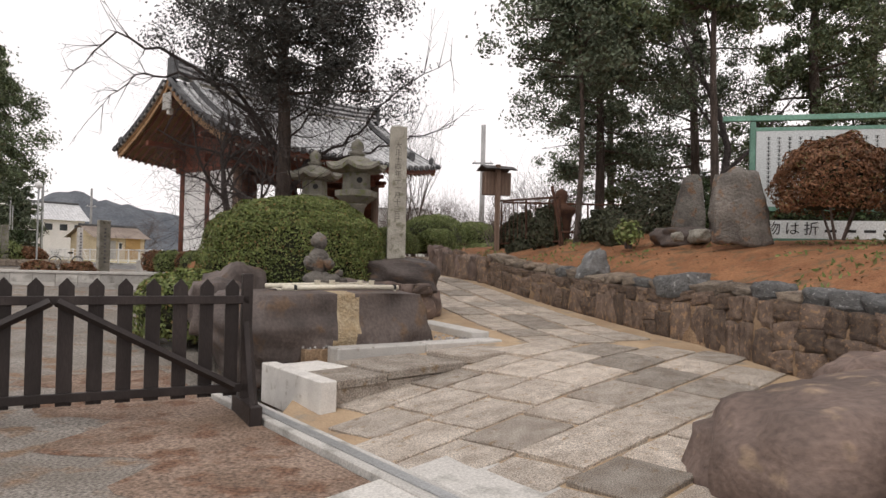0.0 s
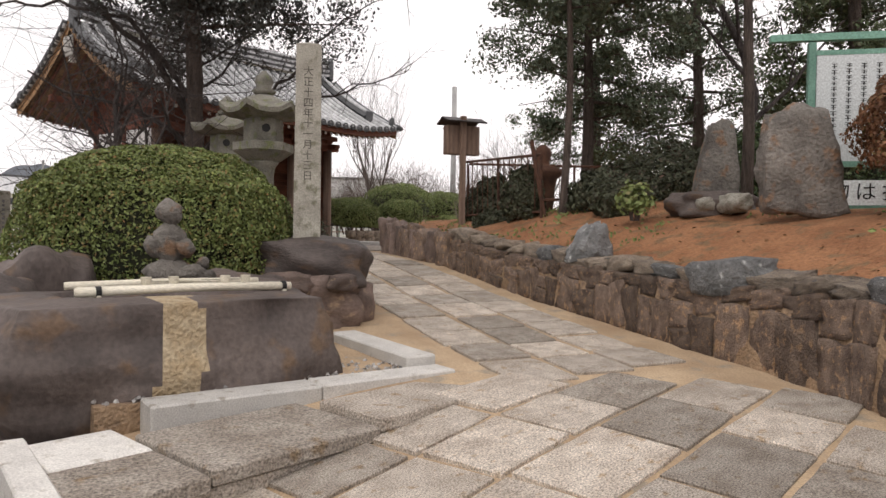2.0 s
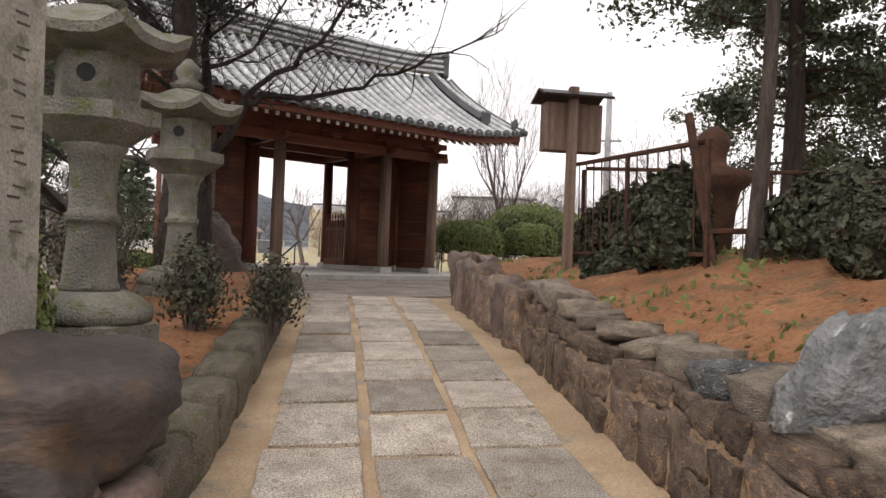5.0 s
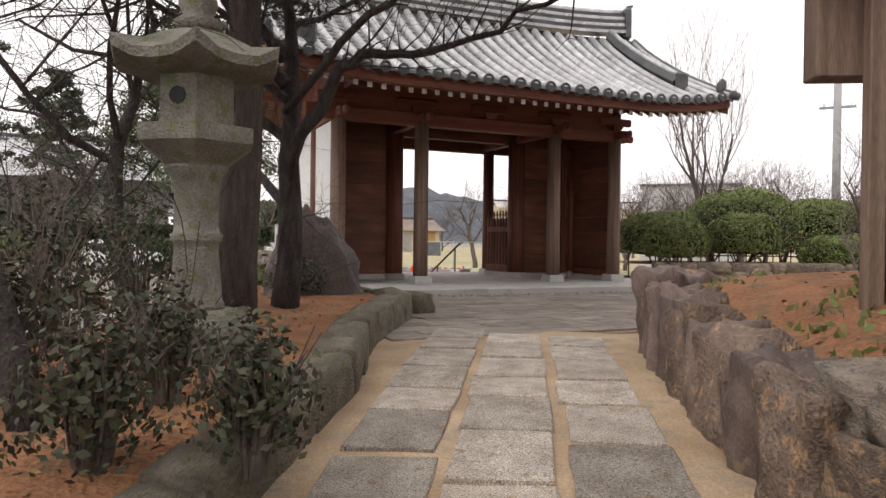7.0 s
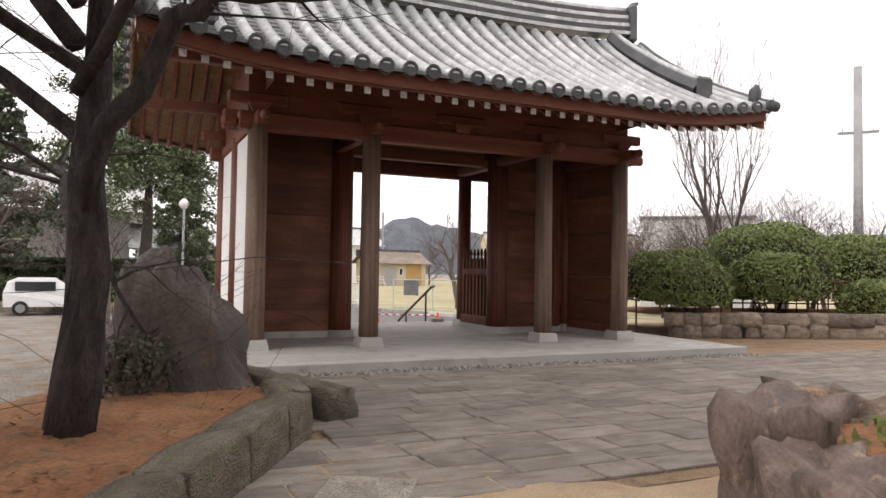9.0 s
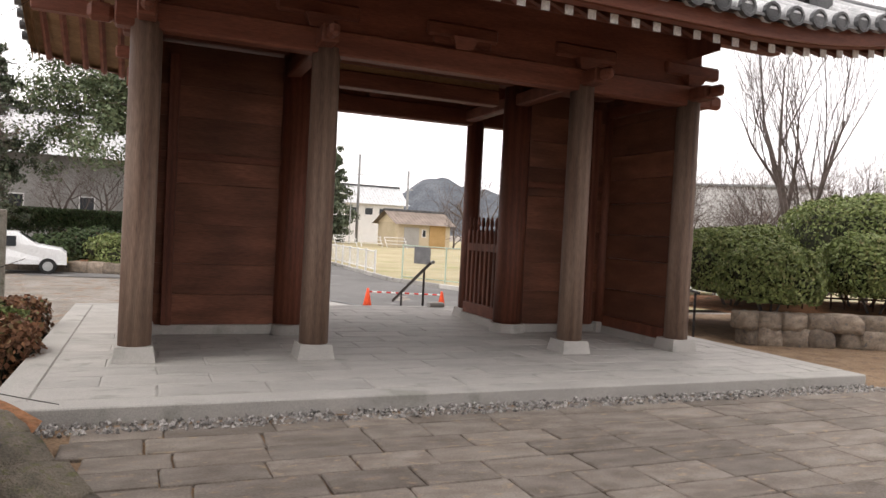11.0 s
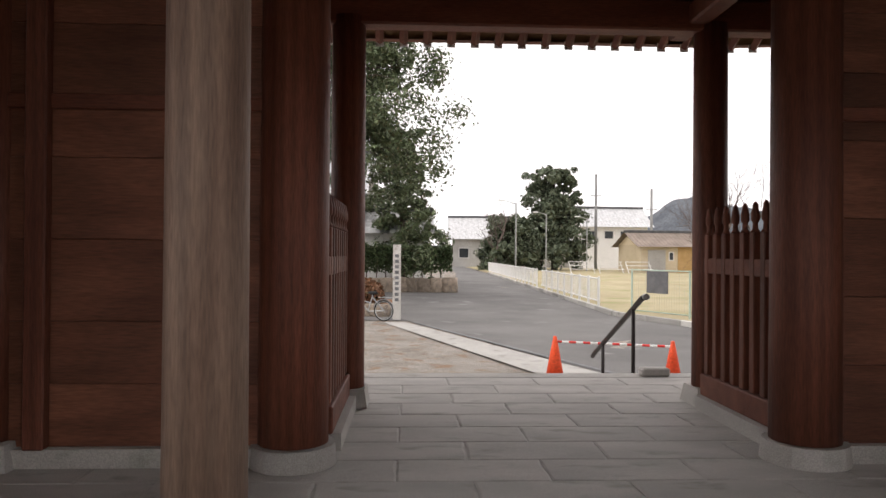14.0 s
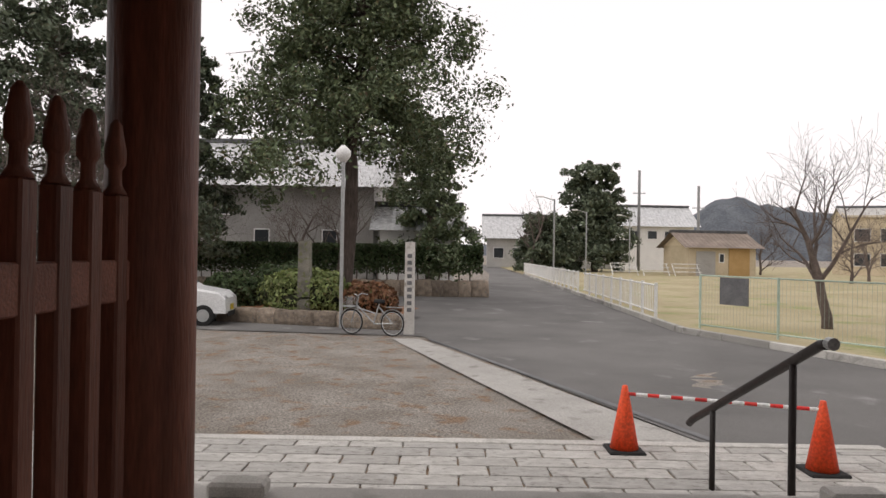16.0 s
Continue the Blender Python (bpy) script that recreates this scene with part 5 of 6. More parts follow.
# ---- right of the gate: low wall, clipped bushes, shed, pole ----
random.seed(31)
low_wall = thing("low_stone_wall", "low dark rubble wall below clipped bushes", "stone wall", GATE, kind="structure")
LW = [rock_mesh("stone", M_CAPROCK, 20 + s, 2, 0.2, 0.7) for s in range(4)]
x = 6.3
while x < 15:
    w = random.uniform(0.35, 0.6)
    for z, h in ((0.0, 0.34), (0.3, 0.28)):
        y = 1.3 - (x - 6.3) * 0.36
        part("stone", random.choice(LW), None, low_wall, "", pose(x + w / 2 + random.uniform(-0.1, 0.1), y, z - 0.02, 0, 0, -20 + random.uniform(-8, 8)) @ Matrix.Diagonal((w * 1.12, 0.45, h * 1.2, 1)))
    x += w
bed2 = solid("bush_bed", sheet("bush_bed", list(np.linspace(6.2, 17, 16)), [0, 0.5, 1, 2.5, 4.5], lambda u, v: tuple(GATE @ Vector((u, 1.35 - (u - 6.3) * 0.36 + v, 0.38 + nz(u, v, 1.2, 0.06)))), M_RED), None, "earth bed with thin grass behind the low wall", "planting bed", kind="structure")
for i, (x, y, z, r, h) in enumerate(((7.7, 3.0, 1.15, 1.2, 0.85), (7.3, 1.6, 1.0, 0.9, 0.7), (9.7, 1.25, 1.2, 1.0, 0.78), (11.3, 2.8, 1.5, 1.75, 1.4), (14.7, 2.6, 1.6, 1.6, 1.05), (12.9, 0.2, 0.7, 1.3, 0.62), (9.0, 3.8, 1.2, 1.0, 0.9), (17.2, 1.6, 1.4, 1.4, 1.0))):
    bush("clipped_bush", "clipped ball-shaped green bush above the low wall", "bush", gp(x, y, z), (r, r, h), M_BALL, 16000, 0.045, "clipped bushes", 130 + i, 0.1)


def bamboo_fence():
    f = thing("bamboo_fence", "low dark bamboo fence between bushes", "fence", gp(8.6, 2.3, 0.38, -20))
    for z in (0.25, 0.6, 0.85):
        part("rail", tube([(0, 0, z), (6, 0, z)], 0.022, 6), M_RUST, f)
    for i in range(21):
        part("upright", tube([(0.3 * i, 0.03, 0), (0.3 * i, 0.03, 0.95)], 0.02, 6), M_RUST, f)


bamboo_fence()


def hand_rail(m, label):
    r = thing("hand_rail", label, "handrail", m, "handrails")
    part("rail_bar", tube([(0, -0.12, 0.93), (0, 0.0, 0.91), (0, 2.3, -0.1), (0, 2.4, -0.16)], 0.035, 10), M_BLACK, r, smooth=True)
    part("post", tube([(0, 0.35, -0.3), (0, 0.35, 0.75)], 0.026, 10), M_BLACK, r, smooth=True)
    part("post", tube([(0, 1.8, -0.65), (0, 1.8, 0.12)], 0.026, 10), M_BLACK, r, smooth=True)
    part("end_cap", lathe([(0.04, -0.03), (0.04, 0.03)], 12), M_STEEL, r, "", Matrix.Translation((0, -0.13, 0.935)) @ pose(0, 0, 0, 90))


hand_rail(gp(1.98, 5.75, 0), "black steel handrail at the rear steps")
side_rail = thing("side_rail", "thin dark steel handrail beside the platform", "handrail", gp(5.6, 2.2, 0))
part("rail_bar", tube([(0, -0.6, 0.72), (0, 1.5, 0.9)], 0.025, 8), M_BLACK, side_rail)
part("post", tube([(0, -0.5, -0.3), (0, -0.5, 0.72)], 0.022, 8), M_BLACK, side_rail)
part("post", tube([(0, 1.4, -0.3), (0, 1.4, 0.9)], 0.022, 8), M_BLACK, side_rail)

shed = thing("white_shed", "white corrugated steel shed beyond the bushes", "shed", gp(17.0, 15.0, -0.3, -41))
for i in range(5):
    part("wall_panel", box(i * 1.0, i * 1.0 + 0.98, 0, 0.06, 0, 4.35), M_WHITEPAINT, shed)
part("body", box(0, 4.98, 0.064, 3, 0, 4.3), M_WHITEPAINT, shed)
part("roof", box(-0.1, 5.1, -0.1, 3.1, 4.36, 4.46), M_STEEL, shed)
bare_tree("tall bare many-stemmed tree behind the bushes", gp(12.3, 5.2, 0.2), 301, 5.2, 0.17, M_TWIG, levels=4, spread=0.42, start=0.05, kids=5, up=0.35, bend=0.08, ratio=0.85)
for i, (x, y) in enumerate(((21, 6), (24, 5), (18, 9.5), (27, 11), (31, 12), (22, 14), (30, 6), (35, 9), (14, 9), (17, 7), (19, 12), (16, 15), (22, 9), (25, 14), (13, 20), (20, 20), (28, 8), (24, 22))):
    bare_tree("bare brown tree with fine twigs", gp(x, y, -0.3), 320 + i, 3.4, 0.12, M_TWIG, levels=3, spread=0.62, start=0.1, kids=7, up=0.25, ratio=0.8)


def utility_pole(m, h, label):
    p = thing("utility_pole", label, "utility pole", m)
    part("pole", tube([(0, 0, -0.5), (0, 0, h)], [0.22, 0.17], 12), M_POLE, p, smooth=True)
    part("cross_arm", box(-0.8, 0.8, -0.05, 0.05, h - 3.0, h - 2.88), M_STEEL, p)
    for x in (-0.6, 0, 0.6):
        part("insulator", lathe([(0.04, h - 2.88), (0.05, h - 2.73)], 8), M_WHITEPAINT, p, "", pose(x, 0, 0))


utility_pole(pose(2.9, 54.2, 0.6), 11.4, "grey concrete utility pole with a cross arm")


# ---- behind the gate: yard, road, field ----
def gv(x, y, z):
    return tuple(GATE @ Vector((x, y, z)))


ROAD_R = [(8, 10.5), (14.7, 7.9), (20.6, 5.9), (24, 6.0), (72, 7.1), (130, 7.6)]
road_l = [(8, 2.9), (9.1, 2.5), (18.8, -1.0), (19.6, -7.5), (34.2, -14), (35.4, 1.5), (75, 4.0), (130, 5)]
road = solid("road", sheet("road", list(np.linspace(0, 1, 9)), [8, 9.1, 11, 13, 15, 17, 18.8, 19.6, 21, 24, 28, 32, 34.2, 35.4, 40, 50, 60, 72, 100, 130],
    lambda u, v: gv(lerp_table(v, road_l) + (lerp_table(v, ROAD_R) - lerp_table(v, road_l)) * u, v, -0.612), M_ASPHALT), None, "old grey asphalt lane running between hedge and field", "road", kind="structure")
strip = solid("concrete_strip", sheet("concrete_strip", [0, 1], [9.12, 12, 15, 18.2], lambda u, v: gv(2.45 - (v - 9.12) * 0.385 - 1.15 * (1 - u) * (1 - (v - 9.12) * 0.045), v, -0.606), M_CONCRETE), None, "pale concrete strip with a drain slot along the road", "pavement", kind="structure")
# slot not cut: its shade is a dark sheet laid on the concrete
slot = solid("drain_slot", sheet("drain_slot", [0, 1], [9.12, 12, 15, 18.2], lambda u, v: gv(2.6 - (v - 9.12) * 0.385 + 0.13 * u, v, -0.602), M_TILEDARK), None, "flat dark strip painted as the shade in a narrow drain slot", "drain", kind="structure")
field = solid("field", sheet("field", [0, 0.4, 2, 6, 15, 40, 90], [10, 14, 18, 21, 24, 30, 40, 55, 75, 110, 160], lambda u, v: gv(lerp_table(v, ROAD_R) + 0.2 + u, v, -0.54 + nz(u, v, 0.3, 0.05)), M_LAWN), None, "dry yellow winter lawn of a playing field", "field", kind="structure")
kerb = thing("field_kerb", "low concrete kerb along the field", "kerb", pose(0, 0, 0), kind="structure")
ys = [10 + 1.5 * i for i in range(42)]
for a, b in zip(ys, ys[1:]):
    p, q = Vector(gv(lerp_table(a, ROAD_R) + 0.1, a + 0.01, 0)), Vector(gv(lerp_table(b, ROAD_R) + 0.1, b - 0.01, 0))
    d = q - p
    part("kerb_stone", box(0, d.length, -0.08, 0.08, -0.75, -0.45, 0.015), M_CONCRETE, kerb, "", Matrix.Translation(p) @ pose(0, 0, 0, 0, 0, math.degrees(math.atan2(d.y, d.x))))


def white_fence():
    f = thing("white_fence", "white-painted steel railing along the lane", "fence", GATE)
    y = 23.8
    while y < 72:
        if not 36 < y < 37.6:
            x0, x1 = lerp_table(y, ROAD_R) + 0.25, lerp_table(y + 1.7, ROAD_R) + 0.25
            part("post", box(x0 - 0.04, x0 + 0.04, y - 0.04, y + 0.04, -0.6, 0.62), M_WHITEPAINT, f)
            for z in (-0.3, 0.54):
                part("rail", tube([(x0, y, z), (x1, y + 1.7, z)], 0.03, 4), M_WHITEPAINT, f)
            for k in range(1, 8):
                x = x0 + (x1 - x0) * k / 8
                part("bar", tube([(x, y + 1.7 * k / 8, -0.3), (x, y + 1.7 * k / 8, 0.54)], 0.012, 4), M_WHITEPAINT, f)
        y += 1.7


white_fence()


def field_fence():
    f = thing("field_fence", "pale green pipe fence with wire mesh by the field", "fence", GATE)
    pts = [(6.65, 21.0), (7.75, 18.7), (9.0, 16.4), (10.6, 14.2), (12.4, 12.2), (14.4, 10.4)]
    for i, (x, y) in enumerate(pts):
        part("post", tube([(x, y, -0.6), (x, y, 0.98)], 0.035, 8), M_MESHGREEN, f)
    for (x0, y0), (x1, y1) in zip(pts, pts[1:]):
        for z in (0.95, -0.42):
            part("rail", tube([(x0, y0, z), (x1, y1, z)], 0.022, 6), M_MESHGREEN, f)
        bm = bmesh.new()
        for k in range(1, 24):
            u = k / 24
            tube([(x0 + (x1 - x0) * u, y0 + (y1 - y0) * u, -0.4), (x0 + (x1 - x0) * u, y0 + (y1 - y0) * u, 0.93)], 0.0035, 3, bm)
        part("wire_mesh", bm, M_MESHGREEN, f)
    part("grey_panel", box(-0.02, 0.9, -0.02, 0.02, 0.2, 0.92), M_GREYPANEL, f, "plain dark grey panel", pose(6.95, 20.3, 0, 0, 0, -64))


field_fence()
bare_tree("bare cherry tree with open twigs in the field", gp(10.4, 21.4, -0.6), 401, 3.9, 0.17, M_TWIG, levels=4, spread=0.55, start=0.3, kids=5, up=0.25, bend=0.12, ratio=0.66, lean=(0.1, 0))

# hedge on a stone base
hedge_base = thing("hedge_wall", "low brown stone wall under the hedge", "stone wall", GATE, kind="structure")
random.seed(44)
x = -14.0
while x < 1.3:
    w = random.uniform(0.5, 0.8)
    part("stone", random.choice(LW), None, hedge_base, "", pose(x + w / 2, 35.0, -0.3) @ Matrix.Diagonal((w * 1.1, 0.6, 0.9, 1)))
    x += w
hedge = thing("hedge", "long clipped dark green hedge on a stone base", "hedge", GATE)
rng = np.random.default_rng(6)
hc = np.stack([rng.uniform(-14, 1.3, 34000), 35.5 + rng.choice([-1, 1], 34000) * rng.uniform(0.2, 0.62, 34000), 0.9 + 1.45 * (rng.random(34000) ** 0.6 - 0.35)], axis=1)
part("foliage", quads("leaves", hc, rng.normal(size=(34000, 3)), rng.uniform(0.05, 0.12, 34000), M_HEDGE, 1.6), None, hedge)
# added dark block, painted as the shade within the hedge
part("core", box(-13.9, 1.2, 35.2, 35.8, 1.0, 1.75), M_SHRUBSHADE, hedge)
for i in range(30):
    part("stem", tube([(-13.8 + i * 0.5, 35.5, 0), (-13.8 + i * 0.5 + random.uniform(-0.1, 0.1), 35.5, 1.2)], 0.035, 5), M_TWIG, hedge)
conifer("broad tall evergreen with a slightly leaning trunk", gp(-4.6, 30.0, -0.6), 501, 15, 0.36, 6.6, 6.2, M_NEEDLE2, M_BARK, 80000, 0.10, 46, lean=(0.05, 0), ragged=0.6, top=0.5, droop=0.22)
conifer("evergreen tree beyond the hedge", gp(-1.5, 44.0, -0.6), 502, 10, 0.25, 1.5, 3.2, M_NEEDLE2, M_BARK, 24000, 0.14, 36)
conifer("dense dark evergreen at the edge of the parking place", gp(-17.2, 31.0, -0.6), 504, 14, 0.3, 1.2, 4.2, M_NEEDLE, M_BARK, 40000, 0.12, 50, ragged=0.35, top=0.5)
conifer("dark ragged evergreen beyond the parked car", gp(-11.5, 31.0, -0.6), 503, 11, 0.26, 2.2, 3.0, M_NEEDLE, M_BARK, 30000, 0.11, 40, ragged=0.5)
bare_tree("dense bare tree beside the parking place", gp(-11.4, 21.6, -0.6), 433, 4.6, 0.17, M_TWIG, levels=4, spread=0.65, start=0.2, kids=6, ratio=0.78)
for i, (x, y) in enumerate(((-9.5, 41), (-15, 42), (-6.5, 42), (-20, 39))):
    bare_tree("bare tree beside the temple hall", gp(x, y, -0.6), 420 + i, 4.5, 0.16, M_TWIG, levels=4, spread=0.65, start=0.2, kids=5, ratio=0.75)
for i, (x, y, z, r, h, leaf) in enumerate(((-4.6, 22.6, 0.1, 1.3, 0.8, M_BALL), (-7.4, 24.4, 0.0, 1.0, 0.7, M_HEDGE), (-2.8, 22.6, -0.1, 0.9, 0.6, M_REDLEAF), (-10.5, 24.8, 0.1, 1.3, 0.8, M_HEDGE), (-6.0, 26.5, 0.1, 1.3, 0.9, M_HEDGE), (-13.5, 25.2, 0.1, 1.4, 0.9, M_BALL))):
    bush("shrub", "rounded garden shrub behind a low stone border", "shrub", gp(x, y, z), (r, r, h), leaf, 6000, 0.07, "border shrubs", 160 + i, 0.25)
border = thing("stone_border", "low rubble border of the shrub bed", "stone wall", GATE, kind="structure")
for i in range(22):
    u = i / 21
    part("stone", LW[i % 4], None, border, "", pose(-1.9 - 12.5 * u, 20.3 + 3.9 * u, -0.45, 0, 0, -17) @ Matrix.Diagonal((0.66, 0.45, 0.5, 1)))
solid("shrub_bed", sheet("shrub_bed", [0, 1, 2, 3], list(np.linspace(0, 1, 12)), lambda u, v: gv(-1.9 - 12.5 * v + u * 0.2, 20.45 + 3.9 * v + u * 3.0 * (0.4 + v * 0.8), -0.33), M_RED), None, "brown earth of the shrub bed", "planting bed", kind="structure")
solid("old_post", tapered(0.36, 0.33, -0.6, 1.75), M_LANTERN, "weathered square stone post among shrubs", "stone post", gp(-4.5, 21.6, 0))

sign_post = thing("tall_sign_post", "tall narrow pale stone sign post", "sign post", gp(-1.35, 19.2, -0.63))
part("shaft", tapered(0.26, 0.24, 0, 2.35), M_WHITESTONE, sign_post)
for k in range(9):
    part("character", box(-0.06, 0.06, -0.135, -0.131, 1.95 - 0.17 * k, 2.05 - 0.17 * k), M_GREYPANEL, sign_post)
lamp = thing("street_lamp", "slim grey steel lamp pole with a round head", "street lamp", gp(-3.25, 20.3, -0.63))
part("pole", tube([(0, 0, 0), (0, 0, 4.6)], 0.05, 10), M_STEEL, lamp)
part("head", lathe([(0.08, 4.5), (0.2, 4.65), (0.2, 4.8), (0.05, 4.95)], 14), M_WHITEPAINT, lamp, smooth=True)
slab_sign = thing("stone_tablet", "grey upright inscribed stone tablet beside the yard", "stone tablet", gp(-6.2, 5.6, -0.6, 20))
part("tablet", box(-0.3, 0.3, -0.08, 0.08, 0, 2.2, 0.02), M_STONE, slab_sign)
for k in range(10):
    part("character", box(-0.05, 0.05, -0.084, -0.081, 1.8 - 0.15 * k, 1.88 - 0.15 * k), M_GREYPANEL, slab_sign)


def bicycle():
    b = thing("bicycle", "silver city bicycle with a front basket, parked", "bicycle", gp(-2.25, 18.75, -0.62, -20))
    for x in (-0.56, 0.56):
        w = thing_part = part("wheel", tube([(0.3 * math.cos(a), 0, 0.3 * math.sin(a)) for a in np.linspace(0, 2 * math.pi, 25)], 0.018, 6), M_RUBBER, b, "", pose(x, 0, 0.33))
        part("rim", tube([(0.275 * math.cos(a), 0, 0.275 * math.sin(a)) for a in np.linspace(0, 2 * math.pi, 25)], 0.01, 5), M_STEEL, w)
        for k in range(12):
            part("spoke", tube([(0, 0, 0), (0.27 * math.cos(k * 0.5236), 0, 0.27 * math.sin(k * 0.5236))], 0.0025, 3), M_STEEL, w)
        part("mudguard", tube([(0.34 * math.cos(a), 0, 0.34 * math.sin(a)) for a in np.linspace(0.4, 2.9, 12)], 0.016, 5), M_STEEL, b, "", pose(x, 0, 0.33))
    for pts in ([(-0.56, 0, 0.33), (-0.38, 0, 0.95)], [(-0.42, 0, 0.75), (0.05, 0, 0.32)], [(0.05, 0, 0.32), (0.2, 0, 0.82)], [(0.05, 0, 0.30), (0.56, 0, 0.33)], [(0.56, 0, 0.33), (0.19, 0, 0.72)], [(-0.42, 0, 0.68), (0.15, 0, 0.55)]):
        part("frame_tube", tube(pts, 0.018, 6), M_STEEL, b)
    part("handlebar", tube([(-0.25, -0.27, 1.0), (-0.38, -0.2, 1.03), (-0.4, 0, 0.98), (-0.38, 0.2, 1.03), (-0.25, 0.27, 1.0)], 0.014, 6), M_STEEL, b)
    part("saddle", rock_mesh("saddle", M_RUBBER, 1.0, 2, 0.05, 0.3, (0.28, 0.18, 0.1)), None, b, "black saddle", pose(0.2, 0, 0.86))
    bk = part("basket", box(-0.78, -0.46, -0.17, 0.17, 0.70, 0.72), M_STEEL, b, "wire basket")
    for k in range(12):
        for y in (-0.17, 0.17):
            part("basket_wire", tube([(-0.76 + 0.026 * k, y * 0.8, 0.72), (-0.79 + 0.031 * k, y, 0.96)], 0.004, 3), M_STEEL, bk)
    part("rack", box(0.4, 0.8, -0.06, 0.06, 0.72, 0.735), M_STEEL, b)


bicycle()


def cone(x, y):
    c = thing("traffic_cone", "bright orange traffic cone at the rear steps", "traffic cone", gp(x, y, -0.615), "traffic cones")
    part("base", box(-0.19, 0.19, -0.19, 0.19, 0, 0.04, 0.015), M_RUBBER, c, "dark rubber foot")
    part("cone", lathe([(0.15, 0.042), (0.028, 0.7), (0.02, 0.705)], 20), M_CONE, c, smooth=True)


cone(1.5, 8.75)
cone(3.25, 8.1)
bar = thing("barrier_bar", "red and white striped plastic bar between cones", "barrier bar", GATE)
p, q = Vector((1.5, 8.75, 0.0)), Vector((3.25, 8.1, 0.0))
for k in range(16):
    part("stripe", tube([p.lerp(q, k / 16), p.lerp(q, (k + 1) / 16)], 0.019, 8), (M_REDPAINT, M_WHITEPAINT)[k % 2], bar)
for x in (-1.62, 2.02):
    solid("edge_block", box(-0.17, 0.17, -0.09, 0.09, 0.004, 0.10, 0.02), M_PLAT, "small grey stone block on the platform edge", "stone block", gp(x, 5.42, 0), "edge blocks")


def car():
    c = thing("car", "small white hatchback parked beside the yard", "car", gp(-8.15, 21.0, -0.63, 5))
    prof = [(-1.68, 0.35), (-1.7, 0.9), (-1.55, 1.35), (-1.2, 1.5), (0.1, 1.5), (0.75, 1.05), (1.5, 0.92), (1.68, 0.75), (1.7, 0.35)]
    bm = bmesh.new()
    rings = []
    for y, k in ((-0.74, 0.93), (-0.70, 1.0), (0.70, 1.0), (0.74, 0.93)):
        rings.append([bm.verts.new((px, y * (0.86 if pz > 1.2 else 1), 0.2 + (pz - 0.2) * (k if pz > 0.5 else 1))) for px, pz in prof])
    for a, b in zip(rings, rings[1:]):
        for i in range(len(prof) - 1):
            bm.faces.new((a[i], a[i + 1], b[i + 1], b[i]))
    bm.faces.new(rings[0]), bm.faces.new(rings[-1][::-1])
    part("body", bm, M_CARWHITE, c)
    part("windscreen", sheet("windscreen", [-0.58, 0.58], [0, 1], lambda u, v: (0.17 + 0.5 * v, u, 1.47 - 0.34 * v + 0.012), M_GLASSDARK), None, c)
    for s in (-1, 1):
        part("side_window", box(-1.3, 0.1, s * 0.72 - 0.012, s * 0.72 + 0.012, 0.98, 1.34, 0.0), M_GLASSDARK, c)
        part("headlight", rock_mesh("headlight", M_STEEL, 1, 2, 0.02, 0.3, (0.16, 0.3, 0.16)), None, c, "clear headlight", pose(1.6, s * 0.5, 0.74))
        for x in (-1.1, 1.1):
            w = part("wheel", lathe([(0.27, -0.09), (0.29, -0.07), (0.29, 0.07), (0.27, 0.09)], 20), M_RUBBER, c, "", pose(x, s * 0.68, 0.29, 90))
            part("hub", lathe([(0.17, -0.1), (0.17, 0.1)], 14), M_STEEL, w)
    part("number_plate", box(1.705, 1.72, -0.17, 0.17, 0.42, 0.58), M_YELLOW, c, "yellow number plate")
    part("grille", box(1.69, 1.712, -0.5, 0.5, 0.25, 0.38), M_RUBBER, c)


car()


def house(name, label, m, w, d, eave, ridge, wall, roof, windows=(), over=0.8, doors=()):
    """A gabled building: walls, two roof slopes, openings on its front. x along the front."""
    h = thing(name, label, "building", m)
    part("wall", box(0, w, 0, d, 0, eave), wall, h)
    bm = bmesh.new()
    for x in (0.0, w):
        vs = [bm.verts.new((x + dx, y, z)) for dx in (-0.05, 0.05) for y, z in ((0, eave), (d, eave), (d / 2, ridge - 0.2))]
        bm.faces.new(vs[:3]), bm.faces.new(vs[3:])
        for i in range(3):
            bm.faces.new((vs[i], vs[(i + 1) % 3], vs[3 + (i + 1) % 3], vs[3 + i]))
    part("gable", bm, wall, h)
    for s in (0, 1):
        n = max(8, int(w / 0.5))
        r = part("roof", sheet("roof", list(np.linspace(-over, w + over, n * 4)), list(np.linspace(0, 1, 6)), lambda x, v: (x, (-over + (d / 2 + over) * v) if s == 0 else d + over - (d / 2 + over) * v, eave - 0.25 + (ridge - eave + 0.25) * (v ** 1.12) + 0.05 * max(0, math.sin(x * 2 * math.pi / 0.5))), roof, False), None, h)
    part("ridge", box(-over, w + over, d / 2 - 0.2, d / 2 + 0.2, ridge - 0.1, ridge + 0.25, 0.05), M_TILEDARK, h)
    for x0, x1, z0, z1 in windows:
        wd = part("window", box(x0, x1, -0.06, 0.02, z0, z1), M_WHITEPAINT, h)
        part("pane", box(x0 + 0.08, x1 - 0.08, -0.075, -0.05, z0 + 0.08, z1 - 0.08), M_GLASSDARK, wd)
    for x0, x1, z0, z1, mm in doors:
        part("door", box(x0, x1, -0.07, 0.02, z0, z1), mm, h)
    return h


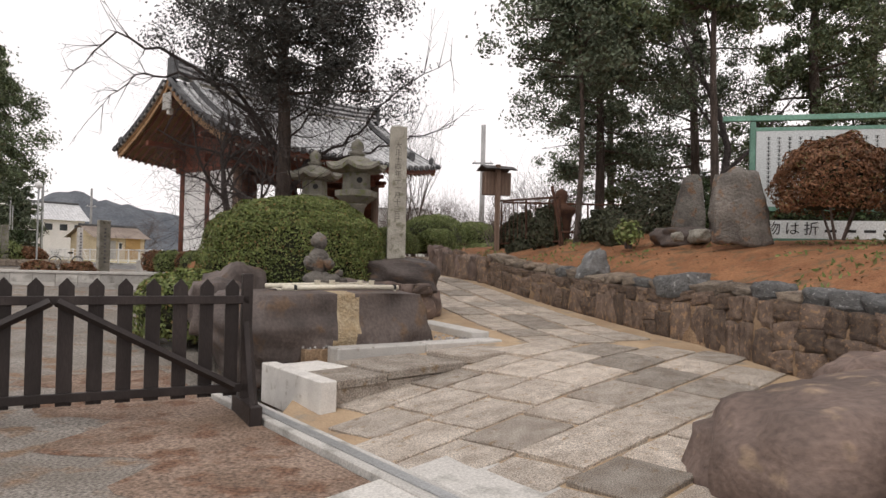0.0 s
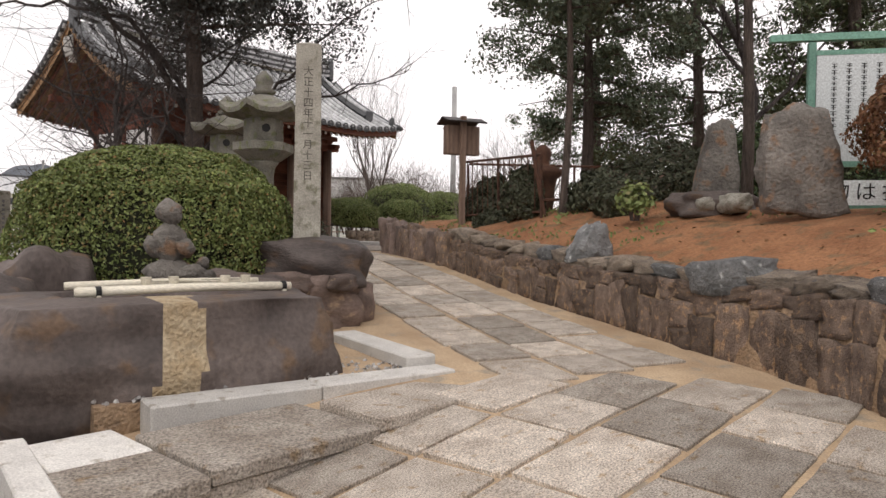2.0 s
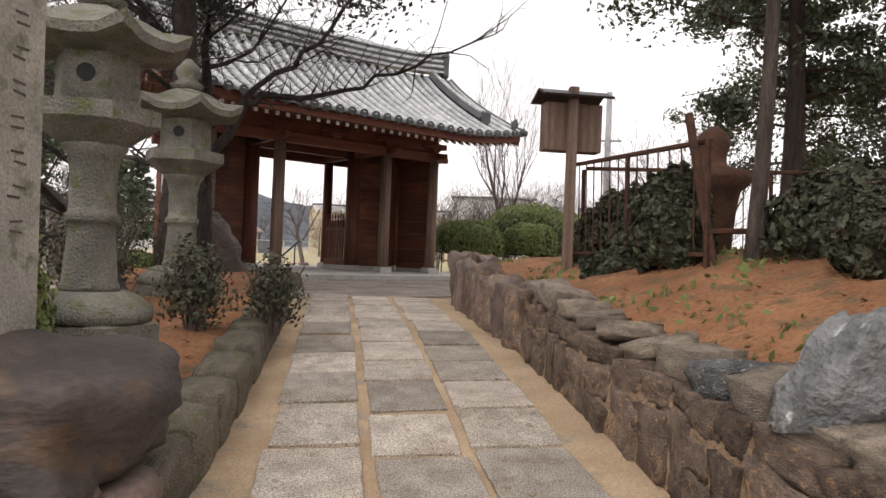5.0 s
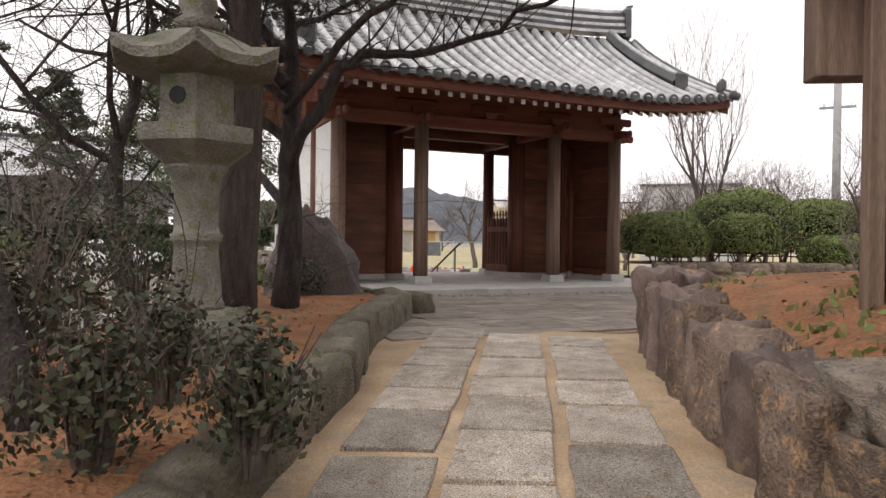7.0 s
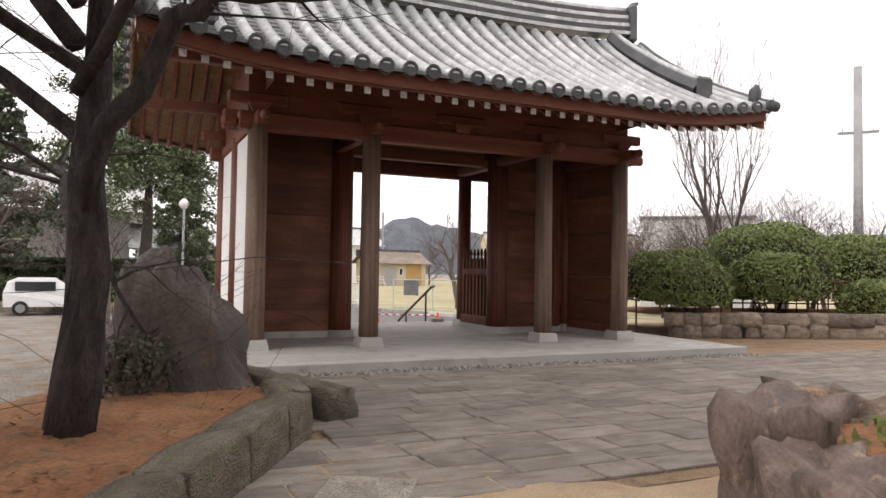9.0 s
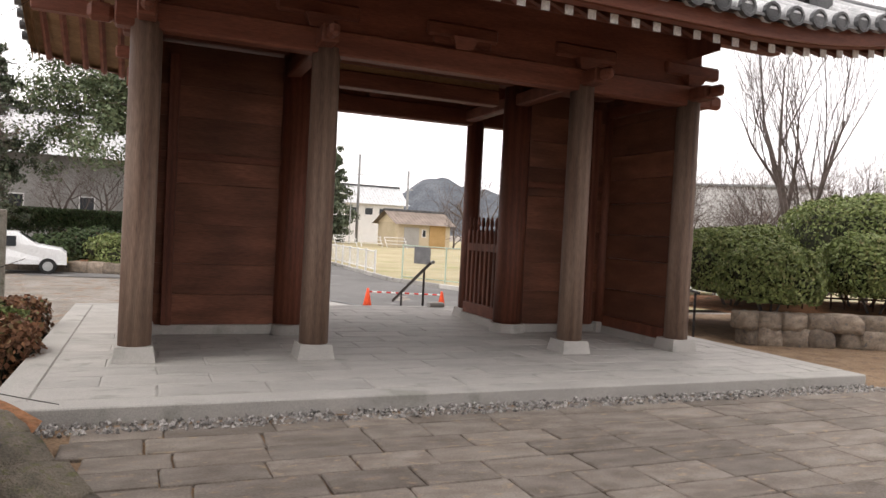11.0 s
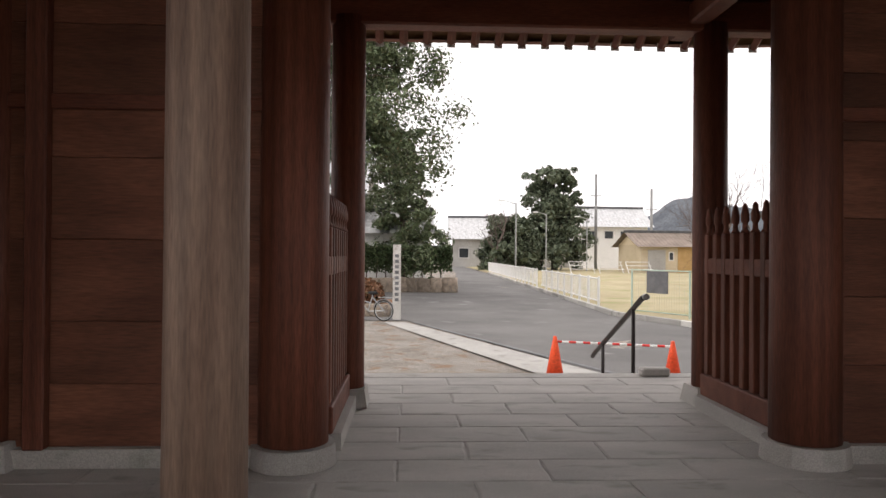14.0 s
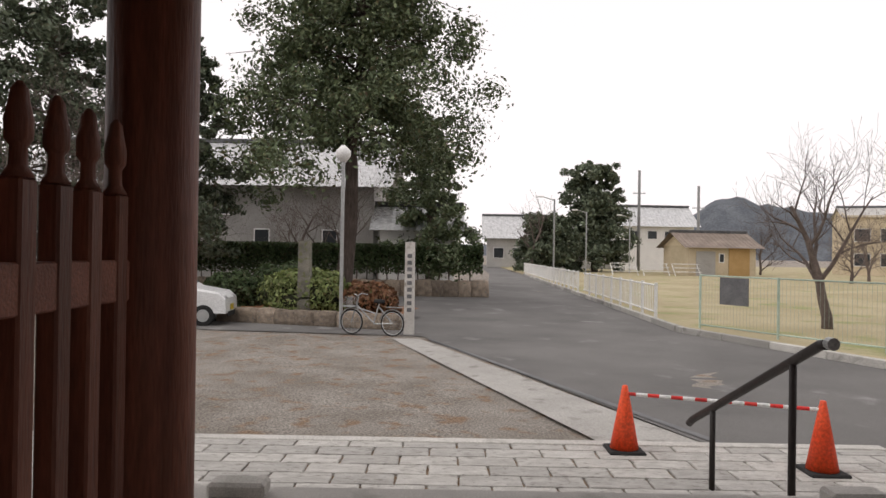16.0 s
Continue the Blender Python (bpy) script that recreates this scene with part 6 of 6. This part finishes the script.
house("temple_hall", "large temple hall with pale walls and grey tiled roof", gp(-27, 45, -0.6), 22, 12, 6.2, 9.6, M_GREYWALL, M_TILESHEEN, [(2 + 4.2 * i, 3.0 + 4.2 * i, 2.2, 3.4) for i in range(5)] + [(12.5, 13.1, 4.2, 4.7)], 1.2)
house("gate_lodge", "small tiled lodge beside the hall", gp(-4.5, 44, -0.6), 4.5, 4, 3.6, 5.0, M_WHITE, M_TILESHEEN, [(1, 2, 1.5, 2.5)], 0.6)
house("storage_hall", "beige storage hall with brown roof and ochre doors", gp(25.0, 76, -0.55, 6), 7.4, 6.5, 3.2, 4.7, M_BEIGEWALL, M_BROWNROOF, [(3.3, 3.9, 1.4, 2.4)], 0.7, [(0.8, 2.9, 0, 2.6, M_GREYWALL), (4.4, 6.7, 0, 3.0, M_DOOROCHRE)])
house("tiled_house", "two-storey grey tiled farmhouse", gp(24, 100, -0.6, 3), 10, 8, 6.4, 9.2, M_WHITE, M_TILESHEEN, [(1 + 2.4 * i, 2.4 + 2.4 * i, 4.4, 5.6) for i in range(4)])
house("tiled_house", "grey tiled house at the end of the lane", gp(5.5, 108, -0.6, -3), 10, 8, 4.6, 8, M_GREYWALL, M_TILESHEEN, [(1 + 3 * i, 2.6 + 3 * i, 1.4, 3) for i in range(3)])
house("tiled_house", "low dark-roofed house beyond the lane", gp(16, 104, -0.6, 2), 8, 7, 3.2, 5.6, M_GREYWALL, M_TILEDARK, [(1 + 3 * i, 2.6 + 3 * i, 1.0, 2.4) for i in range(2)])
house("long_building", "long pale apartment block beyond the field", gp(48, 88, -0.6, -20), 26, 9, 7.4, 8.6, M_BEIGEWALL, M_GREYWALL, [(1 + 2.8 * i, 2.8 + 2.8 * i, 1.2 + 3 * k, 2.8 + 3 * k) for i in range(9) for k in range(2)], 0.3)
house("tiled_house", "pale house among trees beside the road", gp(-34, 74, -0.6, 10), 12, 8, 4, 7, M_WHITE, M_TILEDARK, [(1 + 3 * i, 2.6 + 3 * i, 1.2, 2.8) for i in range(3)])
conifer("dense dark round-headed evergreen by the lane", gp(17.5, 88, -0.6), 511, 13, 0.4, 2.0, 4.6, M_NEEDLE, M_DARKBARK, 36000, 0.24, 60, top=0.6, ragged=0.3)
conifer("low dark evergreen by the lane", gp(11.5, 86, -0.6), 512, 6.5, 0.3, 0.8, 4.0, M_NEEDLE, M_DARKBARK, 22000, 0.24, 46, top=0.6, ragged=0.3)
bare_tree("bare spreading tree at the lane's end", gp(9.5, 84, -0.6), 430, 7, 0.25, M_TWIG, levels=4, spread=0.65, start=0.3, kids=5, min_r=0.02)
for i, (x, y, h) in enumerate(((33, 60, 3.6), (38, 66, 4), (44, 58, 4), (30, 46, 3.6), (40, 44, 4), (50, 52, 4.5), (36, 84, 4.5), (28, 33, 3.4), (22, 28, 3.2), (34, 24, 3.6), (-15, 19, 4.2), (-17, 25, 4.5), (-20, 22, 4), (-26, 30, 4))):
    bare_tree("bare brown tree beside the field", gp(x, y, -0.6), 440 + i, h, 0.16, M_TWIG, levels=3, spread=0.65, start=0.12, kids=7, up=0.25, ratio=0.8, min_r=0.012)
for i, (x, y) in enumerate(((13.8, 74), (8.1, 58), (20.3, 82))):
    lp = thing("street_lamp", "slim steel lamp pole by the lane", "street lamp", gp(x, y, -0.6))
    part("pole", tube([(0, 0, 0), (0, 0, 6.5)], 0.07, 8), M_STEEL, lp)
    part("arm", tube([(0, 0, 6.4), (-1.0, 0, 6.7)], 0.04, 6), M_STEEL, lp)
    part("head", box(-1.5, -0.9, -0.12, 0.12, 6.62, 6.74, 0.03), M_WHITEPAINT, lp)
utility_pole(gp(24, 92, -0.6), 13, "grey utility pole beside the farmhouse")
utility_pole(gp(33, 96, -0.6), 11.5, "grey utility pole beyond the storage hall")
for i in range(3):
    st = thing("bench_stand", "white stepped bench stand at the field edge", "bench", gp(16.5 + 3.2 * i, 74, -0.55), "bench stands")
    for k in range(3):
        part("bench_board", box(0, 2.8, 0.5 * k, 0.5 * k + 0.3, 0.4 + 0.4 * k, 0.46 + 0.4 * k), M_WHITEPAINT, st)
    for x in (0.1, 2.7):
        part("side_frame", tube([(x, 0, 0.0), (x, 1.3, 1.2)], 0.05, 4), M_WHITEPAINT, st)

# wooded hills far away: a ring of ridges
HILL = [(-180, 0.012), (-60, 0.012), (-10, 0.02), (8, 0.035), (16, 0.05), (20, 0.058), (24, 0.066), (26.5, 0.078), (28.6, 0.084), (30, 0.066), (32.5, 0.045), (36, 0.03), (45, 0.018), (62, 0.03), (74, 0.11), (105, 0.14), (130, 0.05), (180, 0.012)]


def hill_point(u, v):
    a = radians(u)
    h = lerp_table(u, HILL) * 800 * (1 + 0.10 * noise.noise(Vector((u * 0.9, 0, 0))) + 0.05 * noise.noise(Vector((u * 4, 2, 0))))
    k = (0, 0.55, 0.88, 1.0, 0.0)[v]
    r = (700, 740, 775, 800, 900)[v]
    return (-r * math.sin(a), r * math.cos(a), k * h * (1 + 0.03 * noise.noise(Vector((u * 9, v * 3.0, 1)))) - 3)


solid("hills", sheet("hills", list(np.arange(-180, 180.1, 0.5)), [0, 1, 2, 3, 4], hill_point, M_HAZEHILL), None, "low wooded hills on the skyline, blue-grey haze in their colour", "hill", kind="structure")

# low block wall and yard details seen across the fence
block_wall = thing("block_wall", "low pale concrete block wall across the yard", "wall", pose(-14.5, 22.6, 0.2, 0, 0, 4), kind="structure")
for i in range(10):
    part("block", box(i * 0.7, i * 0.7 + 0.69, 0, 0.2, -0.3, 0.34, 0.008), M_CONCRETE, block_wall)
    part("block", box(i * 0.7, i * 0.7 + 0.69, 0.002, 0.202, 0.345, 0.62, 0.008), M_CONCRETE, block_wall)
part("coping", box(-0.05, 7.05, -0.04, 0.24, 0.625, 0.71, 0.012), M_CONCRETE, block_wall)
for x, y in ((-13.6, 23.9), (-12.4, 24.2)):
    bush("shrub", "small rusty clipped shrub behind the block wall", "shrub", pose(x, y, 0.75), (0.55, 0.5, 0.45), M_REDLEAF, 2500, 0.06, "wall shrubs", 190 + int(-x), 0.2)

# ---- paving and walls, piece by piece ----
def slab_mesh(name, material, seed, top=0.05):
    """A unit slab with worn, uneven edges; its top at z = 0."""
    rnd = random.Random(seed)
    bm = bmesh.new()
    n = 3
    ring = []
    for i in range(4):
        ax, ay = ((-0.5, -0.5), (0.5, -0.5), (0.5, 0.5), (-0.5, 0.5))[i]
        bx, by = ((0.5, -0.5), (0.5, 0.5), (-0.5, 0.5), (-0.5, -0.5))[i]
        for k in range(n):
            u = k / n
            j = 0.012
            ring.append((ax + (bx - ax) * u + rnd.uniform(-j, j), ay + (by - ay) * u + rnd.uniform(-j, j)))
    lo = [bm.verts.new((x, y, -top)) for x, y in ring]
    hi = [bm.verts.new((x, y, -0.008)) for x, y in ring]
    inn = [bm.verts.new((x * 0.965, y * 0.965, rnd.uniform(-0.002, 0.002))) for x, y in ring]
    for a, b in ((lo, hi), (hi, inn)):
        for i in range(len(ring)):
            k = (i + 1) % len(ring)
            bm.faces.new((a[i], a[k], b[k], b[i]))
    bm.faces.new(inn)
    return mesh_of(name, bm, material)


SLABS = [slab_mesh("slab", M_GRANITE, s) for s in range(6)]


def lay(mesh, parent, x, y, z, w, l, rz, tilt=0.0, name="slab", side=0.0):
    n = Vector((-side, -tilt, 1)).normalized()
    tiltm = Vector((0, 0, 1)).rotation_difference(n).to_matrix().to_4x4()
    return part(name, mesh, None, parent, "", Matrix.Translation((x, y, z)) @ tiltm @ pose(0, 0, 0, 0, 0, rz) @ Matrix.Diagonal((w, l, 1, 1)))


def slope(y):
    return (path_z(y + 0.3) - path_z(y - 0.3)) / 0.6


random.seed(77)
PD, PN = Vector((-0.335, 0.942)), Vector((0.942, 0.335))
P0 = Vector((0.80, 11.50))
for c in range(3):
    s = -1.7 + 0.12 * c
    while s < 12.2:
        l = random.uniform(0.62, 0.86)
        w = 0.60 + random.uniform(-0.03, 0.03)
        p = P0 + PD * (s + l / 2) + PN * (0.34 + 0.68 * c + random.uniform(-0.015, 0.015))
        if p.y < 22.5:
            lay(random.choice(SLABS), approach, p.x, p.y, path_z(p.y) + 0.026 + random.uniform(-0.004, 0.006), w, l - 0.02, 19.6 + random.uniform(-1.2, 1.2), slope(p.y))
        s += l + random.uniform(0.03, 0.08)
V = Vector((0.73, -0.68))
U2 = Vector((0.68, 0.73))
S0 = Vector((-1.43, 7.4))
for j in range(-7, 9):
    b = 0.40 + 0.66 * j
    a = -4 + random.uniform(0, 0.8)
    while a < 11:
        l = random.uniform(0.72, 1.08)
        p = S0 + U2 * (a + l / 2) + V * b
        s, t = (p - P0).dot(PD), (p - P0).dot(PN)
        ok = p.y > 2.6 and p.x < lerp_table(p.y, WALL_X) - 0.42 and (p - Vector((-1.6, 6.78))).dot(Vector((0.80, 0.59))) > 0.42
        ok = ok and not (b < 0.35 and a < 3.6) and not (s > -1.8 and t < 2.3) and s < 2.6
        if b < 0.35 and t < -0.15:
            ok = False
        if ok:
            lay(random.choice(SLABS), approach, p.x, p.y, path_zx(p.x, p.y) + 0.026 + random.uniform(-0.004, 0.006), l - 0.05, 0.61, ANG + random.uniform(-1.5, 1.5), slope(p.y), side=path_zx(p.x + 0.5, p.y) - path_zx(p.x - 0.5, p.y))
        a += l

# rough stone wall holding the bank
stone_wall = thing("retaining_wall", "rough brown rubble retaining wall with tan mortar", "stone wall", pose(0, 0, 0), kind="structure")


def wall_line(s_max=26.0):
    pts = [Vector((lerp_table(y, WALL_X), y)) for y in np.arange(5.2, 22.21, 0.1)]
    for k in range(1, 12):
        a = k / 11 * 1.35
        pts.append(Vector((-0.25 + 0.75 * (1 - math.cos(a)), 22.2 + 0.75 * math.sin(a))))
    for k in range(1, 40):
        pts.append(pts[-1] + Vector((0.093, 0.036)))
    return pts


WL = wall_line()
ACC = [0.0]
for a, b in zip(WL, WL[1:]):
    ACC.append(ACC[-1] + (b - a).length)


def wall_at(s):
    k = min(max(np.searchsorted(ACC, s), 1), len(WL) - 1)
    a, b = WL[k - 1], WL[k]
    u = (s - ACC[k - 1]) / max(1e-6, ACC[k] - ACC[k - 1])
    d = (b - a).normalized()
    return a + (b - a) * u, d


def top_at(p):
    return wall_top(min(p.y, 22.3))


part("mortar_core", sheet("mortar_core", [0, 1, 2, 3], list(np.arange(0, ACC[-1], 0.2)),
    lambda u, v: (lambda p, d: (p.x + (-0.07, -0.025, 0.025, 0.5)[u] * d.y, p.y - (-0.07, -0.025, 0.025, 0.5)[u] * d.x, (path_z(p.y) - 0.1, path_z(p.y) + 0.4, top_at(p) - 0.08, top_at(p) - 0.02)[u]))(*wall_at(v)), M_MORTAR), None, stone_wall, "tan sandy mortar")
WS = [rock_mesh("stone", M_WALLROCK, 60 + s * 1.3, 4, 0.15, 0.9) for s in range(12)]
TS = [rock_mesh("stone", (M_WALLROCK, M_BROWNROCK)[s % 2], 160 + s * 1.7, 8, 0.3, 0.8, freq=1.4) for s in range(6)]
CS = [rock_mesh("cap_stone", M_CAPROCK, 80 + s * 1.3, 3, 0.2, 0.75) for s in range(6)] + [rock_mesh("cap_stone", M_BLUEROCK, 90 + s, 3, 0.22, 0.72) for s in range(1)]
random.seed(101)
rows_n = 3
s = 0.0
while s < ACC[-1] - 0.3:
    p, d = wall_at(s)
    H = top_at(p) - path_z(p.y)
    tall = p.y > 15.5
    if p.y > 17.6:
        w = random.uniform(0.4, 0.75) if p.y < 21 else random.uniform(0.6, 0.95)
        pc, d = wall_at(s + w / 2)
        H = top_at(pc) - path_z(pc.y) + 0.12
        part("stone", random.choice(TS), None, stone_wall, "", Matrix.Translation((pc.x + 0.13 * d.y, pc.y - 0.13 * d.x, path_z(pc.y) + H / 2 - 0.08)) @ pose(0, 0, 0, random.uniform(-4, 4), random.uniform(-9, 9), math.degrees(math.atan2(d.y, d.x)) + random.uniform(-6, 6)) @ Matrix.Diagonal((w * 1.12, 0.5, H * random.uniform(0.98, 1.14), 1)))
        s += w
        continue
    w = random.uniform(0.24, 0.5) if not tall else random.uniform(0.26, 0.5)
    cuts = [0, random.uniform(0.55, 0.8), 1.0] if random.random() < (0.85 if p.y > 11 else 0.4) else [0, random.uniform(0.3, 0.42), random.uniform(0.62, 0.74), 1.0]
    pc, d = wall_at(s + w / 2)
    for z0, z1 in zip(cuts, cuts[1:]):
        h = (z1 - z0) * H
        zc = path_z(pc.y) + (z0 + z1) / 2 * H - 0.03
        off = 0.06 + 0.10 * (z0 + z1) / 2
        jit = random.uniform(-0.05, 0.05)
        part("stone", random.choice(WS), None, stone_wall, "", Matrix.Translation((pc.x + off * d.y + jit * d.x, pc.y - off * d.x + jit * d.y, zc)) @ pose(0, 0, 0, 0, random.uniform(-12, 12), math.degrees(math.atan2(d.y, d.x)) + random.uniform(-9, 9)) @ Matrix.Diagonal((w * random.uniform(0.96, 1.1), 0.34, h * random.uniform(0.95, 1.08), 1)))
    s += w
s = 0.1
while wall_at(s)[0].y < 17.7:
    w = random.uniform(0.28, 0.55)
    p, d = wall_at(s + w / 2)
    h = random.uniform(0.14, 0.26)
    part("cap_stone", random.choice(CS), None, stone_wall, "", Matrix.Translation((p.x + 0.24 * d.y, p.y - 0.24 * d.x, top_at(p) + h * 0.22)) @ pose(0, 0, 0, random.uniform(-12, 12), random.uniform(-12, 12), math.degrees(math.atan2(d.y, d.x)) + random.uniform(-15, 15)) @ Matrix.Diagonal((w * 1.05, 0.42, h, 1)))
    s += w * random.uniform(1.0, 1.25)
tagged(part("pointed_rock", pointed(rock_mesh("pointed_rock", M_BLUEROCK, 97.3, 7, 0.3, 0.5, (0.6, 0.45, 0.62), 1.4), 0.6), None, None, "", pose(2.95, 13.8, 1.47, 8, 12, 20)), "angular blue-grey rock with white veins on the wall", "boulder")
tagged(part("long_rock", rock_mesh("long_rock", M_BLUEROCK, 95.1, 4, 0.2, 0.5, (0.95, 0.5, 0.4)), None, None, "", pose(3.82, 11.2, 1.2, 0, 4, 118)), "long blue-grey rock set in the wall top", "boulder")

# kerb of long stones along the planting bed
kerb_l = thing("bed_kerb", "mossy grey-brown kerb of long rough stones", "kerb", pose(0, 0, 0), kind="structure")
M_KERB = mat("mossy_stone", (0.13, 0.115, 0.085), (0.24, 0.205, 0.16), 3, 0.9, 0.9, 28, third=(0.15, 0.145, 0.07), third_at=0.6, rnd=0.2)
KS = [rock_mesh("kerb_stone", M_KERB, 40 + s * 1.7, 3, 0.13, 0.7) for s in range(4)]
random.seed(8)
y = 13.2
while y < 23.7:
    l = random.uniform(0.6, 0.95)
    x0, x1 = lerp_table(y, KERB_X), lerp_table(y + l * 0.94, KERB_X)
    part("kerb_stone", random.choice(KS), None, kerb_l, "", Matrix.Translation(((x0 + x1) / 2 - 0.13, y + l * 0.47, path_z(y) + 0.14)) @ pose(0, 0, 0, 0, -3, math.degrees(math.atan2(l * 0.94, x1 - x0))) @ Matrix.Diagonal((l * 1.02, 0.38, 0.48, 1)))
    y += l * 0.94
for k in range(4):
    part("kerb_stone", KS[k], None, kerb_l, "", pose(-4.35 - 0.62 * k, 24.05 + 0.22 * k, 1.22, 0, 0, 160) @ Matrix.Diagonal((0.72, 0.4, 0.42, 1)))

# front road of brown-grey stone courses
front = solid("front_road", sheet("front_road", list(np.linspace(-5.8, 24, 24)), [-7.95, -6, -4, -2.08, -1.0, 2, 5.6], lambda u, v: gv(u if v < -2 else max(u, 5.105), v, -0.155), M_MORTAR), None, "stone-paved road before the gate", "road", kind="structure")
RS = [slab_mesh("paving_stone", M_ROADSTONE, 20 + s, 0.035) for s in range(6)]
random.seed(55)
count = 0
rest = []
v = -7.75
row = 0
while v < -2.5:
    h = random.uniform(0.33, 0.42)
    u = -5.7 + random.uniform(0, 0.5)
    while u < 16:
        l = random.uniform(0.5, 0.95)
        c = GATE @ Vector((u + l / 2, v + h / 2, -0.13))
        inside_bank = c.y < 24.2 and c.x > (-0.1 + max(0, c.y - 22.3) * 2.2)
        inside_bed = c.x < lerp_table(c.y, KERB_X) - 0.1
        if not inside_bank and not inside_bed:
            m = pose(u + l / 2, v + h / 2, -0.128 + random.uniform(-0.003, 0.003), 0, 0, random.uniform(-0.6, 0.6)) @ Matrix.Diagonal((l - 0.012, h - 0.012, 1, 1))
            part("paving_stone", random.choice(RS), None, front, "", GATE @ m)
        u += l
    v += h
bm = bmesh.new()
for i in range(2200):
    q = Vector((random.uniform(-4.8, 5.1), random.uniform(-2.42, -2.08), -0.13 + random.uniform(-0.012, 0.02)))
    bmesh.ops.create_cone(bm, segments=4, radius1=random.uniform(0.012, 0.028), radius2=0.006, depth=0.025, matrix=Matrix.Translation(GATE @ q) @ pose(0, 0, 0, random.uniform(0, 90), 0, random.uniform(0, 180)))
gravel = part("gravel_strip", bm, M_GRAVEL, front)
gravel["kind"] = "stuff"

# smooth slabs of the platform
PS = [slab_mesh("platform_slab", M_PLAT, 50 + s, 0.012) for s in range(4)]
v, row = -1.762, 0
while v < 5.25:
    h = min(0.47, 5.292 - v)
    u = -4.49 - (0.5 if row % 2 else 0)
    while u < 4.79:
        u0, u1 = max(u, -4.49), min(u + 1.0, 4.79)
        if u1 - u0 > 0.05:
            lay(PS[row % 4], platform, (u0 + u1) / 2, v + h / 2, 0.0025, u1 - u0 - 0.006, h - 0.006, 0, 0, "platform_slab")
        u += 1.0
    v += h
    row += 1
# pale bricks behind the steps
yard_paving = solid("yard_paving", sheet("yard_paving", [-5.2, 4.6], [6.4, 9.1], lambda u, v: gv(u, v, -0.63), M_MORTAR), None, "pale grey block paving below the rear steps", "pavement", kind="structure")
M_PAVER = mat("pale_paver", (0.40, 0.385, 0.36), (0.53, 0.515, 0.485), 3, 0.85, 0.3, 60, third=(0.28, 0.265, 0.24), third_at=0.62, rnd=0.16)
BS = [slab_mesh("paver", M_PAVER, 70 + s, 0.03) for s in range(4)]
v, row = 6.62, 0
while v < 8.85:
    u = -5.2 + (0.29 if row % 2 else 0)
    while u < 4.3:
        part("paver", random.choice(BS), None, yard_paving, "", GATE @ pose(u + 0.29, v + 0.15, -0.603) @ Matrix.Diagonal((0.562, 0.285, 1, 1)))
        u += 0.58
    v += 0.3
    row += 1
part("paving_edge", box(-5.2, 4.4, 8.93, 9.1, -0.72, -0.59, 0.01), M_CONCRETE, yard_paving, "", GATE)

# litter: dead leaves and twigs on the earth
rng = np.random.default_rng(3)
lc, ln = [], []
for i in range(2600):
    if i % 2:
        v = rng.uniform(5, 22)
        u = rng.random() ** 1.5 * 4
        q = bank_point(u, v)
    else:
        v = rng.uniform(12.5, 24)
        u = rng.uniform(0.05, 0.8)
        q = bed_point(u, v)
    lc.append((q[0], q[1], q[2] + 0.012))
    ln.append((rng.normal() * 0.25, rng.normal() * 0.25, 1))
solid("dead_leaf_litter", quads("dead_leaf_litter", np.array(lc), np.array(ln), rng.uniform(0.015, 0.05, len(lc)), M_LEAFLITTER), None, "scattered dry brown leaves and needles on bare earth", "leaf litter", kind="stuff")
tuft_c, tuft_n = [], []
for i in range(5000):
    v, u = rng.uniform(9, 24), rng.random() * 5
    if noise.noise(Vector((u * 0.8, v * 0.8, 0))) > 0.12:
        q = bank_point(u, v)
        tuft_c.append((q[0], q[1], q[2] + 0.02))
        tuft_n.append((rng.normal(), rng.normal(), 0.2))
solid("grass_tufts", quads("grass_tufts", np.array(tuft_c), np.array(tuft_n), rng.uniform(0.02, 0.05, len(tuft_c)), M_BALL, 2.5), None, "thin patches of dry moss and grass on the bank", "grass", kind="stuff")
